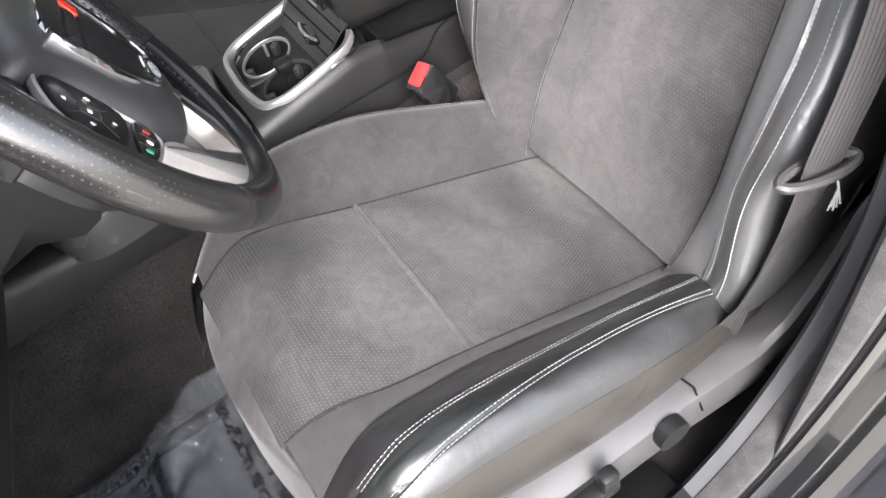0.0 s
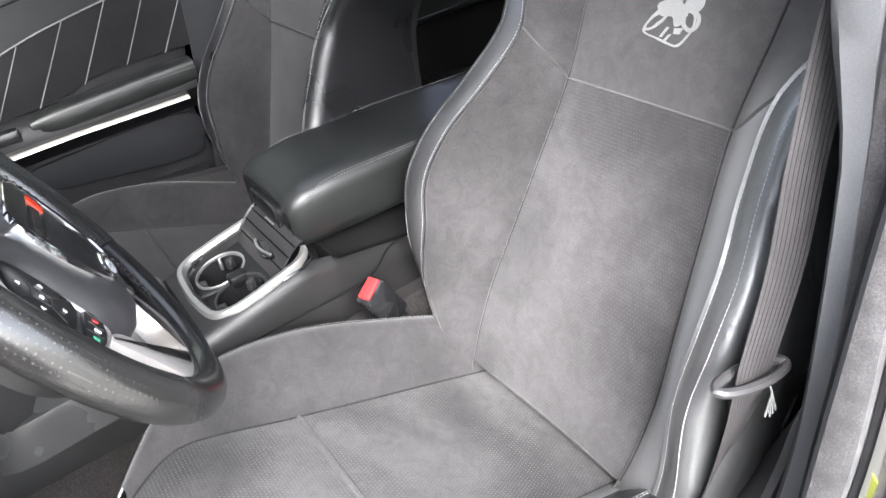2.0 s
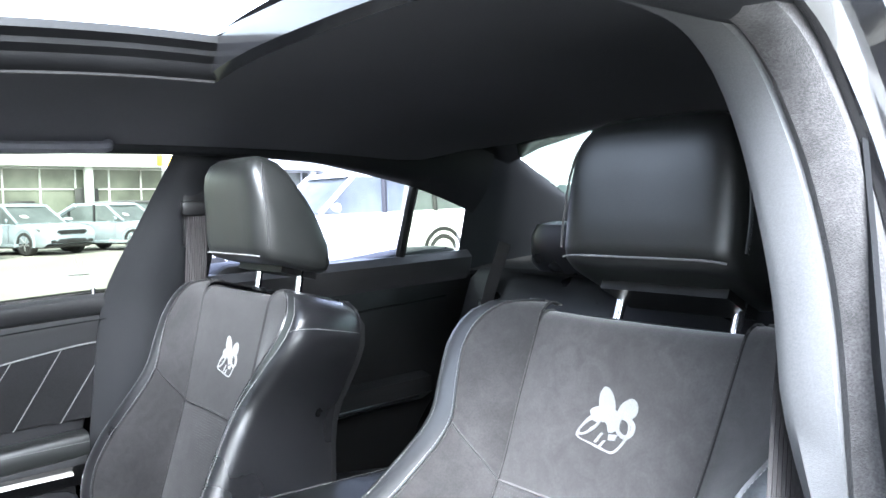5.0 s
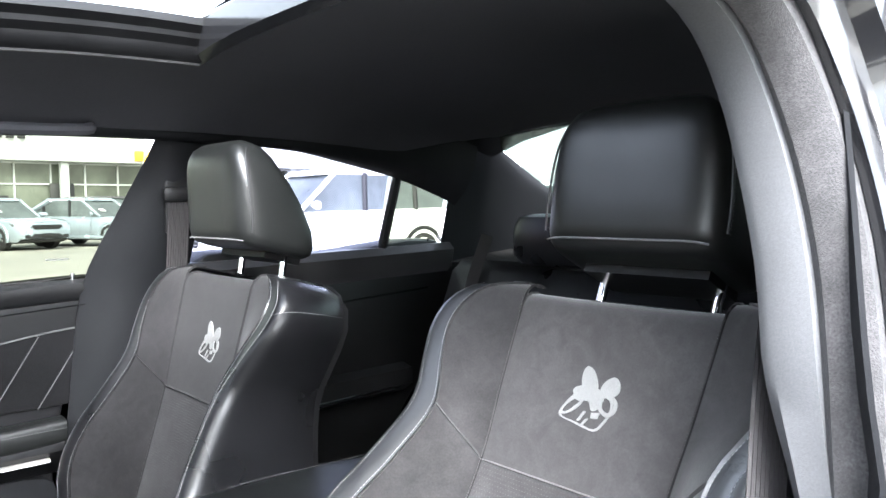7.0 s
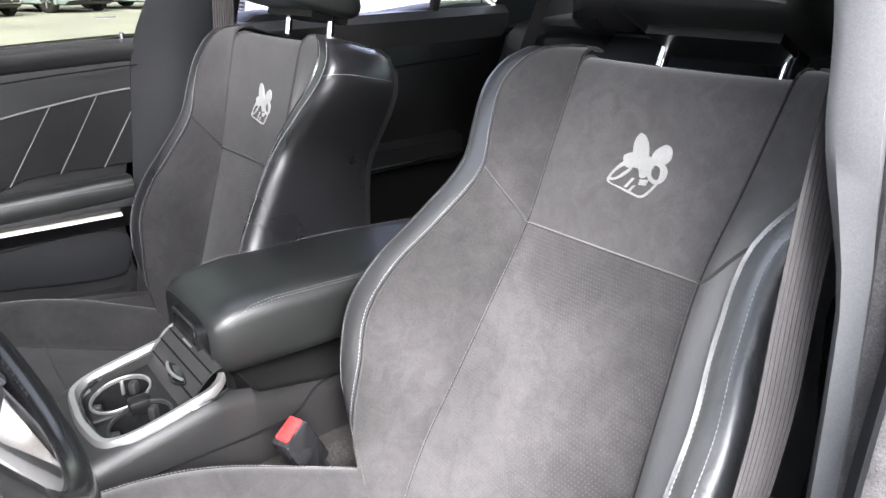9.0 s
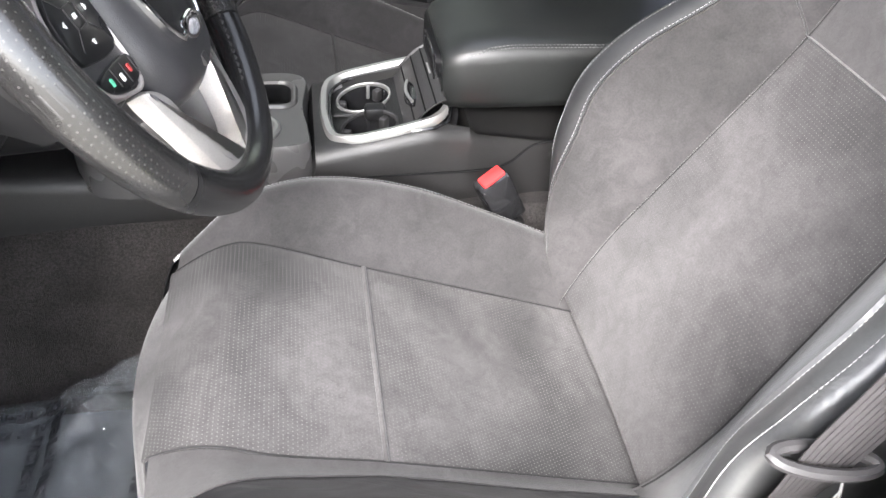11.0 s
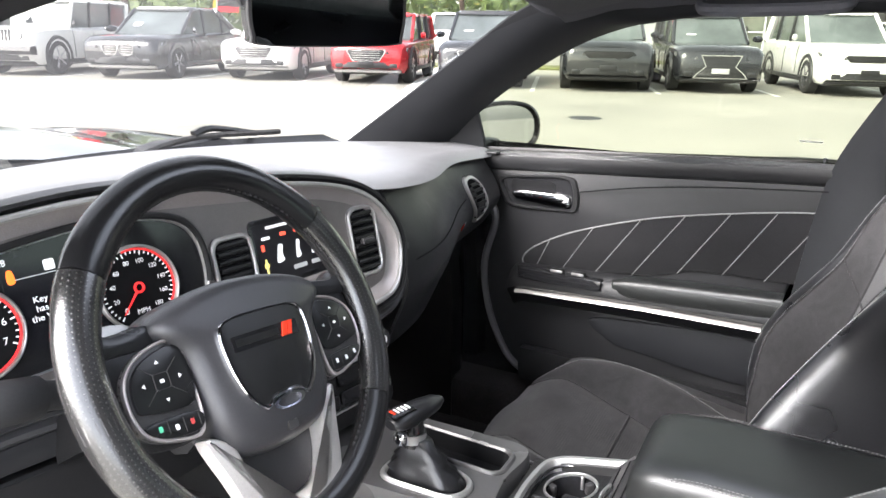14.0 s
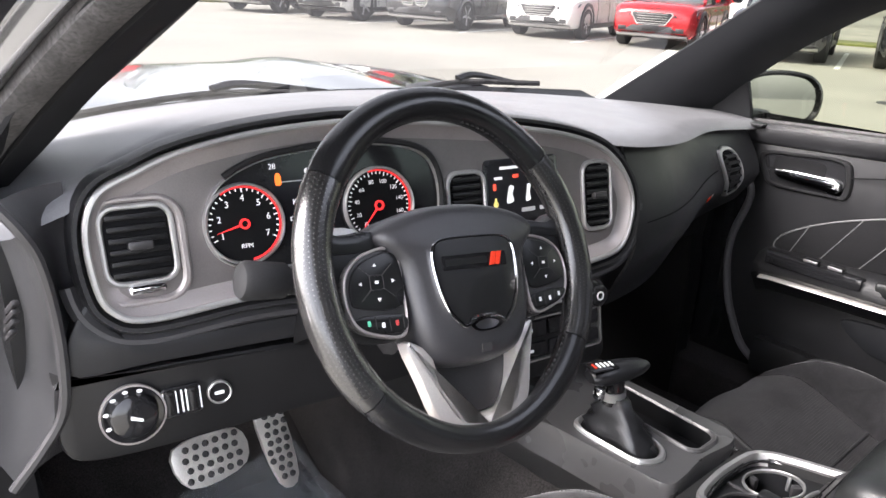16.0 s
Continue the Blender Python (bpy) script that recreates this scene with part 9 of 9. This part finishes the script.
for z in (0.3, 1.3, 2.6, 3.7):
    part("transom", box(42.05, -14, z, 0.1, 44, 0.08, 0.01), WALL, showroom)
for y in (6.5, -2.0, -10.5, -17.5, -24):
    part("column", box(41.4, y, 2.4, 0.4, 0.4, 4.8, 0.03), WALL, showroom)
part("yellow_sign", box(40.7, -15.2, 4.15, 0.1, 2.6, 0.55, 0.02), material("sign_yellow", (0.8, 0.45, 0.02), 0.5, 0, (8, 0.05), (0.5, 0.05), None), showroom, "yellow sign panel")
part("sign_bars", merge(*[box(40.6, -6.4 - q * 0.5, 5.0, 0.1, 0.34, 0.4, 0.02) for q in range(5)]), PLASTIC_GREY, showroom, "dark sign lettering as bars")
for i in range(14):
    part("interior_shape", box(41.9 , 5 - i * 3.1, 0.9 + 0.4 * (i % 3), 0.12, 1.2, 1.4 + 0.5 * (i % 2), 0.1), GRILLE if i % 2 else PLASTIC_GREY, showroom)

# red feather flags on poles
FLAG = material("flag_red", (0.75, 0.02, 0.03), 0.7, 0, (30, 0.1), (3, 0.15), (60, 0.2))
FLAG_EDGE = material("flag_yellow", (0.8, 0.5, 0.05), 0.7, 0, (30, 0.1), (3, 0.15), None)
for fx_, fy_ in ((15.8, 21.9), (20.3, 20.2), (7.5, 25.5), (26.5, 10.5)):
    fl_ = thing("feather_flag", (fx_, fy_, 0), "tall red feather flag with yellow edge on a pole", "flag", "feather flags")
    part("pole", sweep([(fx_, fy_, 0), (fx_, fy_, 3.4), (fx_ - 0.15, fy_ + 0.3, 4.4)], 0.025, 8), SATIN, fl_)
    part("cloth", sheet(lambda q, z: Vector((fx_ + q * 0.6 + 0.06 * math.sin(3 * z), fy_ - q * 0.55 + 0.05 * math.sin(4 * z + q), z)), steps(0.02, 1, 8), steps(1.7, 4.3, 16)), FLAG, fl_)
    part("hem", sheet(lambda q, z: Vector((fx_ - 0.08 + q * 0.1 + 0.06 * math.sin(3 * z), fy_ + 0.05 - q * 0.07 + 0.05 * math.sin(4 * z), z)), steps(0, 1, 3), steps(1.65, 4.35, 16)), FLAG_EDGE, fl_)

# trees behind the rows
BARK = material("bark", (0.12, 0.09, 0.07), 0.9, 0, (30, 0.3), (4, 0.2), (60, 0.6))
LEAF = material("leaves", (0.07, 0.1, 0.025), 0.6, 0, (3, 0.5), (0.6, 0.4), None)
LEAF_Y = material("leaves_yellow", (0.16, 0.14, 0.03), 0.6, 0, (3, 0.5), (0.6, 0.4), None)
rng = random.Random(7)


def crown_mesh(centre, rx, rz, count, size):
    vs, fs = [], []
    clumps = [(rng.gauss(0, 0.45), rng.gauss(0, 0.45), rng.gauss(0, 0.4), rng.uniform(0.25, 0.5)) for _ in range(22)]
    for _ in range(count):
        a, b, c, r = clumps[rng.randrange(len(clumps))]
        p = Vector((a + rng.gauss(0, r * 0.5), b + rng.gauss(0, r * 0.5), c + rng.gauss(0, r * 0.5)))
        p = Vector((p.x * rx, p.y * rx, p.z * rz)) + Vector(centre)
        u = Vector((rng.gauss(0, 1), rng.gauss(0, 1), rng.gauss(0, 1))).normalized() * size * rng.uniform(0.6, 1.3)
        v = u.orthogonal().normalized() * size * 0.5
        k = len(vs)
        vs += [p - u, p + v, p + u, p - v]
        fs.append((k, k + 1, k + 2, k + 3))
    mesh = bpy.data.meshes.new("tmp")
    mesh.from_pydata([tuple(q) for q in vs], [], fs)
    bm = bmesh.new()
    bm.from_mesh(mesh)
    bpy.data.meshes.remove(mesh)
    return bm


def tree(x, y, h, r, mat_, label):
    t = thing("tree", (x, y, 0), label, "tree", "trees behind the lot")
    part("trunk", sweep(through_points([(x, y, 0), (x + 0.1, y, h * 0.25), (x - 0.05, y + 0.1, h * 0.5), (x, y, h * 0.8)], 4), [0.2 - 0.012 * k for k in range(13)], 10), BARK, t)
    for q in range(5):
        a = q * 1.3 + x
        part("limb", sweep([(x, y, h * (0.35 + 0.07 * q)), (x + math.cos(a) * r * 0.35, y + math.sin(a) * r * 0.35, h * (0.5 + 0.07 * q)), (x + math.cos(a) * r * 0.7, y + math.sin(a) * r * 0.7, h * (0.58 + 0.07 * q))], [0.08, 0.05, 0.02], 6), BARK, t)
    part("crown", crown_mesh((x, y, h * 0.68), r, h * 0.33, 3200, 0.14), mat_, t)


for x, y, h, r, mt, lb in ((18, 31, 7, 3, LEAF, "green leafy tree behind the parked cars"), (22, 27, 6.5, 2.4, LEAF, "dense green tree behind the parked cars"), (26, 23, 6, 2.4, LEAF_Y, "yellow-green tree behind the parked cars"), (31, 22, 6, 2.6, LEAF_Y, "yellow-green tree behind the far row"), (38, 19, 7, 3, LEAF_Y, "autumn-tinted tree at the lot's edge"), (12, 36, 7, 3, LEAF, "green tree beyond the lot"), (5, 40, 7, 3, LEAF, "green tree beyond the lot"), (40, 12, 7, 3, LEAF_Y, "autumn-tinted tree at the lot's edge")):
    tree(x, y, h, r, mt, lb)
hedge = crown_mesh((0, 0, 0), 1, 1, 10, 0.1)
hedge.free()
solo("far_trees", crown_mesh((70, 75, 4), 55, 7, 9000, 0.9), LEAF, "band of trees far beyond the lot", "trees", kind="stuff", smooth=0)
solo("far_trees", crown_mesh((130, 10, 4), 30, 8, 6000, 0.9), LEAF, "trees far behind the showroom", "trees", kind="stuff", smooth=0)
VERGE = material("verge_grass", (0.12, 0.13, 0.04), 0.9, 0, (6, 0.4), (0.5, 0.3), (30, 0.5))
solo("grass_verge", loft([[Vector((x, y, z)) for x, y in ((6, 27), (17, 24.5), (24, 5), (26, 5.6), (19, 27), (7, 31))] for z in (0.0, 0.06)]), VERGE, "strip of grass behind the parking bays", "verge", kind="structure", smooth=0)
